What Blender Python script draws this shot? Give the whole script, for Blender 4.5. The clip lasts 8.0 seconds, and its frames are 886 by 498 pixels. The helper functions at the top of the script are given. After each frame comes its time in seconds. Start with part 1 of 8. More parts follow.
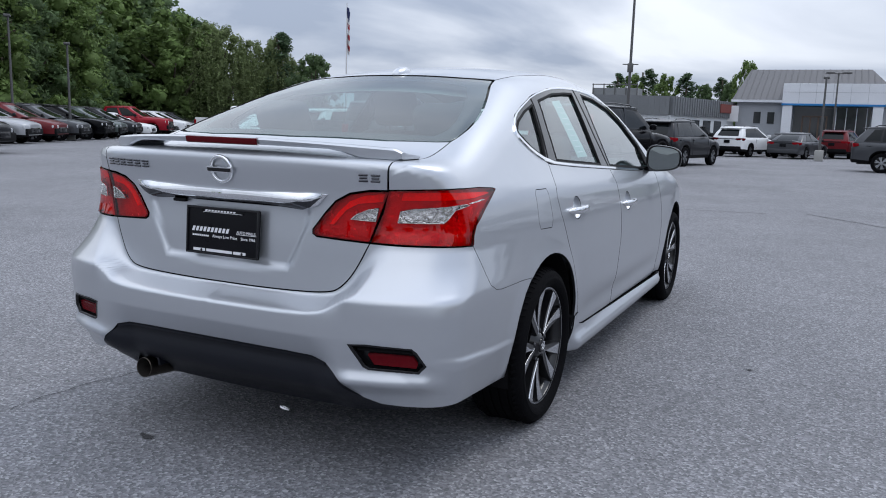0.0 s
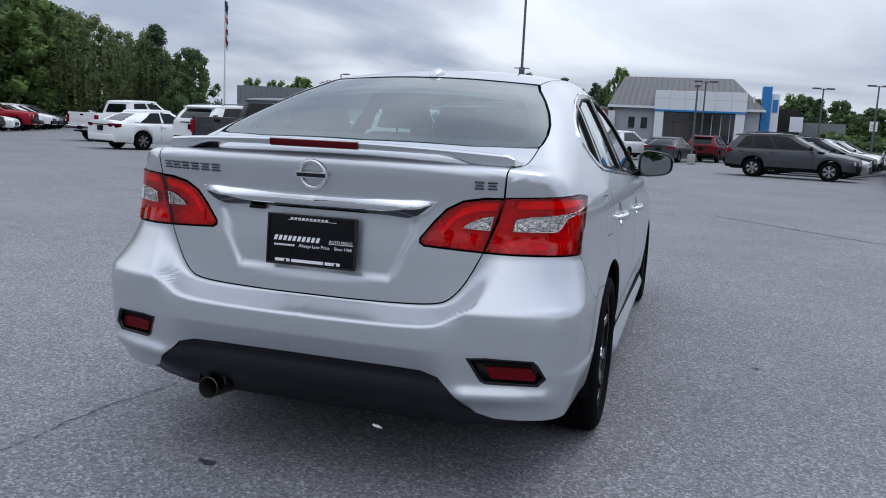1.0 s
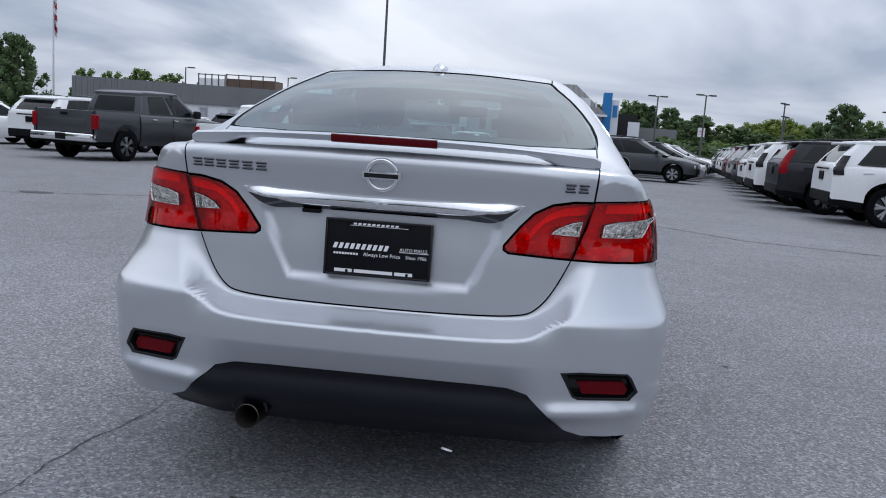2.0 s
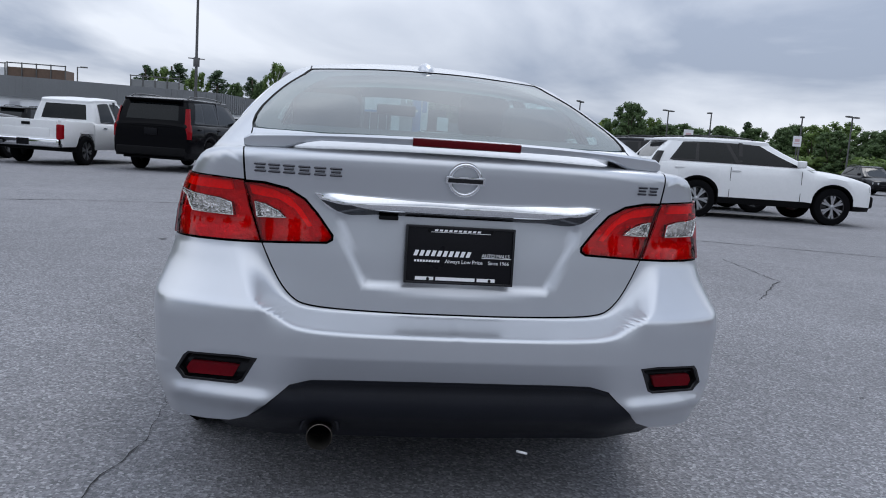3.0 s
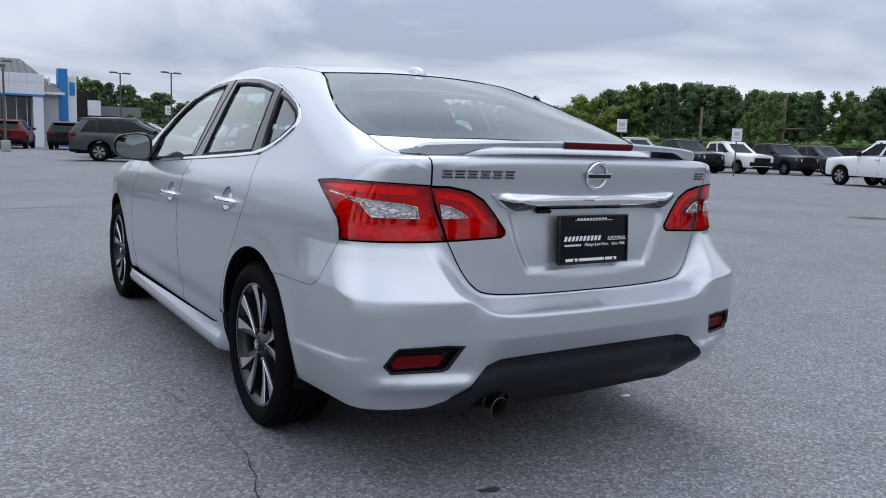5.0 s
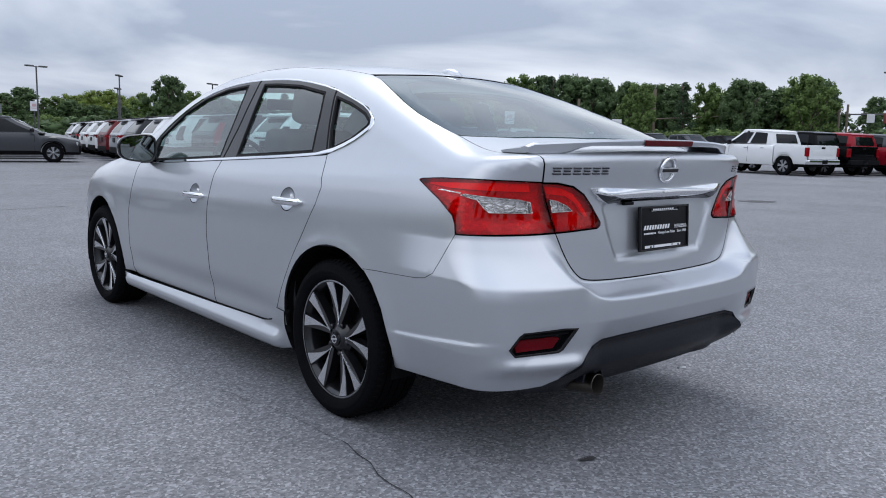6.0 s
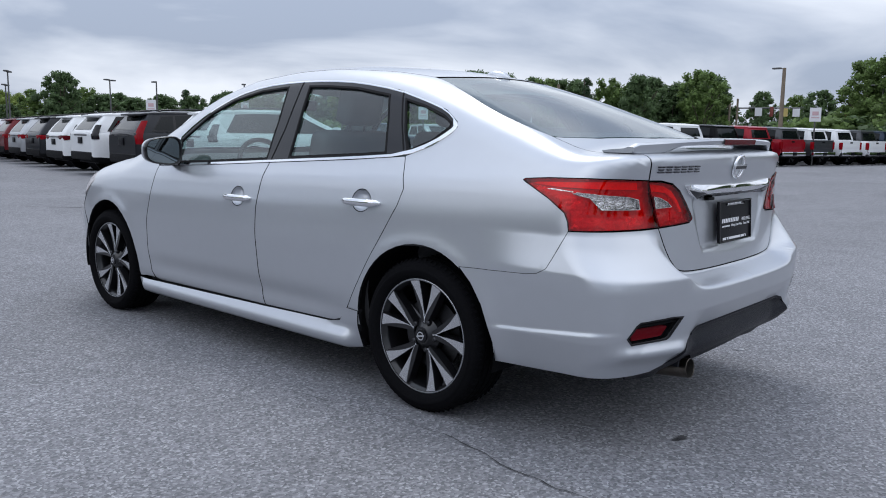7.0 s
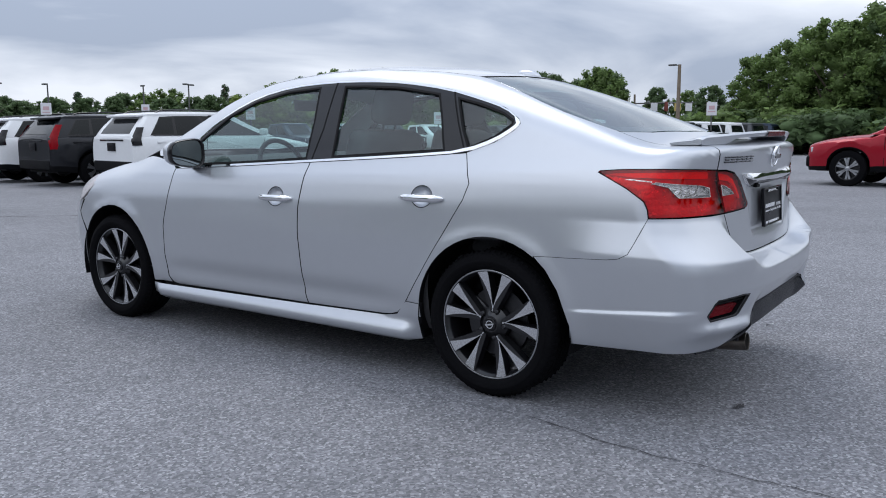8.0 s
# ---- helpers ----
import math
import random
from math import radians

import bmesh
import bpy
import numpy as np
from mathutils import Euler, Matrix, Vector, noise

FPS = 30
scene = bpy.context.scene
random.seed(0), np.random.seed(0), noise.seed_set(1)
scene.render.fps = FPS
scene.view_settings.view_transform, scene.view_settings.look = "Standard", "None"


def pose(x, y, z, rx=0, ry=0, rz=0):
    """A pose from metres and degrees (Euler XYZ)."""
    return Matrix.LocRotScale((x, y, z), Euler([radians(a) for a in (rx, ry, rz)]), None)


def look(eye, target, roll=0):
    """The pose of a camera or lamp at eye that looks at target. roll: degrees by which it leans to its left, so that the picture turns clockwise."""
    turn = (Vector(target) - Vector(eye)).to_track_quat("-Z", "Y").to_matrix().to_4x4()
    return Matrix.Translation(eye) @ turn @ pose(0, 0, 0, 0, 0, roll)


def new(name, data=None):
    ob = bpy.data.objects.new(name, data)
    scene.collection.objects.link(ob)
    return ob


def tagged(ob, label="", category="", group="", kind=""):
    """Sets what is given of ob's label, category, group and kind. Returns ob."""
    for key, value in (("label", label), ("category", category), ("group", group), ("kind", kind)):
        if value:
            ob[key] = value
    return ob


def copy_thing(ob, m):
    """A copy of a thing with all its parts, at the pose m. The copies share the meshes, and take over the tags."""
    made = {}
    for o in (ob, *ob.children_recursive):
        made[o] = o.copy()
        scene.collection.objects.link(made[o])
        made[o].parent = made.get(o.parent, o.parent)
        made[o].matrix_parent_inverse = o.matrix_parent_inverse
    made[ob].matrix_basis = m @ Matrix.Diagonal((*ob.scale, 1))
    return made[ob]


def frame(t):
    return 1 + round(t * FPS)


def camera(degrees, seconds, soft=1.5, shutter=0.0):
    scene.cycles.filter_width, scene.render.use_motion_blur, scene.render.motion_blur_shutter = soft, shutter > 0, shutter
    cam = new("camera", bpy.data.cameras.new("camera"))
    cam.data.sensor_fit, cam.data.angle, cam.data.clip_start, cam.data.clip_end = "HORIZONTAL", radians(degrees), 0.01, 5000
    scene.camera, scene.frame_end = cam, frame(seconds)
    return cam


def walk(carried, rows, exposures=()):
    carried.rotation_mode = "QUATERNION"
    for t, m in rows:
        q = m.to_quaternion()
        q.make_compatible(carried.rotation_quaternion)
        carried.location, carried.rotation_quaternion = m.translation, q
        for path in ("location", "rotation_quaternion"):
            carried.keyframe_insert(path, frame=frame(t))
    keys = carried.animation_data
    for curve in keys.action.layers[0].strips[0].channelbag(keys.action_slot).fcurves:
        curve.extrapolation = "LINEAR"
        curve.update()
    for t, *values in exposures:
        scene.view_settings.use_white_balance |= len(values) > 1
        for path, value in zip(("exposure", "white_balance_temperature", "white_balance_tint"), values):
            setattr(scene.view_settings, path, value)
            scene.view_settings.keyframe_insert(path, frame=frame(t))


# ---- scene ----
cam = camera(58.0, 8.0, 1.0)
PATH = [
    (0, (1.849, -3.02, 1.205), (0.986, -1.244, 0.89), 1.7),
    (0.5, (1.475, -3.07, 1.201), (0.746, -1.234, 0.89), 2.1),
    (1, (1.138, -3.216, 1.195), (0.56, -1.326, 0.891), 2.7),
    (1.5, (0.784, -3.187, 1.162), (0.378, -1.251, 0.867), 3.3),
    (2, (0.418, -3.171, 1.152), (0.215, -1.202, 0.868), 3.8),
    (2.2, (0.256, -3.15, 1.155), (0.142, -1.173, 0.874), 4.1),
    (3.3, (-0.613, -3.135, 1.122), (-0.185, -1.198, 0.86), 3.6),
    (3.5, (-0.788, -3.16, 1.145), (-0.265, -1.248, 0.882), 3.5),
    (4, (-1.15, -3.083, 1.125), (-0.408, -1.245, 0.859), 3.0),
    (4.2, (-1.309, -3.037, 1.145), (-0.49, -1.233, 0.879), 2.9),
    (5.3, (-2.065, -2.838, 1.124), (-0.926, -1.218, 0.848), 1.7),
    (5.5, (-2.209, -2.757, 1.14), (-1.019, -1.174, 0.861), 1.5),
    (6, (-2.571, -2.632, 1.133), (-1.271, -1.138, 0.852), 1.3),
    (6.5, (-2.895, -2.478, 1.138), (-1.504, -1.07, 0.853), 1.1),
    (7, (-3.163, -2.202, 1.144), (-1.692, -0.878, 0.856), 0.8),
    (7.5, (-3.493, -2.015, 1.149), (-1.945, -0.782, 0.86), 0.4),
    (8, (-3.699, -1.757, 1.135), (-2.078, -0.621, 0.845), -0.2),
]
walk(cam, [(t, look(eye, target, roll)) for t, eye, target, roll in PATH], [(0.0, 0.00), (1.0, -0.06), (2.0, -0.12), (3.5, -0.11), (4.2, -0.04), (5.5, 0.00), (8.0, 0.00)])

# ---- light ----
world = bpy.data.worlds.new("sky")
scene.world = world
world.use_nodes = True
wn, wl = world.node_tree.nodes, world.node_tree.links
wn.clear()
w_out = wn.new("ShaderNodeOutputWorld")
w_bg = wn.new("ShaderNodeBackground")
w_sky = wn.new("ShaderNodeTexSky")
w_sky.sky_type, w_sky.sun_disc = "NISHITA", False
w_sky.sun_elevation, w_sky.sun_rotation = radians(58), radians(35)
w_co = wn.new("ShaderNodeTexCoord")
w_sep = wn.new("ShaderNodeSeparateXYZ")
wl.new(w_co.outputs["Generated"], w_sep.inputs[0])
# an even cloud deck: directions are flattened on to a plane overhead
w_h = wn.new("ShaderNodeMath"); w_h.operation = "MAXIMUM"; w_h.inputs[1].default_value = 0.0
wl.new(w_sep.outputs["Z"], w_h.inputs[0])
w_add = wn.new("ShaderNodeMath"); w_add.operation = "ADD"; w_add.inputs[1].default_value = 0.20
wl.new(w_h.outputs[0], w_add.inputs[0])
w_dx = wn.new("ShaderNodeMath"); w_dx.operation = "DIVIDE"
w_dy = wn.new("ShaderNodeMath"); w_dy.operation = "DIVIDE"
wl.new(w_sep.outputs["X"], w_dx.inputs[0]); wl.new(w_add.outputs[0], w_dx.inputs[1])
wl.new(w_sep.outputs["Y"], w_dy.inputs[0]); wl.new(w_add.outputs[0], w_dy.inputs[1])
w_cmb = wn.new("ShaderNodeCombineXYZ")
wl.new(w_dx.outputs[0], w_cmb.inputs["X"]); wl.new(w_dy.outputs[0], w_cmb.inputs["Y"])
w_noise = wn.new("ShaderNodeTexNoise")
w_noise.inputs["Scale"].default_value, w_noise.inputs["Detail"].default_value = 0.62, 7.0
w_noise.inputs["Roughness"].default_value, w_noise.inputs["Distortion"].default_value = 0.48, 0.55
wl.new(w_cmb.outputs[0], w_noise.inputs["Vector"])
w_ramp = wn.new("ShaderNodeValToRGB")
w_ramp.color_ramp.elements[0].position, w_ramp.color_ramp.elements[0].color = 0.385, (0.37, 0.435, 0.565, 1)
w_ramp.color_ramp.elements[1].position, w_ramp.color_ramp.elements[1].color = 0.585, (0.86, 0.915, 1.02, 1)
wl.new(w_noise.outputs["Fac"], w_ramp.inputs["Fac"])
# the deck grows brighter towards the zenith, as overcast does
w_zen = wn.new("ShaderNodeMapRange")
w_zen.inputs["From Min"].default_value, w_zen.inputs["From Max"].default_value = 0.0, 0.9
w_zen.inputs["To Min"].default_value, w_zen.inputs["To Max"].default_value = 1.0, 2.15
wl.new(w_h.outputs[0], w_zen.inputs["Value"])
w_scale = wn.new("ShaderNodeVectorMath"); w_scale.operation = "SCALE"
wl.new(w_ramp.outputs["Color"], w_scale.inputs[0])
# away from the hidden sun the deck is duller
w_back = wn.new("ShaderNodeMapRange"); w_back.interpolation_type = "SMOOTHSTEP"
w_back.inputs["From Min"].default_value, w_back.inputs["From Max"].default_value = -0.9, 0.25
w_back.inputs["To Min"].default_value, w_back.inputs["To Max"].default_value = 0.82, 1.0
wl.new(w_sep.outputs["Y"], w_back.inputs["Value"])
w_side = wn.new("ShaderNodeMath"); w_side.operation = "MULTIPLY"
wl.new(w_zen.outputs[0], w_side.inputs[0]); wl.new(w_back.outputs[0], w_side.inputs[1])
wl.new(w_side.outputs[0], w_scale.inputs["Scale"])
w_dim = wn.new("ShaderNodeVectorMath"); w_dim.operation = "SCALE"; w_dim.inputs["Scale"].default_value = 0.05
wl.new(w_sky.outputs["Color"], w_dim.inputs[0])
w_mix = wn.new("ShaderNodeMix"); w_mix.data_type = "RGBA"; w_mix.inputs[0].default_value = 0.93
wl.new(w_dim.outputs[0], w_mix.inputs[6]); wl.new(w_scale.outputs[0], w_mix.inputs[7])
wl.new(w_mix.outputs[2], w_bg.inputs["Color"])
w_bg.inputs["Strength"].default_value = 1.0
wl.new(w_bg.outputs[0], w_out.inputs["Surface"])
sun = new("sun", bpy.data.lights.new("sun", "SUN"))
sun.data.energy, sun.data.angle, sun.data.color = 0.9, radians(25), (1.0, 0.98, 0.96)
sun.matrix_world = look((0, 0, 0), (-math.sin(radians(35)) * 0.62, -math.cos(radians(35)) * 0.62, -1.0))

# ---- materials ----
from mathutils.geometry import delaunay_2d_cdt


def mat(name, base, rough=0.5, metal=0.0, vary=0.12, scale=3.0, bump=0.0, bscale=120.0, coat=0.0, spec=0.5, islands=0.0, rvary=0.08):
    """A surface with its colour broken up at two scales, and fine relief."""
    m = bpy.data.materials.new(name)
    m.use_nodes = True
    n, l = m.node_tree.nodes, m.node_tree.links
    b = n["Principled BSDF"]
    b.inputs["Roughness"].default_value, b.inputs["Metallic"].default_value = rough, metal
    b.inputs["Specular IOR Level"].default_value = spec
    b.inputs["Coat Weight"].default_value, b.inputs["Coat Roughness"].default_value = coat, 0.03
    co = n.new("ShaderNodeTexCoord")
    big, small = n.new("ShaderNodeTexNoise"), n.new("ShaderNodeTexNoise")
    for t, s in ((big, scale), (small, scale * 14)):
        t.inputs["Scale"].default_value, t.inputs["Detail"].default_value = s, 4.0
        l.new(co.outputs["Object"], t.inputs["Vector"])
    add = n.new("ShaderNodeMath"); add.operation = "ADD"
    l.new(big.outputs["Fac"], add.inputs[0]); l.new(small.outputs["Fac"], add.inputs[1])
    rng = n.new("ShaderNodeMapRange")
    rng.inputs["From Min"].default_value, rng.inputs["From Max"].default_value = 0.65, 1.35
    rng.inputs["To Min"].default_value, rng.inputs["To Max"].default_value = 1 - vary, 1 + vary
    l.new(add.outputs[0], rng.inputs["Value"])
    sc = n.new("ShaderNodeVectorMath"); sc.operation = "SCALE"
    sc.inputs[0].default_value = base[:3]
    last = rng.outputs[0]
    if islands:
        geo = n.new("ShaderNodeNewGeometry")
        r2 = n.new("ShaderNodeMapRange")
        r2.inputs["To Min"].default_value, r2.inputs["To Max"].default_value = 1 - islands, 1 + islands
        l.new(geo.outputs["Random Per Island"], r2.inputs["Value"])
        mul = n.new("ShaderNodeMath"); mul.operation = "MULTIPLY"
        l.new(last, mul.inputs[0]); l.new(r2.outputs[0], mul.inputs[1])
        last = mul.outputs[0]
    l.new(last, sc.inputs["Scale"])
    l.new(sc.outputs[0], b.inputs["Base Color"])
    rr = n.new("ShaderNodeMapRange")
    rr.inputs["To Min"].default_value, rr.inputs["To Max"].default_value = max(rough - rvary, 0.01), rough + rvary
    l.new(big.outputs["Fac"], rr.inputs["Value"]); l.new(rr.outputs[0], b.inputs["Roughness"])
    if bump:
        bn, bp = n.new("ShaderNodeTexNoise"), n.new("ShaderNodeBump")
        bn.inputs["Scale"].default_value, bn.inputs["Detail"].default_value = bscale, 3.0
        bp.inputs["Strength"].default_value, bp.inputs["Distance"].default_value = bump, 0.01
        l.new(co.outputs["Object"], bn.inputs["Vector"]); l.new(bn.outputs["Fac"], bp.inputs["Height"])
        l.new(bp.outputs["Normal"], b.inputs["Normal"])
    return m


def glass(name, tint, gloss=1.0, rough=0.015):
    """A tinted pane: clear through, with the gloss of glass."""
    m = bpy.data.materials.new(name)
    m.use_nodes = True
    n, l = m.node_tree.nodes, m.node_tree.links
    n.remove(n["Principled BSDF"])
    out = n["Material Output"]
    tr, gl, mx, fr = n.new("ShaderNodeBsdfTransparent"), n.new("ShaderNodeBsdfGlossy"), n.new("ShaderNodeMixShader"), n.new("ShaderNodeLayerWeight")
    tr.inputs["Color"].default_value = (*tint, 1)
    gl.inputs["Color"].default_value, gl.inputs["Roughness"].default_value = (0.95, 0.97, 0.97, 1), rough
    fr.inputs["Blend"].default_value = 0.5
    pw = n.new("ShaderNodeMath"); pw.operation = "POWER"; pw.inputs[1].default_value = 4.0
    l.new(fr.outputs["Facing"], pw.inputs[0])
    mu = n.new("ShaderNodeMath"); mu.operation = "MULTIPLY_ADD"; mu.inputs[1].default_value, mu.inputs[2].default_value = 0.9 * gloss, 0.065 * gloss; mu.use_clamp = True
    l.new(pw.outputs[0], mu.inputs[0]); l.new(mu.outputs[0], mx.inputs["Fac"])
    l.new(tr.outputs[0], mx.inputs[1]); l.new(gl.outputs[0], mx.inputs[2]); l.new(mx.outputs[0], out.inputs["Surface"])
    return m


def lens(name, base, rough=0.06, ribs=0.0, rscale=220.0):
    """Coloured lamp plastic under a clear coat, with fine ribs."""
    m = mat(name, base, rough, 0.0, 0.18, 9.0, coat=0.06, spec=0.10, rvary=0.03)
    if ribs:
        n, l = m.node_tree.nodes, m.node_tree.links
        co, wv, bp = n.new("ShaderNodeTexCoord"), n.new("ShaderNodeTexWave"), n.new("ShaderNodeBump")
        wv.bands_direction = "Z"
        wv.inputs["Scale"].default_value = rscale
        bp.inputs["Strength"].default_value, bp.inputs["Distance"].default_value = ribs, 0.004
        l.new(co.outputs["Object"], wv.inputs["Vector"]); l.new(wv.outputs["Color"], bp.inputs["Height"])
        l.new(bp.outputs["Normal"], n["Principled BSDF"].inputs["Normal"])
    return m


def paint(name, base, metal=0.0, rough=0.35, coat=0.28, spec=0.15):
    return mat(name, base, rough, metal, 0.03, 1.2, coat=coat, spec=spec, rvary=0.03)


M_SILVER = mat("silver_paint", (0.56, 0.58, 0.615), 0.34, 0.74, 0.012, 1.3, coat=0.6, rvary=0.03)
M_DARKCHROME = mat("dark_chrome_and_bar_reflection", (0.09, 0.092, 0.10), 0.15, 1.0, 0.1, 40.0, rvary=0.03)
M_BADGE = mat("badge_chrome", (0.07, 0.07, 0.08), 0.12, 1.0, 0.1, 40.0, rvary=0.03)
M_REDGLASS = glass("red_lamp_lens", (0.97, 0.022, 0.050), 0.6, 0.02)
M_CLEARGLASS = glass("clear_lamp_lens", (0.97, 0.96, 0.96), 1.1, 0.02)
M_LAMPBOWL = mat("lamp_bowl", (0.66, 0.64, 0.64), 0.26, 0.45, 0.22, 26.0, rvary=0.05, bump=0.5, bscale=55)
M_LAMPCHROME = mat("lamp_reflector_chrome", (0.74, 0.73, 0.71), 0.13, 1.0, 0.30, 60.0, bump=0.9, bscale=75)
M_CHROME = mat("chrome", (0.82, 0.83, 0.85), 0.06, 1.0, 0.03, 6.0, rvary=0.03)
M_BLACK = mat("black_plastic", (0.007, 0.007, 0.008), 0.6, 0.0, 0.25, 6.0, bump=0.15, bscale=900, spec=0.1)
M_GLOSSBLACK = mat("gloss_black", (0.010, 0.010, 0.012), 0.15, 0.0, 0.1, 4.0, coat=0.15, spec=0.3)
M_VALANCE = mat("dark_textured_plastic", (0.007, 0.008, 0.013), 0.42, 0.0, 0.15, 5.0, bump=0.15, bscale=700, spec=0.28)
M_SEAL_GAP = mat("rubber_seal_and_gap_shade", (0.008, 0.008, 0.009), 0.7, 0.0, 0.2, 8.0, spec=0.15)
M_TYRE = mat("tyre_rubber", (0.006, 0.006, 0.007), 0.80, 0.0, 0.25, 7.0, bump=0.15, bscale=500, spec=0.04)
M_RIMDARK = mat("dark_wheel_paint", (0.012, 0.012, 0.014), 0.30, 0.3, 0.15, 6.0, coat=0.4)
M_RIMEDGE = mat("rim_edge_alloy", (0.40, 0.41, 0.43), 0.28, 1.0, 0.1, 12.0)
M_RIMFACE = mat("machined_alloy", (0.72, 0.73, 0.75), 0.24, 1.0, 0.06, 12.0, rvary=0.05)
M_STEEL = mat("brake_steel", (0.07, 0.07, 0.075), 0.45, 1.0, 0.2, 12.0)
M_GLASS = glass("tinted_glass", (0.72, 0.88, 0.86), 1.15)
M_REARGLASS = glass("rear_glass", (0.42, 0.57, 0.56), 1.1, 0.03)
M_REDLENS = lens("red_lens", (0.92, 0.010, 0.026), ribs=0.10)
M_REDDARK = lens("dark_red_lens", (0.095, 0.002, 0.006), ribs=0.2)
M_CLEARLENS = lens("clear_lens", (0.62, 0.58, 0.58), 0.10, ribs=0.5, rscale=130.0)
M_REFLECTOR = lens("red_reflector", (0.17, 0.004, 0.010), 0.15, ribs=0.4, rscale=300)
M_CABIN = mat("dark_cabin_trim", (0.050, 0.050, 0.053), 0.75, 0.0, 0.2, 8.0, bump=0.2, bscale=400)
M_FABRIC = mat("charcoal_seat_fabric", (0.075, 0.076, 0.080), 0.9, 0.0, 0.25, 14.0, bump=0.4, bscale=600)
M_HEADLINER = mat("grey_headliner", (0.36, 0.36, 0.35), 0.9, 0.0, 0.08, 10.0)
M_WHITE = mat("white_print", (0.82, 0.82, 0.84), 0.5, 0.0, 0.04, 9.0)
M_PLATE = mat("black_plate", (0.006, 0.006, 0.008), 0.30, 0.0, 0.2, 12.0, spec=0.15)
M_MIRROR = mat("mirror_glass", (0.28, 0.31, 0.31), 0.02, 1.0, 0.02, 3.0, rvary=0.01)
M_EXHAUST = mat("worn_steel_pipe", (0.13, 0.115, 0.10), 0.32, 1.0, 0.3, 20.0)
M_SOOT = mat("sooty_bore", (0.02, 0.017, 0.014), 0.8, 0.0, 0.3, 20.0)


# ---- building helpers ----
def link_mesh(name, bm, material, parent=None, label="", smooth=None):
    me = bpy.data.meshes.new(name)
    bmesh.ops.recalc_face_normals(bm, faces=bm.faces)
    bm.to_mesh(me)
    bm.free()
    me.materials.append(material)
    if smooth is not None:
        me.shade_smooth()
        me.set_sharp_from_angle(angle=radians(smooth))
    ob = new(name, me)
    if parent:
        ob.parent = parent
    return tagged(ob, label)


def part(name, bm, material, parent, label="", smooth=35):
    return link_mesh(name, bm, material, parent, label, smooth)


def thing(name, label, category, group="", at=None, kind=""):
    ob = new(name)
    ob.empty_display_size = 0.2
    if at is not None:
        ob.matrix_world = at
    return tagged(ob, label, category, group, kind)


def raw_mesh(name, verts, faces, material, parent=None, label="", smooth=40):
    me = bpy.data.meshes.new(name)
    me.from_pydata([tuple(v) for v in verts], [], [tuple(int(i) for i in f) for f in faces])
    me.materials.append(material)
    if smooth is not None:
        me.shade_smooth()
        me.set_sharp_from_angle(angle=radians(smooth))
    ob = new(name, me)
    if parent:
        ob.parent = parent
    return tagged(ob, label)


def box_bm(bm, sx, sy, sz, m=Matrix(), bevel=0.0, seg=2):
    """A box of those sizes round the origin of m, its edges rounded."""
    r = bmesh.ops.create_cube(bm, size=1.0)
    vs = r["verts"]
    bmesh.ops.scale(bm, vec=(sx, sy, sz), verts=vs)
    if bevel:
        es = list({e for v in vs for e in v.link_edges})
        r = bmesh.ops.bevel(bm, geom=es, offset=bevel, segments=seg, profile=0.6, affect="EDGES")
        vs = list({v for f in r["faces"] for v in f.verts} | {v for v in vs if v.is_valid})
    bmesh.ops.transform(bm, matrix=m, verts=vs)
    return bm


def box(sx, sy, sz, m=Matrix(), bevel=0.0, seg=2):
    return box_bm(bmesh.new(), sx, sy, sz, m, bevel, seg)


def lathe(profile, steps=48, m=Matrix(), axis="X", arc=360.0, bm=None):
    """A turned form. profile: (radius, place along the axis)."""
    bm = bm or bmesh.new()
    rings = []
    closed = arc >= 360
    k = steps if closed else steps + 1
    for i in range(k):
        a = radians(arc) * i / steps
        ring = []
        for r, h in profile:
            p = (h, r * math.cos(a), r * math.sin(a)) if axis == "X" else (r * math.cos(a), r * math.sin(a), h)
            ring.append(bm.verts.new(m @ Vector(p)))
        rings.append(ring)
    for i in range(k if closed else k - 1):
        a, b = rings[i], rings[(i + 1) % k]
        for j in range(len(profile) - 1):
            try:
                bm.faces.new((a[j], a[j + 1], b[j + 1], b[j]))
            except ValueError:
                pass
    return bm


def tube(points, radius, steps=10, bm=None, taper=1.0):
    """A round bar along points; radius shrinks evenly to radius * taper."""
    bm = bm or bmesh.new()
    pts = [Vector(p) for p in points]
    rings = []
    for i, p in enumerate(pts):
        d = (pts[min(i + 1, len(pts) - 1)] - pts[max(i - 1, 0)]).normalized()
        a = d.orthogonal().normalized() if not rings else (last - d * last.dot(d)).normalized()
        last = a
        b = d.cross(a)
        r = radius * (1 + (taper - 1) * i / max(len(pts) - 1, 1))
        rings.append([bm.verts.new(p + r * (a * math.cos(t) + b * math.sin(t))) for t in [2 * math.pi * k / steps for k in range(steps)]])
    for q, w in zip(rings, rings[1:]):
        for k in range(steps):
            bm.faces.new((q[k], q[(k + 1) % steps], w[(k + 1) % steps], w[k]))
    bm.faces.new(rings[0][::-1])
    bm.faces.new(rings[-1])
    return bm


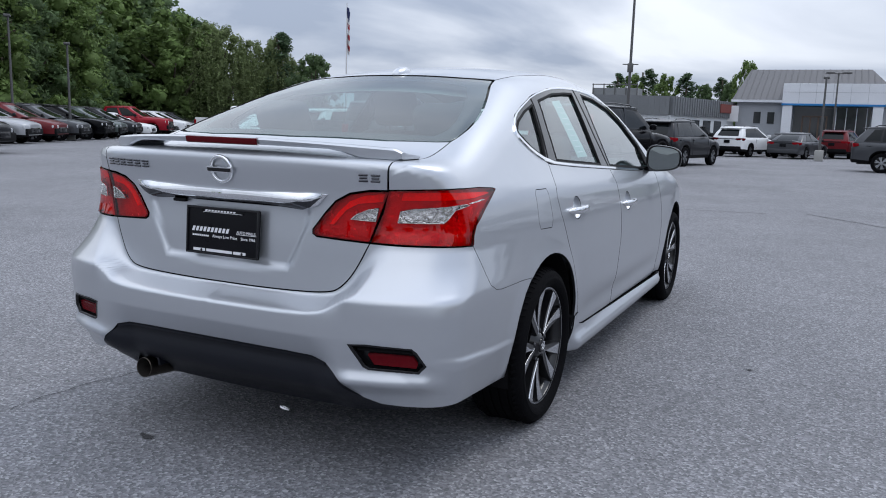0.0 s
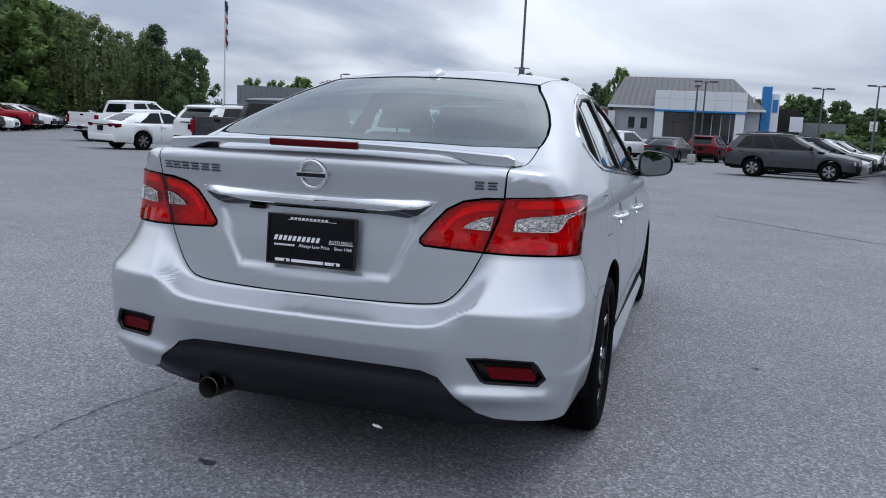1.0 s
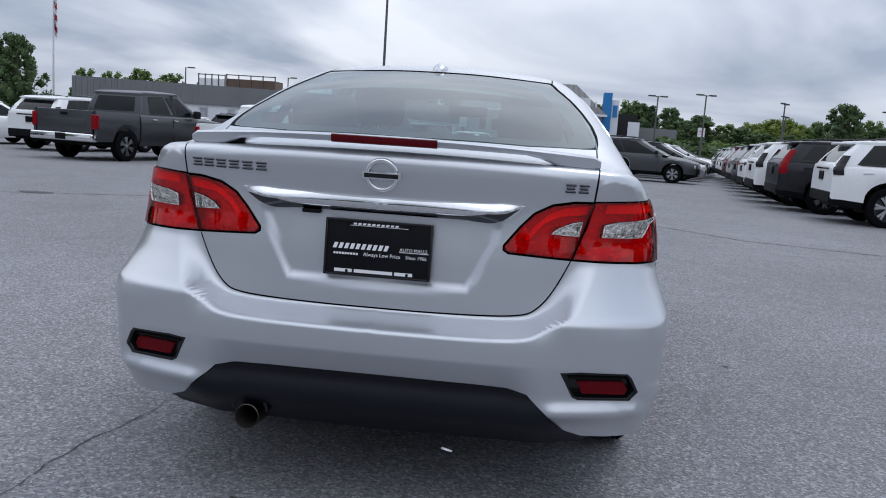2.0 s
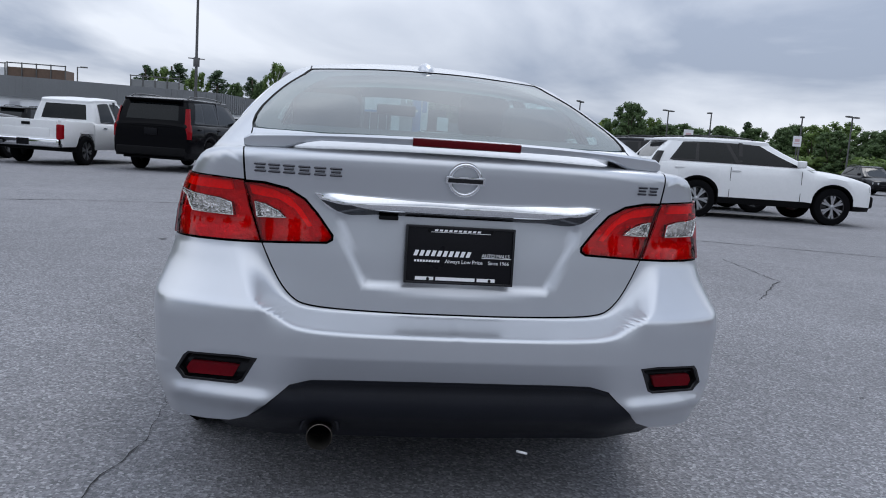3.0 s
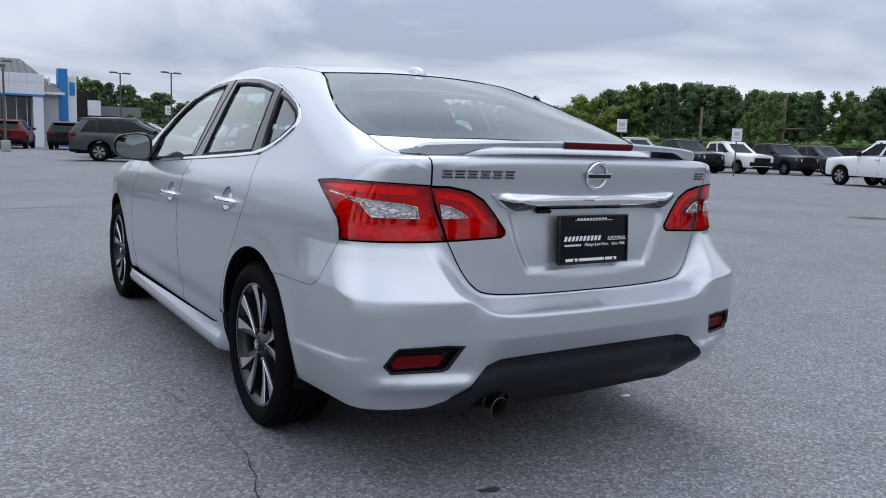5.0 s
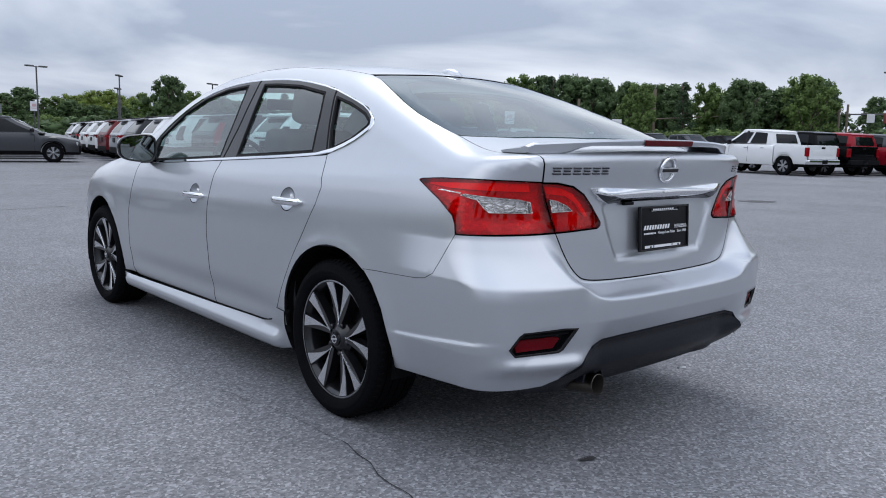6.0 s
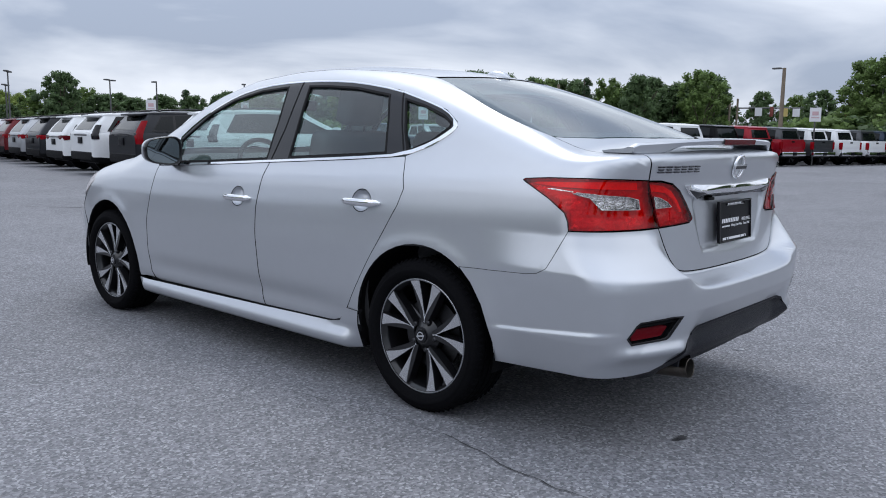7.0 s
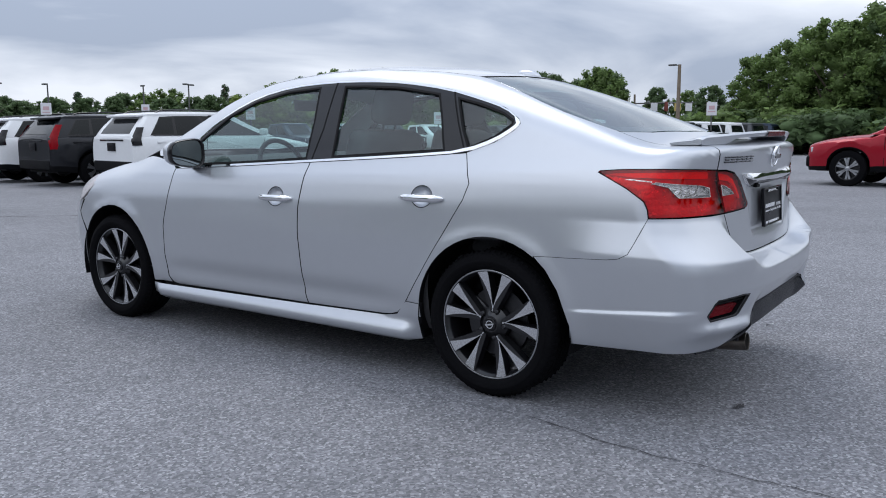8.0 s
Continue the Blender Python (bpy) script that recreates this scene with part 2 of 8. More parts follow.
def text_mesh(name, words, size, m, material, parent, depth=0.0015, label=""):
    """Raised words in the built-in font, as a mesh."""
    cu = bpy.data.curves.new(name, "FONT")
    cu.body, cu.size, cu.extrude, cu.align_x, cu.align_y = words, size, depth, "CENTER", "CENTER"
    cu.resolution_u = 3
    tmp = new(name + "_curve", cu)
    me = bpy.data.meshes.new_from_object(tmp.evaluated_get(bpy.context.evaluated_depsgraph_get()))
    bpy.data.objects.remove(tmp)
    me.name = name
    me.transform(m)
    me.materials.clear()
    me.materials.append(material)
    ob = new(name, me)
    ob.parent = parent
    return tagged(ob, label)


# ---- the sedan's skin: one closed form, of which every panel is a cut ----
# ---- smooth curve through rough numbers
def curve(pts, sigma):
    a=np.array(sorted(pts),float); lo,hi=a[0,0]-1.0,a[-1,0]+1.0
    t=np.arange(lo,hi,.004); v=np.interp(t,a[:,0],a[:,1])
    # continue the end slopes
    s0=(a[1,1]-a[0,1])/(a[1,0]-a[0,0]); s1=(a[-1,1]-a[-2,1])/(a[-1,0]-a[-2,0])
    v=np.where(t<a[0,0],a[0,1]+s0*(t-a[0,0]),v); v=np.where(t>a[-1,0],a[-1,1]+s1*(t-a[-1,0]),v)
    n=int(4*sigma/.004)+1; k=np.exp(-.5*(np.arange(-n,n+1)*.004/sigma)**2); k/=k.sum()
    vp=np.pad(v,n,mode='reflect',reflect_type='odd'); v=np.convolve(vp,k,'valid')
    return lambda q: np.interp(q,t,v)
SECTION=curve([(.1,.77),(.2,.815),(.3,.85),(.45,.868),(.65,.876),(.8,.866),(.9,.845),(.97,.808),(1.1,.742),(1.25,.66),(1.4,.572),(1.5,.505)],.02)
PLAN=curve([(-1.2,.92),(-.6,.955),(0,.988),(.6,1.0),(1.3,1.0),(2.2,1.0),(2.7,.99),(3.2,.945),(3.7,.85)],.15)
REAR=curve([(.1,-.90),(.5,-.925),(.66,-.925),(.8,-.922),(.90,-.915),(.96,-.915),(1.026,-.929),(1.068,-.936),(1.10,-.920),(1.15,-.87)],.014)
BUMPER=curve([(.1,-.06),(.2,.0),(.28,.045),(.36,.080),(.43,.091),(.52,.098),(.60,.103),(.655,.108),(.670,.094),(.80,.012),(.86,0),(1.1,0)],.0055)
BUMPER_SOFT=curve([(.1,-.06),(.2,.0),(.28,.045),(.36,.080),(.43,.091),(.52,.099),(.60,.103),(.65,.090),(.72,.055),(.80,.016),(.86,0),(1.1,0)],.022)
BROW=curve([(0,.50),(.41,.53),(.69,.53),(.78,.453),(.90,.42),(1.1,.41)],.012)
LID=[(0,1.3),(.66,1.3),(.62,1.05),(.607,.99),(.589,.918),(.552,.815),(.505,.713),(.465,.665),(.426,.645),(.28,.639),(0,.635)]
TOP=curve([(-1.1,1.085),(-.85,1.095),(-.62,1.103),(-.3,1.235),(0,1.345),(.25,1.418),(.5,1.455),(.9,1.487),(1.2,1.490),(1.6,1.46),(1.9,1.39),(2.2,1.25),(2.5,1.09),(2.64,1.025),(2.8,1.0),(3.2,.92),(3.5,.82),(3.7,.7)],.05)
FRONT=curve([(.1,3.40),(.25,3.52),(.45,3.58),(.6,3.58),(.75,3.52),(.85,3.45),(1.0,3.2)],.03)
CROWN=curve([(-1.1,.03),(-.6,.06),(0,.13),(1.2,.16),(2.2,.20),(2.7,.12),(3.6,.15)],.1)
CREST=curve([(-.5,.985),(0,.963),(.5,.945),(1.0,.930),(1.7,.907),(2.4,.90)],.1)
SHOULDER=curve([(-.5,0),(-.12,0),(-.06,.12),(-.025,.45),(0,1.0),(.06,.35),(.12,0),(.5,0)],.006)
KTOP=curve([(-1.1,.03),(-.75,.035),(-.45,.10),(.2,.11),(.9,.075),(1.5,.085),(2.4,.14),(2.8,.10),(3.7,.1)],.1)
def smax(a,b,k):
    h=np.clip(.5+.5*(a-b)/k,0,1); return b+(a-b)*h+k*h*(1-h)
def sstep(e0,e1,v):
    t=np.clip((v-e0)/(e1-e0),0,1); return t*t*(3-2*t)
def poly_field(poly, ax, z, width):
    """1 inside a small outline of (x, z), falling to 0 over width outside it."""
    q=np.stack([np.ravel(ax),np.ravel(z)],-1); a=np.array(poly,float); most=np.max(width)
    d=np.full(len(q),9.0); lo,hi=a.min(0)-most,a.max(0)+most
    k=((q>lo)&(q<hi)).all(1); q=q[k]
    if len(q):
        d[k]=np.where(inside(a,q),0.0,edge_gap(a,q))
    return (1-sstep(0,width,d)).reshape(np.shape(ax))


FOG=[(.772,.455),(.748,.500),(.735,.512),(.60,.519),(.545,.515),(.584,.442),(.600,.434),(.750,.430)]
RECESS=[(0,.93),(.335,.93),(.315,.86),(.268,.742),(.240,.722),(0,.718)]


def rounded(poly):
    a=np.array(poly,float)
    for _ in range(4):
        b=np.roll(a,-1,axis=0); a=np.stack([.75*a+.25*b,.25*a+.75*b],1).reshape(-1,2)
    return a
LID_FORM,RECESS_FORM=(rounded([(x or -.2,z) for x,z in poly]) for poly in (LID,RECESS))


def F(x,y,z):
    ax=np.abs(x)
    zz=z-.03*(1-np.clip(y,-1,2.5))*sstep(.6,.9,z)
    w=SECTION(zz)*PLAN(y)
    w=w-.010*np.exp(-((z-.36)/.05)**2)*sstep(.35,.7,y)*sstep(2.3,2.0,y)
    w=w+.009*sstep(.012,-.008,z-.425-.09*np.clip(-y-.37,0,.5))*sstep(-.33,-.44,y)
    w=w+.0065*SHOULDER(z-CREST(y))*sstep(-.62,-.30,y)*sstep(2.75,2.35,y)
    w=w+sstep(-.22,-.60,y)*(.028*np.clip(1-(z-.665)/.13,0,1)-.03*np.clip(.665-z,0,.235)-.16*np.clip(.43-z,0,.2))
    for yc in (0.0,2.70):     # flares round the wheels
        r=np.hypot(y-yc,z-.33); w=w+.009*np.exp(-((r-.37)/.045)**2)*sstep(.9,.6,z)
    low=sstep(.76,.60,z)
    w=w+.004*sstep(-.25,-.65,y)*low
    side=ax-w
    rear=REAR(z)+(.228-.058*low)*(ax/.85)**4-y
    near=(y<-.55)&(z<1.0)
    if np.any(near):
        a,b=np.broadcast_to(ax,np.shape(near))[near],np.broadcast_to(z,np.shape(near))[near]
        out=1-poly_field(LID_FORM,a,b,.048+.034*sstep(.625,.685,b))
        k=sstep(.475,.55,a); d=-out*(BUMPER(b)*k+BUMPER_SOFT(b)*(1-k))+.013*poly_field(RECESS_FORM,a,b,.026)
        d=d+.16*np.clip(BROW(a)-b,0,.10)*sstep(.42,.60,a)-.027*np.exp(-((b-.392)/.028)**2)*sstep(.46,.55,a)*sstep(.84,.76,a)
        d=d+.42*np.clip(.528-b,0,.085)*sstep(.52,.38,a)
        add=np.zeros(np.shape(near)); add[near]=d; rear=rear+add
    front=y-FRONT(z)+.42*(ax/.85)**3
    top=z-TOP(y)+CROWN(y)*x*x
    f=smax(smax(side,rear,.10-.025*low),front,.12)
    return smax(f,top,np.maximum(KTOP(y),.03))
def bis(fun,lo,hi):
    for _ in range(30):
        m=.5*(lo+hi); ins=fun(m)<0
        lo=np.where(ins,m,lo); hi=np.where(ins,hi,m)
    return .5*(lo+hi)

def charted(origin, way, reach):
    """Where rays from inside leave the skin. origin, way: arrays of n x 3."""
    r = bis(lambda q: F(origin[:, 0] + q * way[:, 0], origin[:, 1] + q * way[:, 1], origin[:, 2] + q * way[:, 2]), np.zeros(len(origin)), np.full(len(origin), reach))
    return origin + r[:, None] * way


class SideChart:
    """Straight in from the side: (y, z)."""
    def __init__(self, s):
        self.s = s

    def place(self, q):
        o = np.stack([0 * q[:, 0], q[:, 0], q[:, 1]], -1)
        return charted(o, np.tile(np.array([[self.s, 0.0, 0.0]]), (len(q), 1)), 1.3)

    def of(self, p):
        return (p[1], p[2])


class WrapChart:
    """Round the car's length: (y, arc), over the shoulder on to the roof."""
    Z0 = 0.70

    def __init__(self, s):
        self.s = s

    def place(self, q):
        a = q[:, 1] / 0.75
        o = np.stack([0 * a, q[:, 0], 0 * a + self.Z0], -1)
        return charted(o, np.stack([self.s * np.cos(a), 0 * a, np.sin(a)], -1), 1.4)

    def of(self, p):
        return (p[1], 0.75 * math.atan2(p[2] - self.Z0, abs(p[0])))


class RearChart:
    """Round the tail, level: (arc, z)."""
    PIVOT, s = -0.10, 1

    def place(self, q):
        a = q[:, 0] / 0.85
        o = np.stack([0 * a, 0 * a + self.PIVOT, q[:, 1]], -1)
        return charted(o, np.stack([np.sin(a), -np.cos(a), 0 * a], -1), 1.6)

    def of(self, p):
        return (0.85 * math.atan2(p[0], -(p[1] - self.PIVOT)), p[2])


class FrontChart:
    """Round the nose, level: (arc, z)."""
    PIVOT, s = 2.75, 1

    def place(self, q):
        a = q[:, 0] / 0.85
        o = np.stack([0 * a, 0 * a + self.PIVOT, q[:, 1]], -1)
        return charted(o, np.stack([np.sin(a), np.cos(a), 0 * a], -1), 1.6)

    def of(self, p):
        return (0.85 * math.atan2(p[0], p[1] - self.PIVOT), p[2])


class LidChart:
    """Over the tail from deck to bumper: (x, arc)."""
    Y0, Z0, s = -0.42, 0.78, 1

    def place(self, q):
        a = q[:, 1] / 0.45
        o = np.stack([q[:, 0], 0 * a + self.Y0, 0 * a + self.Z0], -1)
        return charted(o, np.stack([0 * a, -np.cos(a), np.sin(a)], -1), 1.2)

    def of(self, p):
        return (p[0], 0.45 * math.atan2(p[2] - self.Z0, -(p[1] - self.Y0)))


class TopChart:
    """Straight down from above: (x, y)."""
    s = 1

    def place(self, q):
        o = np.stack([q[:, 0], q[:, 1], 0 * q[:, 0] + 0.6], -1)
        return charted(o, np.tile(np.array([[0.0, 0.0, 1.0]]), (len(q), 1)), 1.2)

    def of(self, p):
        return (p[0], p[1])


def normals_at(P):
    e, out = 0.005, []
    for k in range(3):
        d = np.zeros(3)
        d[k] = e
        out.append(F(*(P + d).T) - F(*(P - d).T))
    n = np.stack(out, -1)
    return n / np.maximum(np.linalg.norm(n, axis=1, keepdims=True), 1e-9)


def dense(poly, step):
    out = []
    for a, b in zip(poly, np.roll(poly, -1, axis=0)):
        k = max(1, int(round(np.linalg.norm(b - a) / step)))
        out += [a + (b - a) * i / k for i in range(k)]
    return np.array(out)


def soften(poly, times=1):
    """Rounds the corners of a closed outline by cutting them twice a time."""
    for _ in range(times):
        nxt = np.roll(poly, -1, axis=0)
        poly = np.stack([0.75 * poly + 0.25 * nxt, 0.25 * poly + 0.75 * nxt], 1).reshape(-1, 2)
    return poly


def area2(poly):
    n = np.roll(poly, -1, axis=0)
    return float((poly[:, 0] * n[:, 1] - poly[:, 1] * n[:, 0]).sum())


def inset(poly, d):
    """The outline drawn in by d (out, if negative)."""
    if not d:
        return poly
    s = 1 if area2(poly) > 0 else -1
    pre, nxt = np.roll(poly, 1, axis=0), np.roll(poly, -1, axis=0)
    t1, t2 = poly - pre, nxt - poly
    t1 = t1 / np.maximum(np.linalg.norm(t1, axis=1, keepdims=True), 1e-9)
    t2 = t2 / np.maximum(np.linalg.norm(t2, axis=1, keepdims=True), 1e-9)
    n = np.stack([-(t1 + t2)[:, 1], (t1 + t2)[:, 0]], -1)
    n = n / np.maximum(np.linalg.norm(n, axis=1, keepdims=True), 1e-9)
    c = np.maximum((n * np.stack([-t1[:, 1], t1[:, 0]], -1)).sum(1), 0.5)[:, None]
    return poly + s * d * n / c


def inside(poly, q):
    x, y = q[:, 0], q[:, 1]
    res = np.zeros(len(q), bool)
    for a, b in zip(poly, np.roll(poly, -1, axis=0)):
        hit = ((a[1] > y) != (b[1] > y)) & (x < (b[0] - a[0]) * (y - a[1]) / (b[1] - a[1] + 1e-12) + a[0])
        res ^= hit
    return res


def edge_gap(poly, q):
    d = np.full(len(q), 9.0)
    for a, b in zip(poly, np.roll(poly, -1, axis=0)):
        ab = b - a
        t = np.clip(((q - a) @ ab) / max(float(ab @ ab), 1e-12), 0, 1)
        d = np.minimum(d, np.linalg.norm(q - a - t[:, None] * ab, axis=1))
    return d


def panel(name, chart, outline, material, parent, holes=(), step=0.025, gap=0.0032, lift=0.0, rim=0.012, label="", soft=0, flat=False, raw=False, edge=0.0, pillow=0.0):
    """A cut of the skin inside an outline (points in space, or chart numbers if raw), with turned-in edges."""
    def chart_of(ps):
        return np.array([p for p in ps], float) if raw else np.array([chart.of(p) for p in ps], float)
    outer = chart_of(outline)
    if soft:
        outer = soften(outer, soft)
    outer = dense(inset(outer, gap), step)
    cuts = [dense(inset(h, -gap), step) for h in [soften(chart_of(h), soft) if soft else chart_of(h) for h in holes]]
    lo, hi = outer.min(0), outer.max(0)
    gx, gy = np.meshgrid(np.arange(lo[0], hi[0], step), np.arange(lo[1], hi[1], step * 0.87), indexing="ij")
    gx = gx + 0.5 * step * (np.arange(gx.shape[1]) % 2)[None]
    grid = np.stack([gx.ravel(), gy.ravel()], -1)
    keep = inside(outer, grid) & (edge_gap(outer, grid) > step * 0.5)
    for c in cuts:
        keep &= ~inside(c, grid) & (edge_gap(c, grid) > step * 0.5)
    grid = grid[keep]
    pts, edges = [], []
    for ring in [outer] + cuts:
        k = len(pts)
        pts += list(ring)
        edges += [(k + i, k + (i + 1) % len(ring)) for i in range(len(ring))]
    pts += list(grid)
    v2, _, tris, *_ = delaunay_2d_cdt([Vector(p) for p in pts], edges, [], 0, 1e-6)
    q = np.array([(v.x, v.y) for v in v2])
    tris = np.array([t for t in tris if len(t) == 3])
    mid = q[tris].mean(1)
    ok = inside(outer, mid)
    for c in cuts:
        ok &= ~inside(c, mid)
    tris = tris[ok]
    used = np.unique(tris)
    back = -np.ones(len(q), int)
    back[used] = np.arange(len(used))
    q, tris = q[used], back[tris]
    P = chart.place(q)
    N = normals_at(P)
    a, b, c = P[tris[:, 0]], P[tris[:, 1]], P[tris[:, 2]]
    if (np.cross(b - a, c - a) * N[tris[:, 0]]).sum() < 0:
        tris = tris[:, ::-1]
    if pillow:
        g = edge_gap(outer, q)
        P = P + N * (pillow(q) if callable(pillow) else pillow * np.sin(np.clip(g / 0.022, 0, 1) * math.pi / 2))[:, None]
        fn = np.cross(P[tris[:, 1]] - P[tris[:, 0]], P[tris[:, 2]] - P[tris[:, 0]])
        N = np.zeros_like(P)
        for k in range(3):
            np.add.at(N, tris[:, k], fn)
        N = N / np.maximum(np.linalg.norm(N, axis=1, keepdims=True), 1e-12)
    P = P + N * lift
    # the rim: every edge that has one face
    count = {}
    for t in tris:
        for i in range(3):
            e = (t[i], t[(i + 1) % 3])
            if (e[1], e[0]) in count:
                count.pop((e[1], e[0]))
            else:
                count[e] = 1
    out = np.zeros_like(P)
    for i, j in count:
        s = np.cross(P[j] - P[i], N[i])
        out[i] += s
        out[j] += s
    rimv = np.unique(np.array(list(count)).ravel())
    ln = np.maximum(np.linalg.norm(out, axis=1, keepdims=True), 1e-9)
    out = out / ln
    NN = N.copy()
    NN[rimv] = N[rimv] + edge * out[rimv]
    k = len(P)
    low = {v: k + i for i, v in enumerate(rimv)}
    V = np.vstack([P, P[rimv] - N[rimv] * rim])
    NN = np.vstack([NN, out[rimv]])
    NN = NN / np.maximum(np.linalg.norm(NN, axis=1, keepdims=True), 1e-9)
    faces = [tuple(map(int, t)) for t in tris] + [(int(j), int(i), int(low[i]), int(low[j])) for i, j in count]
    me = bpy.data.meshes.new(name)
    me.from_pydata(V.tolist(), [], faces)
    me.materials.append(material)
    if material is M_SILVER:      # silver edges coloured near black: seals, and the gaps' shade painted in
        me.materials.append(M_SEAL_GAP)
        me.polygons.foreach_set("material_index", [0] * len(tris) + [1] * len(count))
    if not flat:
        me.shade_smooth()
        me.normals_split_custom_set_from_vertices(NN.tolist())
    ob = new(name, me)
    if parent:
        ob.parent = parent
    return tagged(ob, label)

# ---- the silver sedan ----
sedan = thing("sedan", "clean silver four-door sedan with red tail lamps on grey asphalt", "car")
S_L, S_R = SideChart(-1), SideChart(1)
W_L, W_R = WrapChart(-1), WrapChart(1)
CH_REAR, CH_LID, CH_TOP, CH_FRONT = RearChart(), LidChart(), TopChart(), FrontChart()
ARCH_R, ARCH_Z, REAR_AXLE, FRONT_AXLE = 0.368, 0.330, 0.0, 2.70


def arch(yc, a0, a1, k=16, x=0.86):
    """Points of a wheel arch's edge between two angles (0: to the front)."""
    return [(x, yc + ARCH_R * math.cos(radians(a)), ARCH_Z + ARCH_R * math.sin(radians(a))) for a in np.linspace(a0, a1, k)]


WINDOW_BAND = [(1.995, 1.134), (1.824, 1.251), (1.647, 1.329), (1.421, 1.376), (1.137, 1.391), (0.868, 1.387), (0.651, 1.373), (0.368, 1.331), (0.162, 1.278), (0.032, 1.238),
               (-0.050, 1.190), (-0.064, 1.168), (-0.045, 1.142), (0.035, 1.091), (0.163, 1.046), (0.491, 1.022), (1.079, 0.989), (1.607, 0.959), (1.949, 0.942), (2.13, 0.936), (2.115, 0.99)]
REAR_DOOR_EDGE = [(0.163, 1.046), (0.133, 0.975), (0.110, 0.916), (0.135, 0.844), (0.238, 0.680), (0.360, 0.493), (0.439, 0.377)]
LAMP_TOP = [(0.607, -0.848, 0.989), (0.686, -0.803, 0.993), (0.748, -0.695, 0.995), (0.775, -0.56, 0.992), (0.777, -0.462, 0.985)]
LAMP_FRONT = [(0.778, -0.452, 0.978), (0.795, -0.575, 0.918), (0.808, -0.650, 0.872), (0.813, -0.668, 0.842), (0.814, -0.673, 0.809)]


def on_skin(chart, ps):
    """The points of a rough outline, moved on to the skin along a chart's rays."""
    return [tuple(float(c) for c in p) for p in chart.place(np.array([chart.of(p) for p in ps], float))]


LID_TOP = [(0.628, -0.47, 1.12), (0.626, -0.55, 1.10), (0.622, -0.66, 1.085), (0.618, -0.76, 1.075), (0.613, -0.82, 1.05), (0.605, -0.855, 0.985)]
LID_TOP = [tuple(p + (q - p) * i / 5 for p, q in zip(a, b)) for a, b in zip(LID_TOP, LID_TOP[1:]) for i in range(5)]
K = len(LID_TOP)
LID_EDGE = on_skin(CH_LID, LID_TOP + [(0.605, -0.855, 0.985), (0.588, -0.862, 0.918), (0.552, -0.88, 0.815), (0.505, -0.90, 0.713), (0.465, -0.92, 0.665), (0.426, -0.92, 0.645), (0.28, -0.92, 0.639), (0.12, -0.92, 0.636)])
LID_EDGE = LID_EDGE[:K + 3] + on_skin(CH_LID, [(x, -0.93, z) for x, z in rounded([(0.67, 1.3)] + LID[5:] + [(-0.2, 0.635)])[16:] if 0.10 < x < 0.548 and z < 0.80])


def finer(ps, k=4):
    """The same line with k steps between each two of its points."""
    return [tuple(p + (q - p) * i / k for p, q in zip(a, b)) for a, b in zip(ps, ps[1:]) for i in range(k)] + [ps[-1]]


LAMP_TOP = [LID_EDGE[K]] + on_skin(CH_REAR, finer([LID_EDGE[K]] + LAMP_TOP[1:])[1:])
LAMP_FRONT = on_skin(CH_REAR, finer(LAMP_FRONT))
BUMP_SEAM = on_skin(CH_REAR, [(0.830, -0.625, 0.717), (0.834, -0.600, 0.675), (0.838, -0.565, 0.655), (0.840, -0.52, 0.648), (0.848, -0.351, 0.638), (0.866, -0.215, 0.634)])
RAIL = on_skin(CH_TOP, [(0.70, 2.42, 1.02), (0.655, 2.25, 1.14), (0.60, 2.05, 1.25), (0.545, 1.83, 1.36), (0.50, 1.66, 1.42), (0.49, 1.3, 1.45), (0.485, 0.9, 1.445), (0.480, 0.5, 1.42), (0.477, 0.27, 1.385),
                        (0.500, 0.17, 1.355), (0.551, 0.03, 1.304), (0.595, -0.11, 1.25), (0.622, -0.228, 1.201), (0.634, -0.34, 1.165), (0.634, -0.42, 1.14)])


def x_of(y, z):
    return float(abs(S_R.place(np.array([[y, z]]))[0, 0]))


def side3(ps):
    return [(x_of(y, z), y, z) for y, z in ps]


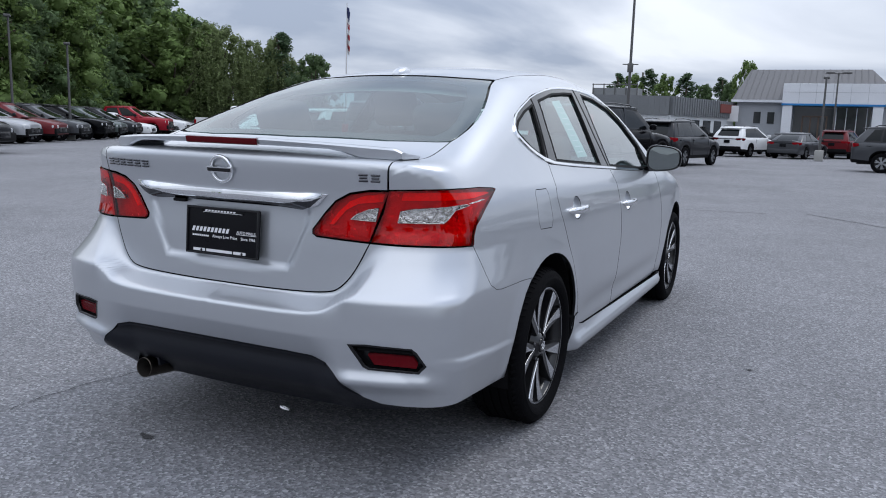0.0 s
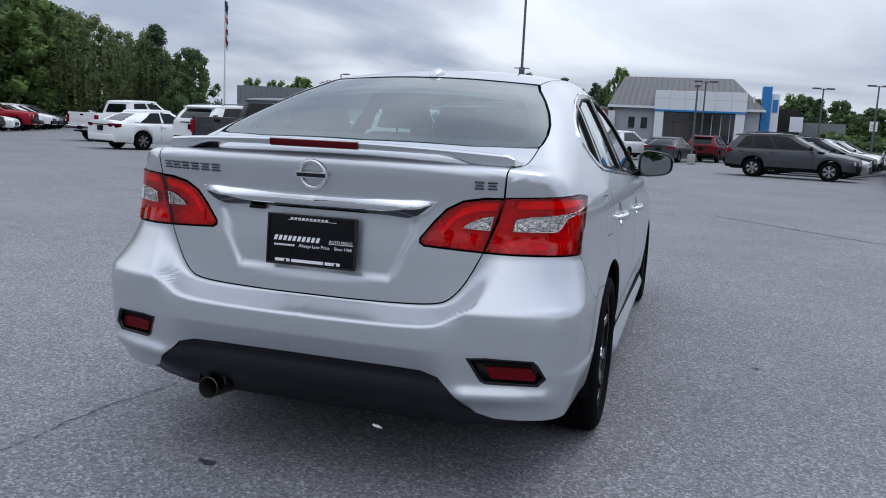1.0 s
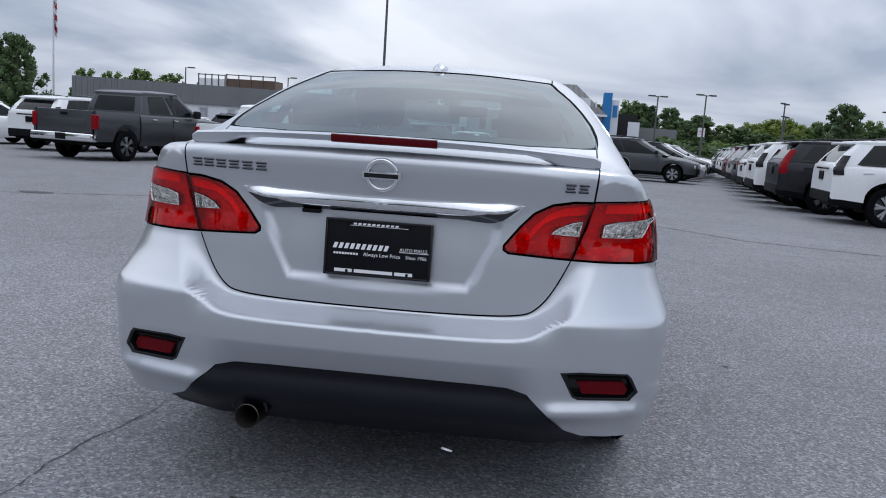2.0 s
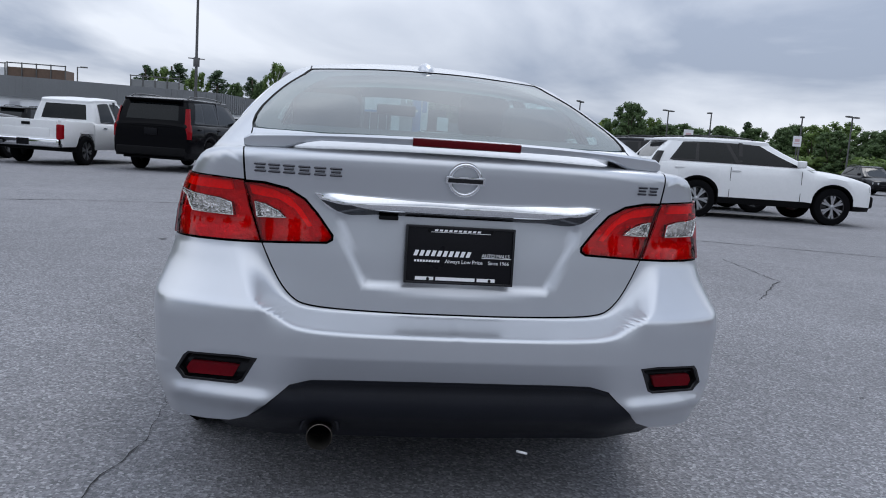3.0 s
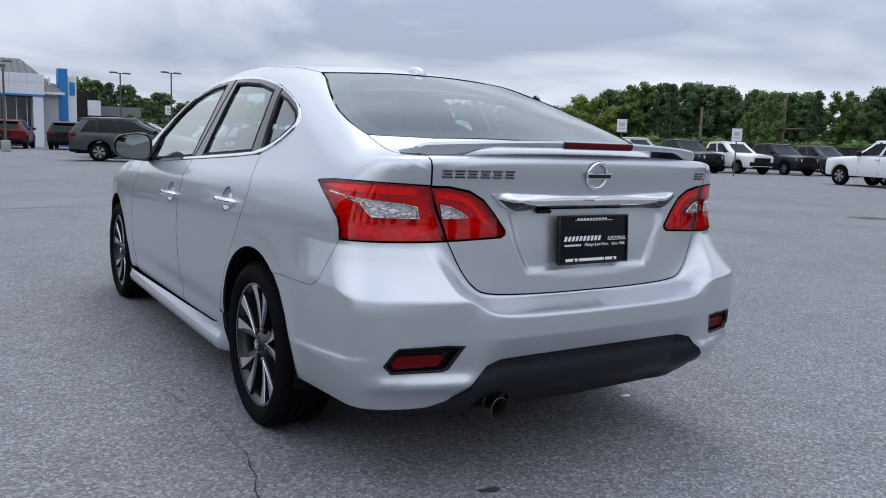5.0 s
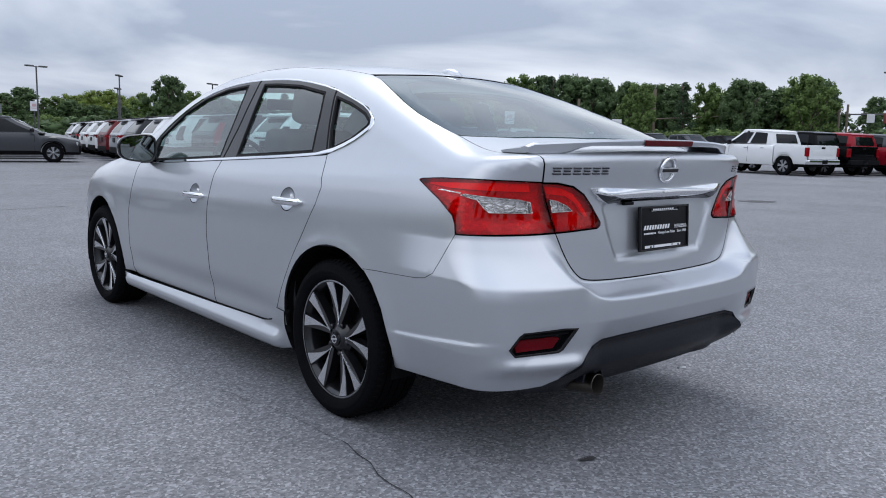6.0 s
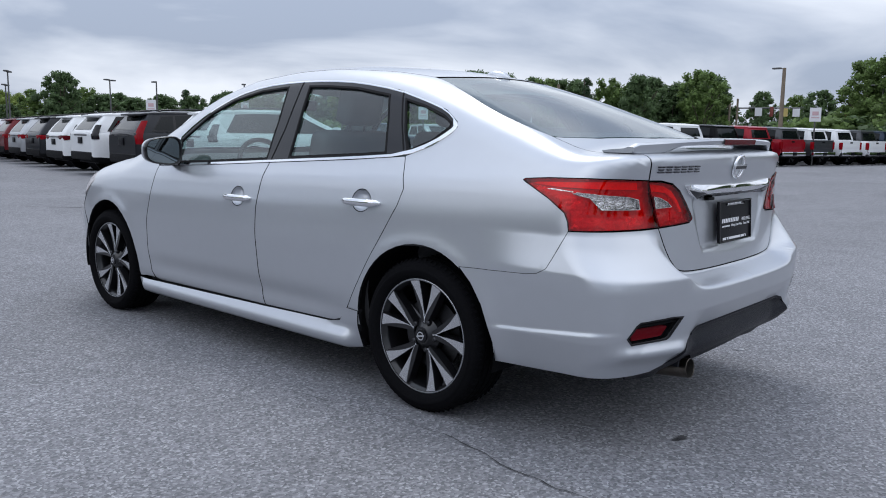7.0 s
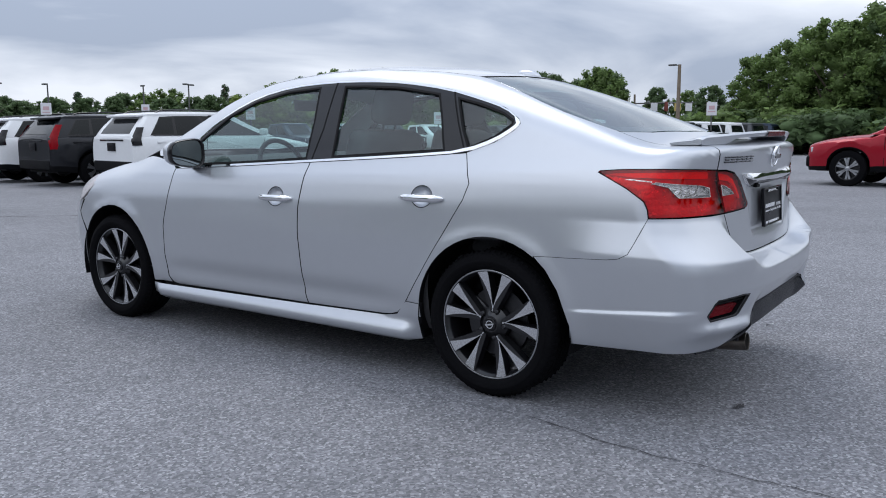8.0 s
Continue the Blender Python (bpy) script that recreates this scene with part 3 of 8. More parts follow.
for s, SC, WC, hand in ((-1, S_L, W_L, "left"), (1, S_R, W_R, "right")):
    # quarter panel with the pillars and the roof rail
    quarter = side3(WINDOW_BAND[14:6:-1]) + side3(WINDOW_BAND[6:0:-1]) + side3([WINDOW_BAND[0], WINDOW_BAND[-1]])
    quarter += [(0.735, 2.34, 0.99)] + RAIL + LID_EDGE[:K]
    quarter += LAMP_TOP + LAMP_FRONT
    quarter += BUMP_SEAM
    quarter += arch(REAR_AXLE, 126, 8) + [(0.86, 0.362, 0.30), (0.86, 0.455, 0.30), (0.86, 0.448, 0.36)] + side3(REAR_DOOR_EDGE[:0:-1])
    fuel = [(0.80, -0.105, 0.950), (0.81, 0.005, 0.950), (0.83, 0.018, 0.935), (0.845, 0.032, 0.83), (0.85, 0.015, 0.80), (0.85, -0.105, 0.805), (0.84, -0.122, 0.83), (0.81, -0.12, 0.935)]
    q = panel("quarter_panel", WC, quarter, M_SILVER, sedan, holes=[fuel] if s > 0 else [], step=0.022, gap=0.0008)
    if s > 0:
        panel("fuel_door", WC, fuel, M_SILVER, q, step=0.02, gap=0.0018)
    # doors
    rear_door = [(1.079, 0.989), (0.491, 1.022)] + REAR_DOOR_EDGE + [(0.470, 0.335), (0.500, 0.306), (0.545, 0.293), (0.584, 0.290), (1.076, 0.280), (1.092, 0.330), (1.096, 0.446), (1.109, 0.618), (1.110, 0.758), (1.090, 0.898)]
    front_door = [(2.13, 0.936), (1.949, 0.942), (1.607, 0.959), (1.079, 0.989), (1.090, 0.898), (1.110, 0.758), (1.109, 0.618), (1.096, 0.446), (1.092, 0.330), (1.076, 0.280), (1.616, 0.274), (2.12, 0.266),
                  (2.165, 0.275), (2.196, 0.310), (2.203, 0.438), (2.195, 0.604), (2.160, 0.736), (2.135, 0.86)]
    handles = {"rear_door": (0.352, 0.846), "front_door": (1.272, 0.808)}
    for nm, outline in (("rear_door", rear_door), ("front_door", front_door)):
        hy, hz = handles[nm]
        cup = [(hy + 0.056 * math.cos(a), hz + 0.006 + 0.047 * math.sin(a)) for a in np.linspace(0, 2 * math.pi, 25)[:-1]]
        d = panel(nm, SC, side3(outline), M_SILVER, sedan, holes=[side3(cup)], step=0.024)
        # hollow behind the handle
        bm = bmesh.new()
        rings = []
        for k in range(6):
            f = math.cos(k / 5 * math.pi / 2)
            dep = 0.030 * math.sin(k / 5 * math.pi / 2)
            ring = []
            for a in np.linspace(0, 2 * math.pi, 25)[:-1]:
                y, z = hy + 0.0555 * f * math.cos(a), hz + 0.006 + 0.0465 * f * math.sin(a)
                yo, zo = hy + 0.0555 * math.cos(a), hz + 0.006 + 0.0465 * math.sin(a)
                ring.append(bm.verts.new((s * (x_of(yo, zo) * f + x_of(hy, hz) * (1 - f) - dep - 0.001), y, z)))
            rings.append(ring)
        for p, w in zip(rings, rings[1:]):
            for i in range(24):
                bm.faces.new((p[i], p[(i + 1) % 24], w[(i + 1) % 24], w[i]))
        part("handle_cup", bm, M_SILVER, d, smooth=60)
        # the pull: a bowed chrome grip, with its two feet
        bm = bmesh.new()
        rings = []
        for k in range(17):
            t = k / 16 * 2 - 1
            y = hy + 0.122 * t
            bow = 0.030 * (1 - abs(t) ** 3.0) + 0.010
            h = 0.0165 * (1 - 0.35 * abs(t) ** 4) if abs(t) < 1 else 0.006
            x = x_of(y, hz) + bow - 0.010
            rings.append([bm.verts.new((s * (x + 0.010 * math.cos(a)), y, hz + h * math.sin(a))) for a in np.linspace(0, 2 * math.pi, 13)[:-1]])
        for p, w in zip(rings, rings[1:]):
            for i in range(12):
                bm.faces.new((p[i], p[(i + 1) % 12], w[(i + 1) % 12], w[i]))
        bm.faces.new(rings[0]); bm.faces.new(rings[-1][::-1])
        part("door_handle", bm, M_CHROME, d, "chrome door handle", smooth=60)
    # bright trim and dark frame round the windows
    band = soften(np.array(WINDOW_BAND), 1)
    inner = inset(band, 0.0048)
    wide = np.where(inner[:, 1:] < 1.06, inset(band, 0.0095), inner)
    wide = np.where((inner[:, :1] < 0.17) & (inner[:, 1:] < 1.19), inset(band, 0.0155), wide)
    trim = panel("window_trim", SC, side3(band), M_CHROME, sedan, holes=[side3(wide)], step=0.012, gap=0.0004, lift=0.005, rim=0.012, label="chrome window trim")
    lites = {"front_window": [(2.06, 0.957), (1.995, 1.09), (1.818, 1.228), (1.645, 1.302), (1.42, 1.349), (1.195, 1.364), (1.150, 1.20), (1.118, 1.006), (1.60, 0.978), (1.94, 0.962)],
             "rear_window": [(1.020, 1.364), (0.868, 1.360), (0.65, 1.346), (0.405, 1.308), (0.350, 1.20), (0.288, 1.056), (0.49, 1.043), (0.945, 1.017), (0.965, 1.12)],
             "quarter_window": [(0.292, 1.287), (0.160, 1.256), (0.030, 1.214), (-0.026, 1.182), (-0.024, 1.164), (0.045, 1.112), (0.145, 1.072), (0.166, 1.070), (0.220, 1.15)]}
    frame_panel = panel("window_frame", SC, side3(wide), M_GLOSSBLACK, sedan, holes=[side3(v) for v in lites.values()], step=0.016, gap=0.0006, lift=0.0005, rim=0.014, label="black window frame")
    for nm, outline in lites.items():
        g = panel(nm, SC, side3(outline), M_GLASS, sedan, step=0.03, gap=-0.004, lift=-0.009, rim=0.003)
        panel("seal", SC, side3(inset(np.array(outline), -0.004)), M_SEAL_GAP, g, holes=[side3(inset(np.array(outline), 0.005))], step=0.016, gap=0.0, lift=0.0018, rim=0.010)
    # seams of the frames between doors
    for seam in ([(1.086, 1.386), (1.066, 1.15), (1.078, 0.992)], [(0.330, 1.322), (0.255, 1.18), (0.176, 1.050)]):
        a = np.array(seam)
        off = np.array([0.0035, 0.0])
        panel("frame_seam", SC, side3(list(a - off) + list((a + off)[::-1])), M_SEAL_GAP, frame_panel, step=0.02, gap=0.0, lift=0.0022, rim=0.002)
    # fender
    fender = side3([(2.13, 0.936), (2.135, 0.86), (2.160, 0.736), (2.195, 0.604), (2.203, 0.438), (2.198, 0.31), (2.172, 0.272), (2.34, 0.268)])
    fender += arch(FRONT_AXLE, 190, 30)[1:] + [(0.82, 3.08, 0.58), (0.80, 3.12, 0.64), (0.79, 3.05, 0.72), (0.77, 2.95, 0.80), (0.70, 2.98, 0.875), (0.68, 2.80, 0.935), (0.695, 2.62, 0.975), (0.72, 2.45, 0.995), (0.745, 2.33, 0.985), (0.80, 2.18, 0.975)]
    panel("front_fender", WC, fender, M_SILVER, sedan, step=0.026)
    # skirt
    skirt = [(2.33, 0.266), (2.20, 0.266), (1.616, 0.2715), (1.076, 0.2775), (0.584, 0.2875), (0.50, 0.303), (0.46, 0.352), (0.445, 0.368), (0.362, 0.368), (0.372, 0.30), (0.374, 0.196), (0.45, 0.190), (0.58, 0.188), (1.02, 0.190), (1.66, 0.186), (2.29, 0.182), (2.36, 0.20)]
    panel("side_skirt", SC, side3(skirt), M_SILVER, sedan, step=0.014, lift=0.002, rim=0.03, gap=0.001, pillow=lambda q: 0.046 * sstep(0.285, 0.236, q[:, 1]) * (1 - 0.55 * sstep(0.212, 0.186, q[:, 1])) * sstep(0.372, 0.47, q[:, 0]) * sstep(2.36, 2.26, q[:, 0]) + 0.004, label="silver side skirt below the doors")
    # headlamp, seen end on
    lamp = [(0.80, 3.06, 0.735), (0.775, 2.93, 0.81), (0.71, 2.97, 0.872), (0.60, 3.22, 0.845), (0.56, 3.33, 0.80), (0.62, 3.36, 0.72), (0.72, 3.24, 0.68)]
    panel("headlamp", WC, lamp, M_CLEARLENS, sedan, step=0.03, label="clear headlamp lens")
    # wheel-arch liner
    for yc in (REAR_AXLE, FRONT_AXLE):
        bm = lathe([(ARCH_R + 0.012, 0.855 * s - 0.012 * s), (ARCH_R + 0.014, 0.60 * s), (0.30, 0.58 * s), (0.02, 0.57 * s)], 32, Matrix.Translation((0, yc, ARCH_Z)) @ pose(0, 0, 0, -14, 0, 0), arc=208)
        part("arch_liner", bm, M_BLACK, sedan, smooth=60)
    # door mirror: rounded oblong shells round one axis that points back
    MM = Matrix.Translation((s * 0.915, 1.905, 1.025)) @ pose(0, 0, 0, 0, 0, s * 8)

    def oblong(rows, mm=MM, s=s):
        bm = bmesh.new()
        rings = []
        for r, y in rows:
            ring = []
            for a in np.linspace(0, 2 * math.pi, 41)[:-1]:
                ca, sa = math.cos(a), math.sin(a)
                px = 0.100 * r * math.copysign(abs(ca) ** 0.62, ca)
                pz = 0.074 * r * math.copysign(abs(sa) ** 0.62, sa) * (1 - 0.16 * s * px / 0.100)
                ring.append(bm.verts.new(mm @ Vector((px, y, pz))))
            rings.append(ring)
        for p, w in zip(rings, rings[1:]):
            for i in range(40):
                bm.faces.new((p[i], p[(i + 1) % 40], w[(i + 1) % 40], w[i]))
        bm.faces.new(rings[0])
        return bm
    mir = part("door_mirror", oblong([(0.90, -0.014), (0.93, -0.030), (0.98, -0.033), (1.03, -0.026), (1.035, 0.004), (0.99, 0.010), (0.97, 0.040), (0.86, 0.075), (0.62, 0.098), (0.2, 0.106)]), M_GLOSSBLACK, sedan, "black door mirror housing", smooth=50)
    part("mirror_cap", oblong([(1.000, 0.006), (1.018, 0.012), (0.988, 0.043), (0.876, 0.079), (0.63, 0.102), (0.2, 0.110), (0.01, 0.1105)]), M_SILVER, mir, "silver mirror cap", smooth=60)
    part("mirror_glass", oblong([(0.02, -0.0185), (0.5, -0.0182), (0.895, -0.0175), (0.905, -0.012)]), M_MIRROR, mir, smooth=20)
    part("mirror_arm", tube([(s * 0.79, 2.00, 0.962), (s * 0.83, 1.965, 0.965), (s * 0.87, 1.945, 0.975)], 0.026, 12), M_GLOSSBLACK, mir)
    panel("mirror_sail", SC, side3([(2.12, 0.945), (2.10, 0.99), (2.01, 1.095), (1.975, 1.06), (1.96, 0.95)]), M_BLACK, mir, step=0.02, lift=0.006, rim=0.012)

# roof, glass, bonnet
ROOF_SIDE = [(0.49, 1.3), (0.485, 0.9), (0.480, 0.5), (0.477, 0.285)]
roof = [(x, y, 0) for x, y in [(-0.50, 1.64)] + [(-x, y) for x, y in ROOF_SIDE] + [(-0.30, 0.235), (0, 0.215), (0.30, 0.235)] + ROOF_SIDE[::-1] + [(0.50, 1.64), (0.30, 1.74), (0, 1.78), (-0.30, 1.74)]]
roof_panel = panel("roof", CH_TOP, roof, M_SILVER, sedan, step=0.035, gap=0.004)
for s in (-1, 1):
    panel("roof_moulding", CH_TOP, [(s * x, y, 0) for x, y in [(0.489, 1.62), (0.481, 1.3), (0.476, 0.9), (0.471, 0.5), (0.468, 0.29), (0.484, 0.29), (0.489, 0.5), (0.494, 0.9), (0.499, 1.3), (0.507, 1.62)]], M_BLACK, roof_panel, step=0.02, gap=0.0, lift=-0.002, rim=0.01)
GLASS_SIDE = [(0.470, 0.262), (0.495, 0.165), (0.546, 0.028), (0.590, -0.112), (0.617, -0.228), (0.629, -0.34), (0.629, -0.42), (0.622, -0.455)]
rear_outline = [(-x, y) for x, y in GLASS_SIDE] + [(-0.58, -0.478), (-0.40, -0.515), (0, -0.535), (0.40, -0.515), (0.58, -0.478)] + GLASS_SIDE[::-1] + [(0.30, 0.226), (0, 0.206), (-0.30, 0.226)]
rear_clear = [(0.40, 0.13), (0.455, 0.02), (0.505, -0.12), (0.545, -0.26), (0.555, -0.36), (0.535, -0.42)]
rear_hole = [(-x, y) for x, y in rear_clear] + [(-0.30, -0.455), (0, -0.47), (0.30, -0.455)] + rear_clear[::-1] + [(0.25, 0.155), (0, 0.145), (-0.25, 0.155)]
rg = panel("rear_windscreen", CH_TOP, [(x, y, 0) for x, y in rear_outline], M_REARGLASS, sedan, step=0.03, gap=0.003, lift=-0.003, rim=0.005)
panel("glass_border", CH_TOP, [(x, y, 0) for x, y in rear_outline], M_GLOSSBLACK, rg, holes=[[(x, y, 0) for x, y in rear_hole]], step=0.03, gap=0.005, lift=-0.010, rim=0.002, label="black printed border of the glass")
wind = [(-0.50, 1.66), (-0.545, 1.83), (-0.60, 2.05), (-0.655, 2.25), (-0.70, 2.42), (-0.68, 2.47), (-0.40, 2.60), (0, 2.645)]
wind = wind + [(-x, y) for x, y in wind[-2::-1]] + [(0.30, 1.765), (0, 1.80), (-0.30, 1.765)]
panel("windscreen", CH_TOP, [(x, y, 0) for x, y in wind], M_GLASS, sedan, step=0.05, gap=0.004, lift=-0.003, rim=0.005)
hood = [(-0.70, 2.45), (-0.68, 2.62), (-0.665, 2.80), (-0.69, 2.97), (-0.60, 3.20), (-0.35, 3.33), (0, 3.37)]
hood = hood + [(-x, y) for x, y in hood[-2::-1]] + [(0.40, 2.62), (0, 2.665), (-0.40, 2.62)]
panel("bonnet", CH_TOP, [(x, y, 0) for x, y in hood], M_SILVER, sedan, step=0.05)
nose = [(-1.025, 0.30), (-1.045, 0.45), (-1.06, 0.51), (-1.008, 0.58), (-0.967, 0.640), (-1.022, 0.722), (-0.79, 0.672), (-0.655, 0.712), (-0.64, 0.785), (-0.45, 0.81), (0, 0.85), (0.45, 0.81), (0.64, 0.785), (0.655, 0.712), (0.79, 0.672), (1.022, 0.722), (0.967, 0.640), (1.008, 0.58), (1.06, 0.51), (1.045, 0.45), (1.025, 0.30), (0.95, 0.20), (0, 0.18), (-0.95, 0.20)]
fb = panel("front_bumper", CH_FRONT, nose, M_SILVER, sedan, step=0.03, raw=True)
panel("front_grille", CH_FRONT, [(-0.28, 0.78), (0, 0.79), (0.28, 0.78), (0.18, 0.60), (-0.18, 0.60)], M_GLOSSBLACK, fb, step=0.04, gap=0, lift=0.006, rim=0.01, raw=True, label="black front grille")
panel("lower_intake", CH_FRONT, [(-0.50, 0.42), (0.50, 0.42), (0.56, 0.26), (-0.56, 0.26)], M_BLACK, fb, step=0.04, gap=0, lift=0.006, rim=0.01, raw=True)
bm = bmesh.new()
rings = []
for k in range(8):
    t = k / 7
    e = math.sqrt(1 - 0.94 * t * t)
    ring = []
    for a in np.linspace(0, 2 * math.pi, 21)[:-1]:
        x, y = 0.034 * e * math.sin(a), 0.292 + 0.072 * (e * math.cos(a) - 0.12 * t)
        ring.append(bm.verts.new((x, y, float(TOP(y)) - 0.006 + 0.032 * t)))
    rings.append(ring)
for p, w in zip(rings, rings[1:]):
    for i in range(20):
        bm.faces.new((p[i], p[(i + 1) % 20], w[(i + 1) % 20], w[i]))
bm.faces.new(rings[-1])
part("roof_antenna", bm, M_SILVER, roof_panel, "silver roof antenna", smooth=60)

# boot lid
INNER_LAMP = [(0.603, -0.849, 0.985), (0.545, -0.872, 0.984), (0.482, -0.887, 0.972), (0.435, -0.897, 0.945), (0.400, -0.905, 0.905), (0.358, -0.912, 0.850), (0.358, -0.912, 0.838), (0.372, -0.911, 0.829), (0.552, -0.878, 0.819), (0.586, -0.863, 0.918)]
INNER_LAMP = on_skin(CH_REAR, finer(INNER_LAMP + INNER_LAMP[:1])[:-1])
lid_out = [(-x, y, z) for x, y, z in LID_EDGE] + LID_EDGE[::-1] + [(0.58, -0.486, 1.115), (0.40, -0.524, 1.115), (0, -0.545, 1.115), (-0.40, -0.524, 1.115), (-0.58, -0.486, 1.115)]
lid = panel("boot_lid", CH_LID, lid_out, M_SILVER, sedan, holes=[INNER_LAMP, [(-x, y, z) for x, y, z in INNER_LAMP]], step=0.018, gap=0.003)
OUTER_LAMP = LAMP_TOP + LAMP_FRONT + [(0.725, -0.802, 0.814), (0.64, -0.845, 0.816)] + [(LID_EDGE[K + 2][0], LID_EDGE[K + 2][1], 0.819), LID_EDGE[K + 1]]


def tail_xz(ps):
    """Chart numbers of the tail's points at these (x, z)."""
    out = []
    for x, z in ps:
        u = CH_REAR.of((x, -0.95, z))[0]
        for _ in range(12):
            u += 0.8 * (x - CH_REAR.place(np.array([[u, z]]))[0, 0])
        out.append((u, z))
    return out


for s in (-1, 1):
    def mir_pts(ps):
        return [(s * x, y, z) for x, y, z in ps]
    oc, ic = [CH_REAR.of(p) for p in mir_pts(OUTER_LAMP)], [CH_REAR.of(p) for p in mir_pts(INNER_LAMP)]
    # clear reversing windows, in chart numbers
    oclear = [(s * u, z) for u, z in [(0.606, 0.921), (0.640, 0.930), (0.715, 0.936), (0.790, 0.943), (0.800, 0.939), (0.752, 0.928), (0.730, 0.899), (0.718, 0.888), (0.600, 0.888)]]
    iclear = [(s * u, z) for u, z in [(0.545, 0.929), (0.522, 0.924), (0.488, 0.907), (0.472, 0.892), (0.538, 0.889)]]
    for nm, outline, hole in (("outer_tail_lamp", oc, oclear), ("inner_tail_lamp", ic, iclear)):
        lamp = panel(nm, CH_REAR, outline, M_REDGLASS, sedan, holes=[hole], step=0.014, gap=0.003, lift=0.006, rim=0.006, raw=True, label="glossy red tail lamp")
        panel("lamp_housing", CH_REAR, outline, M_LAMPBOWL, lamp, step=0.008, gap=0.003, lift=-0.016, rim=-0.018, raw=True, pillow=0.002)
        panel("clear_window", CH_REAR, hole, M_CLEARGLASS, lamp, step=0.010, gap=-0.0005, lift=0.0062, rim=0.004, raw=True, label="clear reversing lamp window")
        hs = [tuple(p) for p in inset(np.array(hole), -0.002)]
        panel("reversing_reflector", CH_REAR, hs, M_LAMPCHROME, lamp, step=0.010, gap=0.0, lift=-0.009, rim=-0.012, raw=True, label="chromed reflector bowl")
        panel("chrome_bezel", CH_REAR, [tuple(p) for p in inset(np.array(hole), -0.0012)], M_LAMPCHROME, lamp, holes=[hole], step=0.010, gap=0.0, lift=0.0066, rim=0.005, raw=True)
        if nm == "outer_tail_lamp":
            top = [(s * u, z) for u, z in [(0.610, 0.980), (0.70, 0.983), (0.80, 0.982), (0.92, 0.976), (0.935, 0.971), (0.85, 0.963), (0.72, 0.958), (0.606, 0.956)]]
            strip = [(s * u, z) for u, z in [(0.80, 0.947), (0.865, 0.953), (0.880, 0.950), (0.80, 0.943)]]
        else:
            top = [(s * u, z) for u, z in [(0.562, 0.974), (0.505, 0.966), (0.465, 0.947), (0.432, 0.912), (0.405, 0.872), (0.416, 0.870), (0.452, 0.918), (0.49, 0.941), (0.556, 0.950)]]
            strip = None
        panel("light_band", CH_REAR, top, M_REDLENS, lamp, step=0.012, gap=0.0, lift=-0.004, rim=0.010, raw=True, label="bright red light band")
        edge = np.array(outline, float)
        panel("lamp_rim", CH_REAR, outline, M_REDDARK, lamp, holes=[[tuple(p) for p in inset(edge, 0.0066)]], step=0.012, gap=0.0032, lift=0.0068, rim=0.004, raw=True)
        if strip:
            panel("bright_strip", CH_REAR, strip, M_LAMPCHROME, lamp, step=0.010, gap=0.0, lift=0.0088, rim=0.003, raw=True)
        # thin upright fins behind the clear window
        us = np.linspace(min(abs(u) for u, z in hole) + 0.012, max(abs(u) for u, z in hole) - 0.035, 6 if strip else 3)
        for u in us:
            panel("reflector_fin", CH_REAR, [(s * (u - 0.0014), 0.892), (s * (u + 0.0014), 0.892), (s * (u + 0.0014), 0.918), (s * (u - 0.0014), 0.918)], M_LAMPCHROME, lamp, step=0.012, gap=0.0, lift=-0.002, rim=0.008, raw=True)
    # rear bumper corner: fog pocket
    fogc = [(s * u, z) for u, z in tail_xz(FOG)]
    pocket = panel("fog_pocket", CH_REAR, fogc, M_GLOSSBLACK, sedan, step=0.014, gap=-0.003, lift=-0.026, rim=0.004, raw=True, label="black fog-lamp pocket in the bumper")
    panel("pocket_rim", CH_REAR, fogc, M_GLOSSBLACK, pocket, holes=[[tuple(p) for p in inset(np.array(fogc), 0.003)]], step=0.010, gap=-0.001, lift=0.001, rim=0.012, raw=True)
    panel("rear_reflector", CH_REAR, [(s * u, z) for u, z in tail_xz([(0.748, 0.455), (0.736, 0.475), (0.620, 0.479), (0.600, 0.477), (0.616, 0.446), (0.742, 0.441)])], M_REFLECTOR, pocket, step=0.014, gap=0.0, lift=-0.013, rim=0.014, raw=True, label="dark red reflector")
    for k, (za, xa) in enumerate(((0.508, 0.728), (0.496, 0.735))):
        panel("pocket_slat", CH_REAR, [(s * u, z) for u, z in tail_xz([(xa, za), (0.560 + 0.01 * k, za + 0.003), (0.562 + 0.01 * k, za - 0.002), (xa + 0.003, za - 0.005)])], M_BLACK, pocket, step=0.012, gap=0.0, lift=-0.010, rim=0.016, raw=True)

# rear bumper, in chart numbers mirrored about the middle
def tail_uv(p):
    return CH_REAR.of(p)


BUMP_TOP = [tail_uv(p) for p in BUMP_SEAM[::-1] + [LAMP_FRONT[-1], (0.725, -0.802, 0.812), (0.64, -0.845, 0.814)] + [(LID_EDGE[K + 2][0], LID_EDGE[K + 2][1], 0.817)] + LID_EDGE[K + 3:]]
BUMP_LOW = tail_xz([(0.10, 0.458), (0.30, 0.457), (0.40, 0.453), (0.455, 0.440), (0.515, 0.385), (0.565, 0.332), (0.62, 0.310), (0.69, 0.304)]) + [tail_uv(p) for p in [(0.78, -0.74, 0.300), (0.80, -0.65, 0.297), (0.82, -0.50, 0.290), (0.825, -0.372, 0.286), (0.84, -0.372, 0.36), (0.855, -0.322, 0.50)]]
ARCH_BACK = [tail_uv(p) for p in [(0.86, -0.27, 0.58)]]
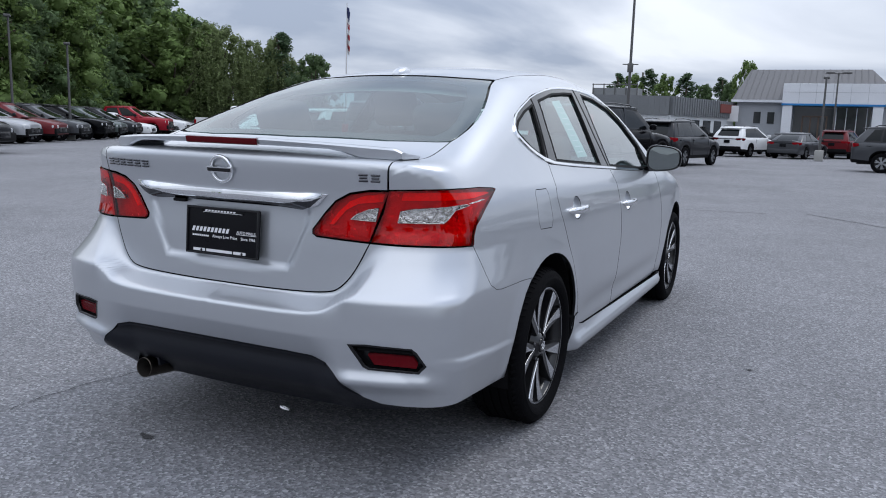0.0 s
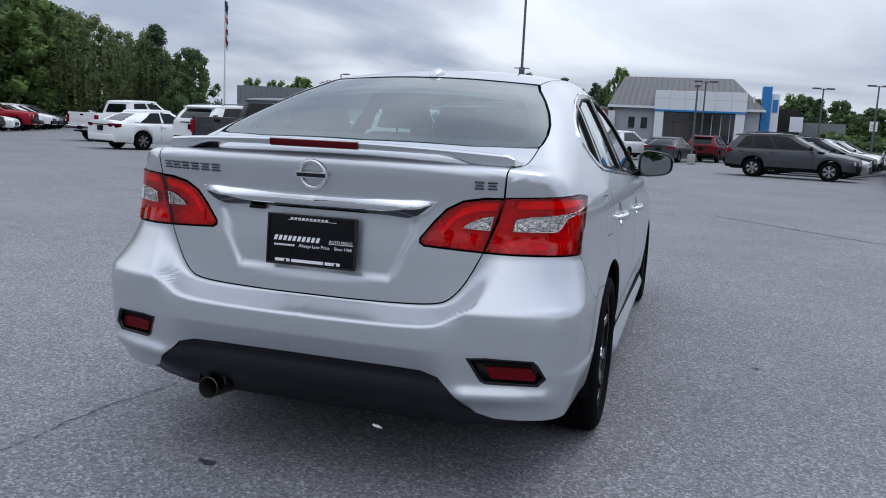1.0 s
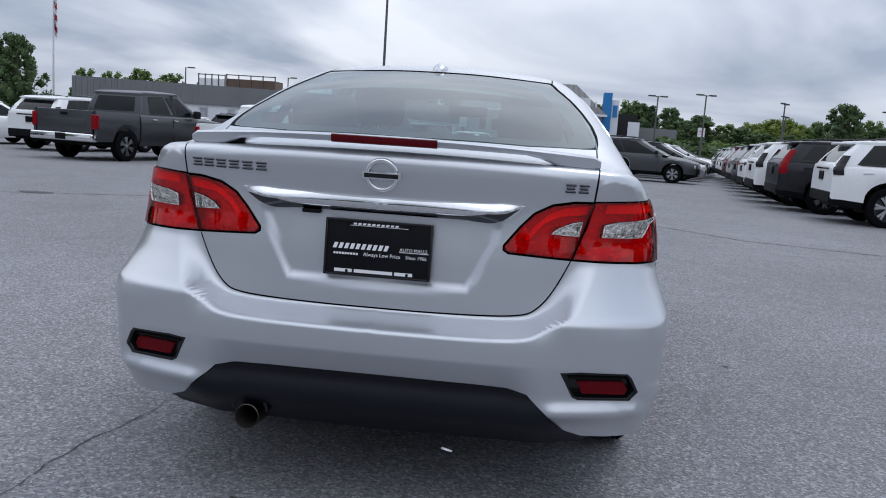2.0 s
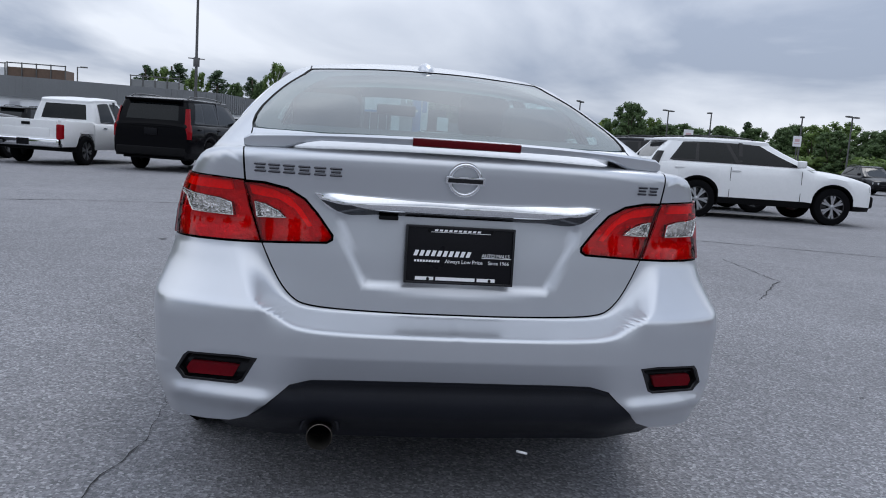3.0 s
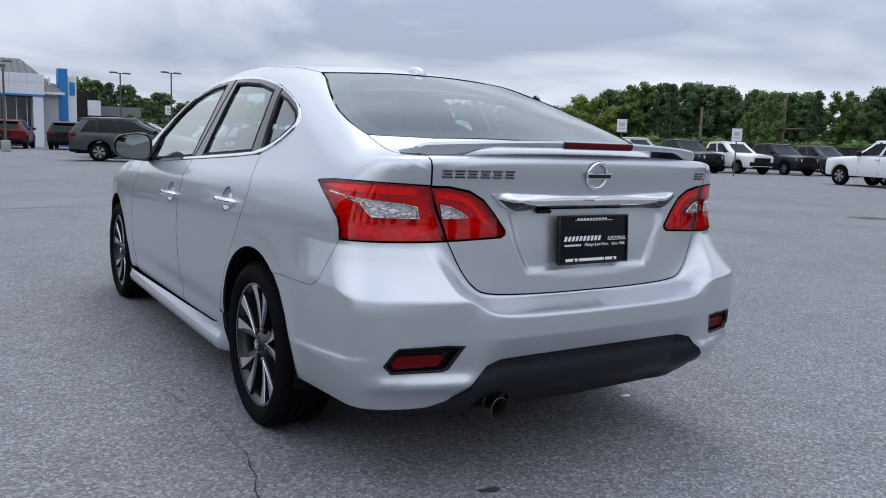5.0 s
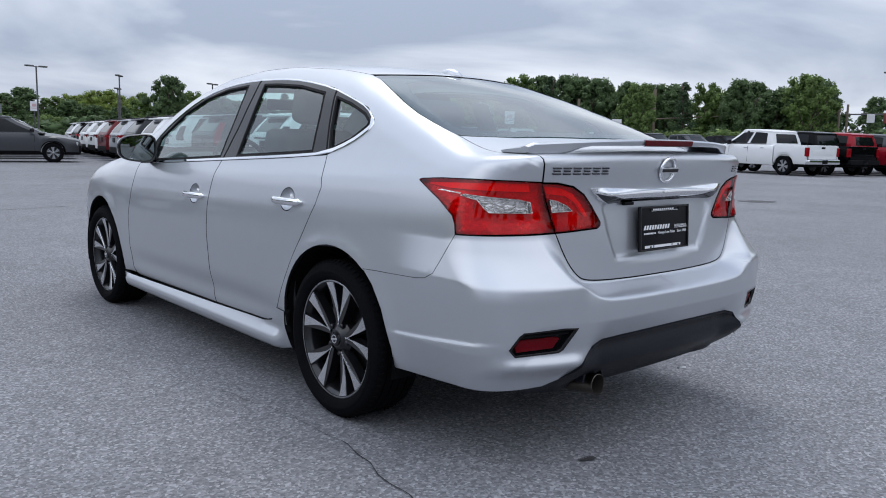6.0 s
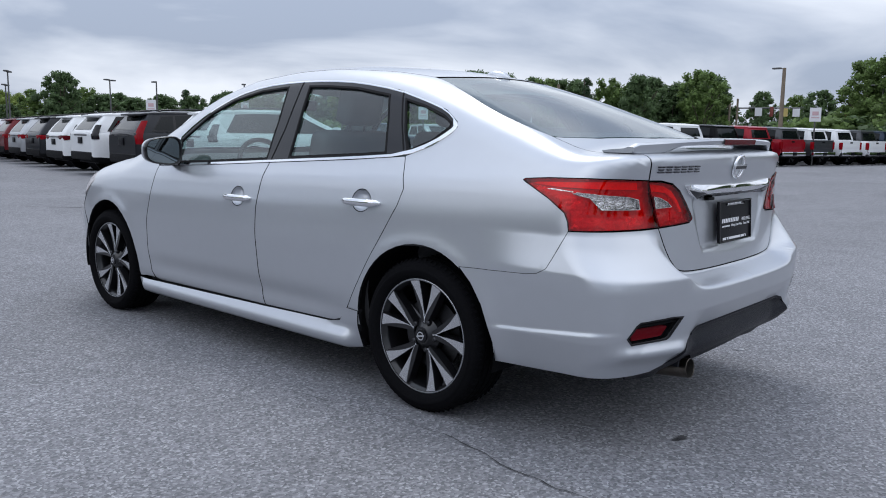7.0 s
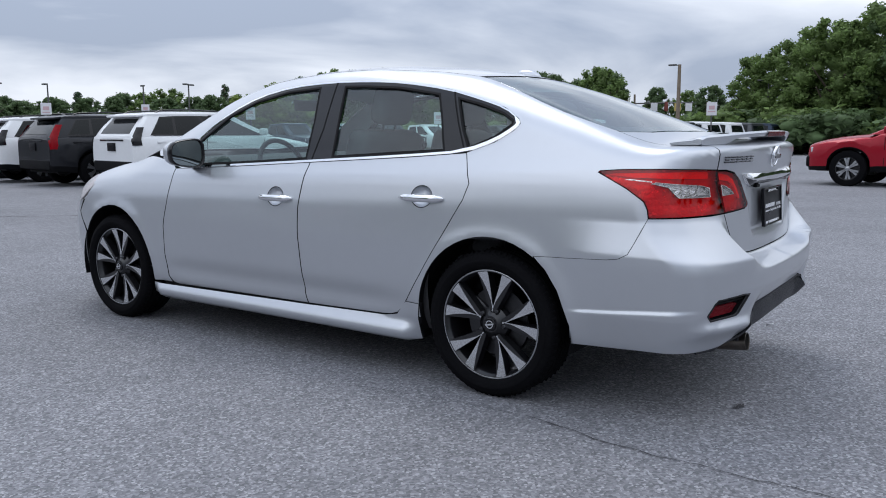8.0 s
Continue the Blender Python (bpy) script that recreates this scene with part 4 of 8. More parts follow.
bump_out = [(-u, z) for u, z in BUMP_TOP] + BUMP_TOP[::-1] + ARCH_BACK + BUMP_LOW[::-1] + [(-u, z) for u, z in BUMP_LOW] + [(-u, z) for u, z in ARCH_BACK]
fog_uv = tail_xz(FOG)
bumper = panel("rear_bumper", CH_REAR, bump_out, M_SILVER, sedan, holes=[fog_uv, [(-u, z) for u, z in fog_uv]], step=0.0065, gap=0.0012, raw=True, rim=0.028)
VAL_TOP = BUMP_LOW[:8]
val_poly = VAL_TOP[::-1] + [(-u, z) for u, z in VAL_TOP] + [(-0.60, 0.235), (-0.40, 0.215), (0, 0.210), (0.40, 0.215), (0.60, 0.235)]
panel("rear_valance", CH_REAR, val_poly, M_VALANCE, sedan, step=0.020, gap=0.0, lift=-0.010, raw=True, rim=0.03, pillow=lambda q: 0.022 * sstep(0.445, 0.385, q[:, 1]) - 0.060 * sstep(0.365, 0.22, q[:, 1]) - 0.004, label="dark grey lower bumper valance")
panel("valance_lip", CH_REAR, [(-u, z - 0.002) for u, z in VAL_TOP[3::-1]] + [(u, z - 0.002) for u, z in VAL_TOP[:4]] + [(u, z - 0.010) for u, z in VAL_TOP[3::-1]] + [(-u, z - 0.010) for u, z in VAL_TOP[:4]], M_VALANCE, bumper, step=0.014, gap=0.0, lift=0.004, raw=True, rim=0.012)
# chrome bar over the plate
BAR = [(-0.410, 0.966), (-0.30, 0.958), (-0.15, 0.955), (0, 0.954), (0.15, 0.955), (0.30, 0.958), (0.410, 0.966), (0.372, 0.930), (0.322, 0.919), (0, 0.9195), (-0.322, 0.919), (-0.372, 0.930)]
BAR_U = np.array([CH_REAR.of((x, -0.905, z)) for x, z in BAR])


def bar_ridge(q):
    """A long wedge: its upper face looks up, its lower face down."""
    hi = np.interp(q[:, 0], BAR_U[:7, 0], BAR_U[:7, 1])
    lo = np.interp(q[:, 0], BAR_U[:5:-1, 0], BAR_U[:5:-1, 1])
    v = np.clip((q[:, 1] - lo) / np.maximum(hi - lo, 0.004), 0, 1)
    return 0.013 * np.minimum(np.clip((1 - v) / 0.36, 0, 1), np.clip(v / 0.60, 0, 1)) * sstep(0.40, 0.33, np.abs(q[:, 0]))


bar = panel("chrome_bar", CH_REAR, [CH_REAR.of((x, -0.905, z)) for x, z in BAR], M_CHROME, lid, step=0.006, gap=0.0, lift=0.010, rim=0.016, raw=True, pillow=bar_ridge, label="chrome bar above the plate")
# the bar's lower face is chrome too; its dark reflection is put in as colour
face_v = [(u, float(np.interp(u, BAR_U[:5:-1, 0], BAR_U[:5:-1, 1]) + k * (np.interp(u, BAR_U[:7, 0], BAR_U[:7, 1]) - np.interp(u, BAR_U[:5:-1, 0], BAR_U[:5:-1, 1])))) for k, us in ((0.60, np.linspace(-0.385, 0.385, 27)), (0.05, np.linspace(0.345, -0.345, 27))) for u in us]
panel("bar_dark_reflection", CH_REAR, face_v, M_DARKCHROME, bar, step=0.005, gap=0.0, lift=0.0122, rim=0.003, raw=True, pillow=bar_ridge, label="lower face of the chrome bar with its dark reflection coloured in")
part("boot_release", box(0.055, 0.016, 0.012, Matrix.Translation((-0.205, -0.912, 0.908)), 0.004), M_BLACK, lid, "black boot release button")
# dark structure behind the seams
def shell(name, chart, lo, hi, n, lift, material):
    a, b = np.meshgrid(np.linspace(lo[0], hi[0], n[0]), np.linspace(lo[1], hi[1], n[1]), indexing="ij")
    P = chart.place(np.stack([a.ravel(), b.ravel()], -1))
    P = P + normals_at(P) * lift
    fs = [(i * n[1] + j, i * n[1] + j + 1, (i + 1) * n[1] + j + 1, (i + 1) * n[1] + j) for i in range(n[0] - 1) for j in range(n[1] - 1)]
    return raw_mesh(name, P, fs, material, sedan)


for SC in (S_L, S_R):
    shell("door_lining", SC, (0.34, 0.22), (2.36, 0.945), (36, 20), -0.05, M_CABIN)
    shell("pillar_lining", SC, (-0.55, 0.68), (0.36, 0.99), (16, 12), -0.05, M_CABIN)
shell("tail_lining", CH_REAR, (-0.98, 0.30), (0.98, 1.0), (50, 24), -0.055, M_BLACK)
shell("nose_lining", CH_FRONT, (-0.9, 0.22), (0.9, 0.75), (30, 14), -0.05, M_BLACK)
shell("headliner", CH_TOP, (-0.52, 0.10), (0.52, 1.80), (20, 30), -0.045, M_HEADLINER)
shell("boot_lining", CH_TOP, (-0.58, -0.80), (0.58, -0.50), (16, 8), -0.03, M_BLACK)
bm = box(1.60, 1.90, 0.05, Matrix.Translation((0, 1.35, 0.205)), 0.02)
box_bm(bm, 1.16, 1.10, 0.05, Matrix.Translation((0, -0.16, 0.255)), 0.02)
box_bm(bm, 1.16, 1.00, 0.05, Matrix.Translation((0, 2.78, 0.215)), 0.02)
part("underbody", bm, M_BLACK, sedan, "black underbody tray")
part("fuel_tank", box(1.05, 0.55, 0.16, Matrix.Translation((0, -0.48, 0.36)), 0.05, 3), M_BLACK, sedan)
part("rear_axle", tube([(-0.62, 0.02, 0.26), (0.62, 0.02, 0.26)], 0.045, 12), M_BLACK, sedan)

# exhaust
ex = part("exhaust_pipe", lathe([(0.0285, 0.003), (0.0295, 0.0), (0.0307, 0.001), (0.0312, 0.006), (0.031, 0.14), (0.034, 0.16), (0.028, 0.34)], 32, Matrix.Translation((-0.368, -0.948, 0.279)) @ pose(0, 0, 0, 0, 0, 90) @ pose(0, 0, 0, 0, 6, 0) @ Matrix.Diagonal((1, 1.2, 1.2, 1))), M_EXHAUST, sedan, "steel exhaust tailpipe with a rolled rim", smooth=40)
part("exhaust_bore", lathe([(0.0287, 0.003), (0.0282, 0.02), (0.027, 0.13), (0.0001, 0.131)], 32, Matrix.Translation((-0.368, -0.948, 0.279)) @ pose(0, 0, 0, 0, 0, 90) @ pose(0, 0, 0, 0, 6, 0) @ Matrix.Diagonal((1, 1.2, 1.2, 1))), M_SOOT, ex, smooth=40)
part("muffler", lathe([(0.0001, -0.26), (0.085, -0.25), (0.10, -0.22), (0.10, 0.22), (0.085, 0.25), (0.0001, 0.26)], 28, Matrix.Translation((-0.30, -0.62, 0.31))), M_BLACK, sedan, smooth=40)
part("exhaust_surround", lathe([(0.050, 0.0), (0.056, 0.003), (0.058, 0.03), (0.054, 0.10)], 28, Matrix.Translation((-0.368, -0.925, 0.290)) @ pose(0, 0, 0, 0, 0, 90), arc=180), M_VALANCE, sedan, smooth=40)
part("tow_loop", lathe([(0.010, -0.003), (0.017, -0.003), (0.017, 0.003), (0.010, 0.003), (0.010, -0.003)], 24, Matrix.Translation((0.235, -0.90, 0.222)) @ pose(0, 0, 0, 0, 25, 60), axis="Z"), M_WHITE, sedan, "pale tie-down loop under the bumper")

# spoiler with the high brake lamp
def spoiler_form():
    bm = bmesh.new()
    rings = []
    xs = np.concatenate([np.linspace(-0.618, -0.44, 10), np.linspace(-0.40, 0.40, 17), np.linspace(0.44, 0.618, 10)])
    for x in xs:
        a = abs(x)
        foot = float(sstep(0.40, 0.52, a))
        yb = -0.935 + 0.13 * (a / 0.618) ** 3.2             # trailing edge
        yf = -0.735 + 0.06 * (a / 0.618) ** 2               # leading edge
        zt = 1.138 - 0.022 * (a / 0.618) ** 2.2
        deck = float(CH_TOP.place(np.array([[x, max(yf, -0.83)]]))[0, 2])
        deck_b = float(CH_TOP.place(np.array([[x, max(yb + 0.015, -0.845)]]))[0, 2])
        zb = (1.113 - 0.010 * (a / 0.618) ** 2) * (1 - foot) + (deck_b - 0.004) * foot
        under = 1.112 * (1 - foot) + (deck - 0.006) * foot
        prof = [(yf, (deck + 0.006) * foot + (1.113 - 0.012 * (a / 0.618) ** 2) * (1 - foot)), (yf - 0.03, (1.118 - 0.014 * (a / 0.618) ** 2) * (1 - foot) + (0.6 * deck + 0.4 * zt) * foot), (yf - 0.09, zt - 0.012), (yb + 0.022, zt - 0.001), (yb + 0.006, zt - 0.002), (yb, zt - 0.008), (yb + 0.004, zb + 0.006), (yb + 0.012, zb), (yb + 0.05, zb + 0.002 * (1 - foot)), (yf - 0.04, under), (yf - 0.005, under)]
        if a > 0.6179:
            mz = sum(p[1] for p in prof) / len(prof)
            prof = [(p[0] * 0.98 - 0.016, mz + (p[1] - mz) * 0.55) for p in prof]
        rings.append([bm.verts.new((x, y, z)) for y, z in prof])
    k = len(rings[0])
    for p, w in zip(rings, rings[1:]):
        for i in range(k):
            bm.faces.new((p[i], p[(i + 1) % k], w[(i + 1) % k], w[i]))
    bm.faces.new(rings[0]); bm.faces.new(rings[-1][::-1])
    return bm


spoiler = part("spoiler", spoiler_form(), M_SILVER, sedan, "silver boot spoiler", smooth=38)
bm = bmesh.new()
rows = []
for x in np.linspace(-0.152, 0.152, 13):
    yb = -0.935 + 0.13 * (abs(x) / 0.618) ** 3.2 - 0.0035
    rows.append([bm.verts.new((x, yb + 0.014, 1.1355)), bm.verts.new((x, yb + 0.001, 1.132)), bm.verts.new((x, yb, 1.128)), bm.verts.new((x, yb + 0.004, 1.113)), bm.verts.new((x, yb + 0.012, 1.110))])
for p, w in zip(rows, rows[1:]):
    for i in range(4):
        bm.faces.new((p[i], p[i + 1], w[i + 1], w[i]))
part("brake_lamp", bm, M_REDDARK, spoiler, "dark red high brake lamp")

# emblem and lettering as plain chrome shapes
EMB = Matrix.Translation((0.0, -0.935, 1.026)) @ pose(0, 0, 0, 101, 0, 0)
emblem = part("emblem", lathe([(0.037, -0.004), (0.038, 0.004), (0.041, 0.006), (0.045, 0.006), (0.048, 0.004), (0.049, -0.004)], 48, EMB, axis="Z"), M_CHROME, lid, "round chrome emblem", smooth=60)
part("emblem_bar", box(0.112, 0.021, 0.008, EMB @ Matrix.Translation((0, 0, 0.006)), 0.003), M_CHROME, emblem)
part("emblem_strip", box(0.098, 0.012, 0.002, EMB @ Matrix.Translation((0, 0, 0.0106)), 0.0), M_GLOSSBLACK, emblem)
def letter_bar(x, y, z, w):
    """A letter-sized chrome shape: three slim strokes one above another."""
    p = CH_REAR.place(np.array([CH_REAR.of((x, y, z))]))[0]
    n = normals_at(p[None])[0]
    right = Vector((0, 0, 1)).cross(Vector(n)).normalized()
    up = Vector(n).cross(right)
    m = Matrix.Translation(p + n * 0.002) @ Matrix((right, up, Vector(n))).transposed().to_4x4()
    bm = bmesh.new()
    for dz, k in ((-0.0095, 1.0), (0.0, 0.82), (0.0095, 1.0)):
        box_bm(bm, w * k, 0.0055, 0.006, m @ Matrix.Translation((0, dz, 0)), 0.0015, 1)
    part("letter_bar", bm, M_BADGE, lid, "small chrome letter-sized bars", smooth=None)


for k in range(6):
    letter_bar(-0.545 + 0.0405 * k, -0.86 - 0.03 * (k / 5), 1.026, 0.033)
for k in range(2):
    letter_bar(0.512 + 0.038 * k, -0.862 + 0.008 * k, 1.024, 0.030)

# licence plate: black dealer plate with white print
PL = Matrix.Translation((0, -0.9285, 0.8125)) @ pose(0, 0, 0, 86.5, 0, 0)
plate = part("licence_plate", box(0.312, 0.164, 0.010, PL, 0.006, 3), M_PLATE, lid, "black dealer plate with white print")
bm = bmesh.new()
for sx in (-1, 1):
    box_bm(bm, 0.007, 0.164, 0.006, PL @ Matrix.Translation((sx * 0.1525, 0, 0.007)), 0.002, 2)
    box_bm(bm, 0.312, 0.007, 0.0058, PL @ Matrix.Translation((0, sx * 0.0785, 0.007)), 0.002, 2)
part("plate_frame", bm, M_GLOSSBLACK, plate, "black plate frame")


def print_bar(w, h, x, y, slant=0.0, name="print_bar"):
    bm = bmesh.new()
    vs = [bm.verts.new(PL @ Vector((x + dx * w / 2 + slant * dy * h / 2, y + dy * h / 2, 0.0062))) for dx, dy in ((-1, -1), (1, -1), (1, 1), (-1, 1))]
    vt = [bm.verts.new(PL @ Vector((x + dx * w / 2 + slant * dy * h / 2, y + dy * h / 2, 0.0070))) for dx, dy in ((-1, -1), (1, -1), (1, 1), (-1, 1))]
    bm.faces.new(vt)
    for i in range(4):
        bm.faces.new((vs[i], vs[(i + 1) % 4], vt[(i + 1) % 4], vt[i]))
    return part(name, bm, M_WHITE, plate, smooth=None)


for i in range(10):
    print_bar(0.0105, 0.016, -0.124 + 0.0165 * i, 0.004, 0.35)
print_bar(0.085, 0.0018, 0.105, -0.0035)
for i in range(9):
    print_bar(0.006, 0.006, -0.126 + 0.0082 * i, -0.018, 0.2)
for w, x in ((0.052, -0.098), (0.112, -0.010), (0.052, 0.078)):
    print_bar(w, 0.0095, x, -0.067)
for i in range(10):
    print_bar(0.009, 0.0055, -0.070 + 0.0135 * i, 0.069, 0.35)
print_bar(0.17, 0.0012, 0.0, 0.064)
text_mesh("plate_word", "AUTO MALLS", 0.0135, PL @ Matrix.Translation((0.103, 0.003, 0.0062)), M_WHITE, plate, 0.0006)
text_mesh("plate_word", "Always Low Price", 0.0150, PL @ Matrix.Translation((0.012, -0.0175, 0.0062)), M_WHITE, plate, 0.0006)
text_mesh("plate_word", "Since 1966", 0.0140, PL @ Matrix.Translation((0.112, -0.0175, 0.0062)), M_WHITE, plate, 0.0006)
for sx in (-1, 1):
    for sy in (-1, 1):
        part("plate_screw", lathe([(0.0001, 0.0035), (0.004, 0.003), (0.0055, 0.0)], 14, PL @ Matrix.Translation((sx * 0.088, sy * 0.068, 0.005)), axis="Z"), M_BLACK, plate)


# wheels
def wheel(parent, yc, s, turn):
    """One wheel: hub, tyre, rim barrel, ten split spokes in five pairs, nuts, disc."""
    m = Matrix.Translation((s * 0.845, yc, 0.317)) @ (Matrix() if s > 0 else pose(0, 0, 0, 0, 0, 180)) @ pose(0, 0, 0, turn, 0, 0)
    # local x points outward; 0 is the centre cap's face
    tyre_m, m = m, m @ Matrix.Diagonal((1, 1.075, 1.075, 1))
    hub = part("wheel", lathe([(0.0001, -0.006), (0.034, -0.006), (0.040, -0.012), (0.052, -0.022), (0.066, -0.034), (0.066, -0.10), (0.0001, -0.11)], 40, m), M_RIMDARK, parent, "dark alloy wheel with bright machined spokes", smooth=35)
    tyre = [(0.238, -0.196), (0.252, -0.205), (0.278, -0.207), (0.300, -0.200), (0.311, -0.188), (0.3155, -0.170)]
    for c in (-0.140, -0.104, -0.068, -0.032):
        tyre += [(0.3170, c - 0.012), (0.3170, c - 0.004), (0.3105, c - 0.003), (0.3105, c + 0.003), (0.3170, c + 0.004)]
    tyre += [(0.3160, -0.016), (0.312, 0.000), (0.302, 0.014), (0.290, 0.021), (0.280, 0.0225), (0.278, 0.0245), (0.270, 0.0250), (0.266, 0.0228), (0.258, 0.0215), (0.249, 0.0160), (0.242, 0.0075), (0.238, 0.002)]
    ty = part("tyre", lathe(tyre, 96, tyre_m), M_TYRE, hub, "black rubber tyre", smooth=40)
    bm = bmesh.new()
    for k in range(72):
        for sgn, c in ((1, -0.004), (-1, -0.172)):
            box_bm(bm, 0.026, 0.010, 0.010, tyre_m @ pose(0, 0, 0, k * 5, 0, 0) @ Matrix.Translation((c, 0, 0.3105)) @ pose(0, 0, 0, 0, sgn * 32, 14), 0.0)
    tagged(part("tread", bm, M_TYRE, ty, smooth=None), kind="stuff")
    part("rim_barrel", lathe([(0.214, 0.001), (0.2215, 0.004), (0.2225, 0.0005), (0.2195, -0.008), (0.209, -0.016), (0.203, -0.030), (0.200, -0.09), (0.205, -0.185), (0.222, -0.19)], 72, m), M_RIMDARK, hub, smooth=40)
    part("rim_flange", lathe([(0.2165, 0.0040), (0.2185, 0.0048), (0.2210, 0.0050), (0.2226, 0.0030)], 72, m), M_RIMEDGE, hub, "thin bright rim edge", smooth=60)
    part("brake_disc", lathe([(0.06, -0.080), (0.070, -0.072), (0.140, -0.072), (0.140, -0.090)], 48, m), M_STEEL, hub, smooth=30)
    part("brake_caliper", box(0.06, 0.12, 0.07, Matrix.Translation((s * 0.765, yc + 0.10, 0.375)) @ pose(0, 0, 0, 35, 0, 0), 0.015, 3), M_RIMDARK, hub)
    for k in range(10):
        pair, side = divmod(k, 2)
        a = radians(72 * pair + (-15.5 if side == 0 else 15.5))
        lean = (1 if side == 0 else -1)
        bm = bmesh.new()
        bm2 = bmesh.new()
        st = []
        for i in range(9):
            t = i / 8
            r = 0.050 + (0.2135 - 0.050) * t
            off = lean * 0.010 * (1 - t)                        # roots draw together
            half = 0.0085 + 0.0165 * t ** 1.1
            x = -0.012 + 0.012 * t ** 0.8 - 0.006 * math.sin(t * math.pi)
            ca, sa = math.cos(a), math.sin(a)

            def at(w, dx, x=x, r=r, off=off, ca=ca, sa=sa):
                q = off + w
                return (x + dx, r * ca - q * sa, r * sa + q * ca)
            st.append((at, half))
        rows = []
        for at, half in st:
            rows.append([bm2.verts.new(m @ Vector(at(w, d))) for w, d in ((-half - 0.003, -0.040), (-half, -0.002), (half, -0.002), (half + 0.003, -0.040))])
        for p, w in zip(rows, rows[1:]):
            for i in range(3):
                bm2.faces.new((p[i], p[i + 1], w[i + 1], w[i]))
        rows = []
        for i, (at, half) in enumerate(st):
            t = i / 8
            # machined face: full at the rim, a sliver near the hub
            e = max(0.0, (t - 0.22) / 0.78) ** 0.8
            lo, hi = (half - 0.004 - (2 * half - 0.006) * e, half) if lean > 0 else (-half, -half + 0.004 + (2 * half - 0.006) * e)
            rows.append([bm.verts.new(m @ Vector(at(w, d))) for w, d in ((lo, -0.0018), (lo + 0.0008, 0.0008), (hi - 0.0008, 0.0008), (hi, -0.0018))])
        for p, w in zip(rows, rows[1:]):
            for i in range(3):
                bm.faces.new((p[i], p[i + 1], w[i + 1], w[i]))
        sp = part("spoke", bm2, M_RIMDARK, hub, smooth=40)
        part("spoke_face", bm, M_RIMFACE, hub, "machined spoke face", smooth=30)
    for k in range(5):
        part("wheel_nut", lathe([(0.0001, 0.004), (0.006, 0.003), (0.0095, -0.002), (0.0095, -0.016)], 12, m @ pose(0, 0, 0, 72 * k + 36, 0, 0) @ Matrix.Translation((-0.012, 0, 0.057))), M_STEEL, hub, smooth=30)
    part("centre_cap", lathe([(0.0001, 0.0025), (0.018, 0.002), (0.0265, -0.001), (0.029, -0.008)], 32, m), M_GLOSSBLACK, hub, smooth=40)
    part("cap_emblem", lathe([(0.0125, 0.0015), (0.0130, 0.0038), (0.0165, 0.0038), (0.017, 0.0012)], 32, m), M_CHROME, hub, smooth=40)
    part("cap_bar", box(0.003, 0.040, 0.007, m @ Matrix.Translation((0.003, 0, 0)), 0.001), M_CHROME, hub)


for yc in (REAR_AXLE, FRONT_AXLE):
    for s in (-1, 1):
        wheel(sedan, yc, s, {(-1, REAR_AXLE): 12, (1, REAR_AXLE): 40, (-1, FRONT_AXLE): 10}.get((s, yc), 25))

# cabin
part("cabin_floor", box(1.36, 2.35, 0.04, Matrix.Translation((0, 1.25, 0.30)), 0.01), M_CABIN, sedan)
part("dashboard", lathe([(0.0001, -0.68), (0.16, -0.68), (0.20, -0.60), (0.205, 0.60), (0.16, 0.68), (0.0001, 0.68)], 28, Matrix.Translation((0, 2.12, 0.83)) @ Matrix.Diagonal((1, 1.5, 0.85, 1))), M_CABIN, sedan, smooth=50)
part("rear_shelf", box(1.16, 0.36, 0.02, Matrix.Translation((0, -0.30, 1.03)) @ pose(0, 0, 0, -3, 0, 0), 0.008), M_CABIN, sedan)


def seat(x, y, w, tall, rests, lean=14, name="front_seat"):
    base = part(name, box(w, 0.52, 0.17, Matrix.Translation((x, y + 0.22, 0.50)) @ pose(0, 0, 0, 7, 0, 0), 0.06, 4), M_FABRIC, sedan, "dark grey cloth seat", smooth=60)
    B = Matrix.Translation((x, y - 0.03, 0.56)) @ pose(0, 0, 0, lean, 0, 0)
    part("seat_back", box(w, 0.15, tall, B @ Matrix.Translation((0, 0, tall / 2)), 0.06, 4), M_FABRIC, base, smooth=60)
    for hx in rests:
        part("headrest", box(0.25, 0.11, 0.19, B @ Matrix.Translation((hx, 0.0, tall + 0.13)), 0.05, 4), M_FABRIC, base, smooth=60)
        for d in (-0.05, 0.05):
            part("headrest_post", tube([B @ Vector((hx + d, 0, tall - 0.04)), B @ Vector((hx + d, 0, tall + 0.09))], 0.006, 8), M_STEEL, base)


seat(-0.37, 1.10, 0.50, 0.60, (0,))
seat(0.37, 1.10, 0.50, 0.60, (0,))
seat(0.0, 0.22, 1.28, 0.54, (-0.40, 0.40), 22, "rear_bench")
SW = Matrix.Translation((-0.37, 1.72, 0.93)) @ pose(0, 0, 0, 68, 0, 0)
wheel_rim = part("steering_wheel", lathe([(0.170 + 0.014 * math.cos(a), 0.014 * math.sin(a)) for a in np.linspace(0, 2 * math.pi, 11)], 40, SW, axis="Z"), M_CABIN, sedan, smooth=60)
part("steering_boss", box(0.32, 0.07, 0.04, SW, 0.015, 3), M_CABIN, wheel_rim)
part("rear_view_mirror", box(0.24, 0.03, 0.065, Matrix.Translation((0, 1.86, 1.30)), 0.012, 3), M_BLACK, sedan)
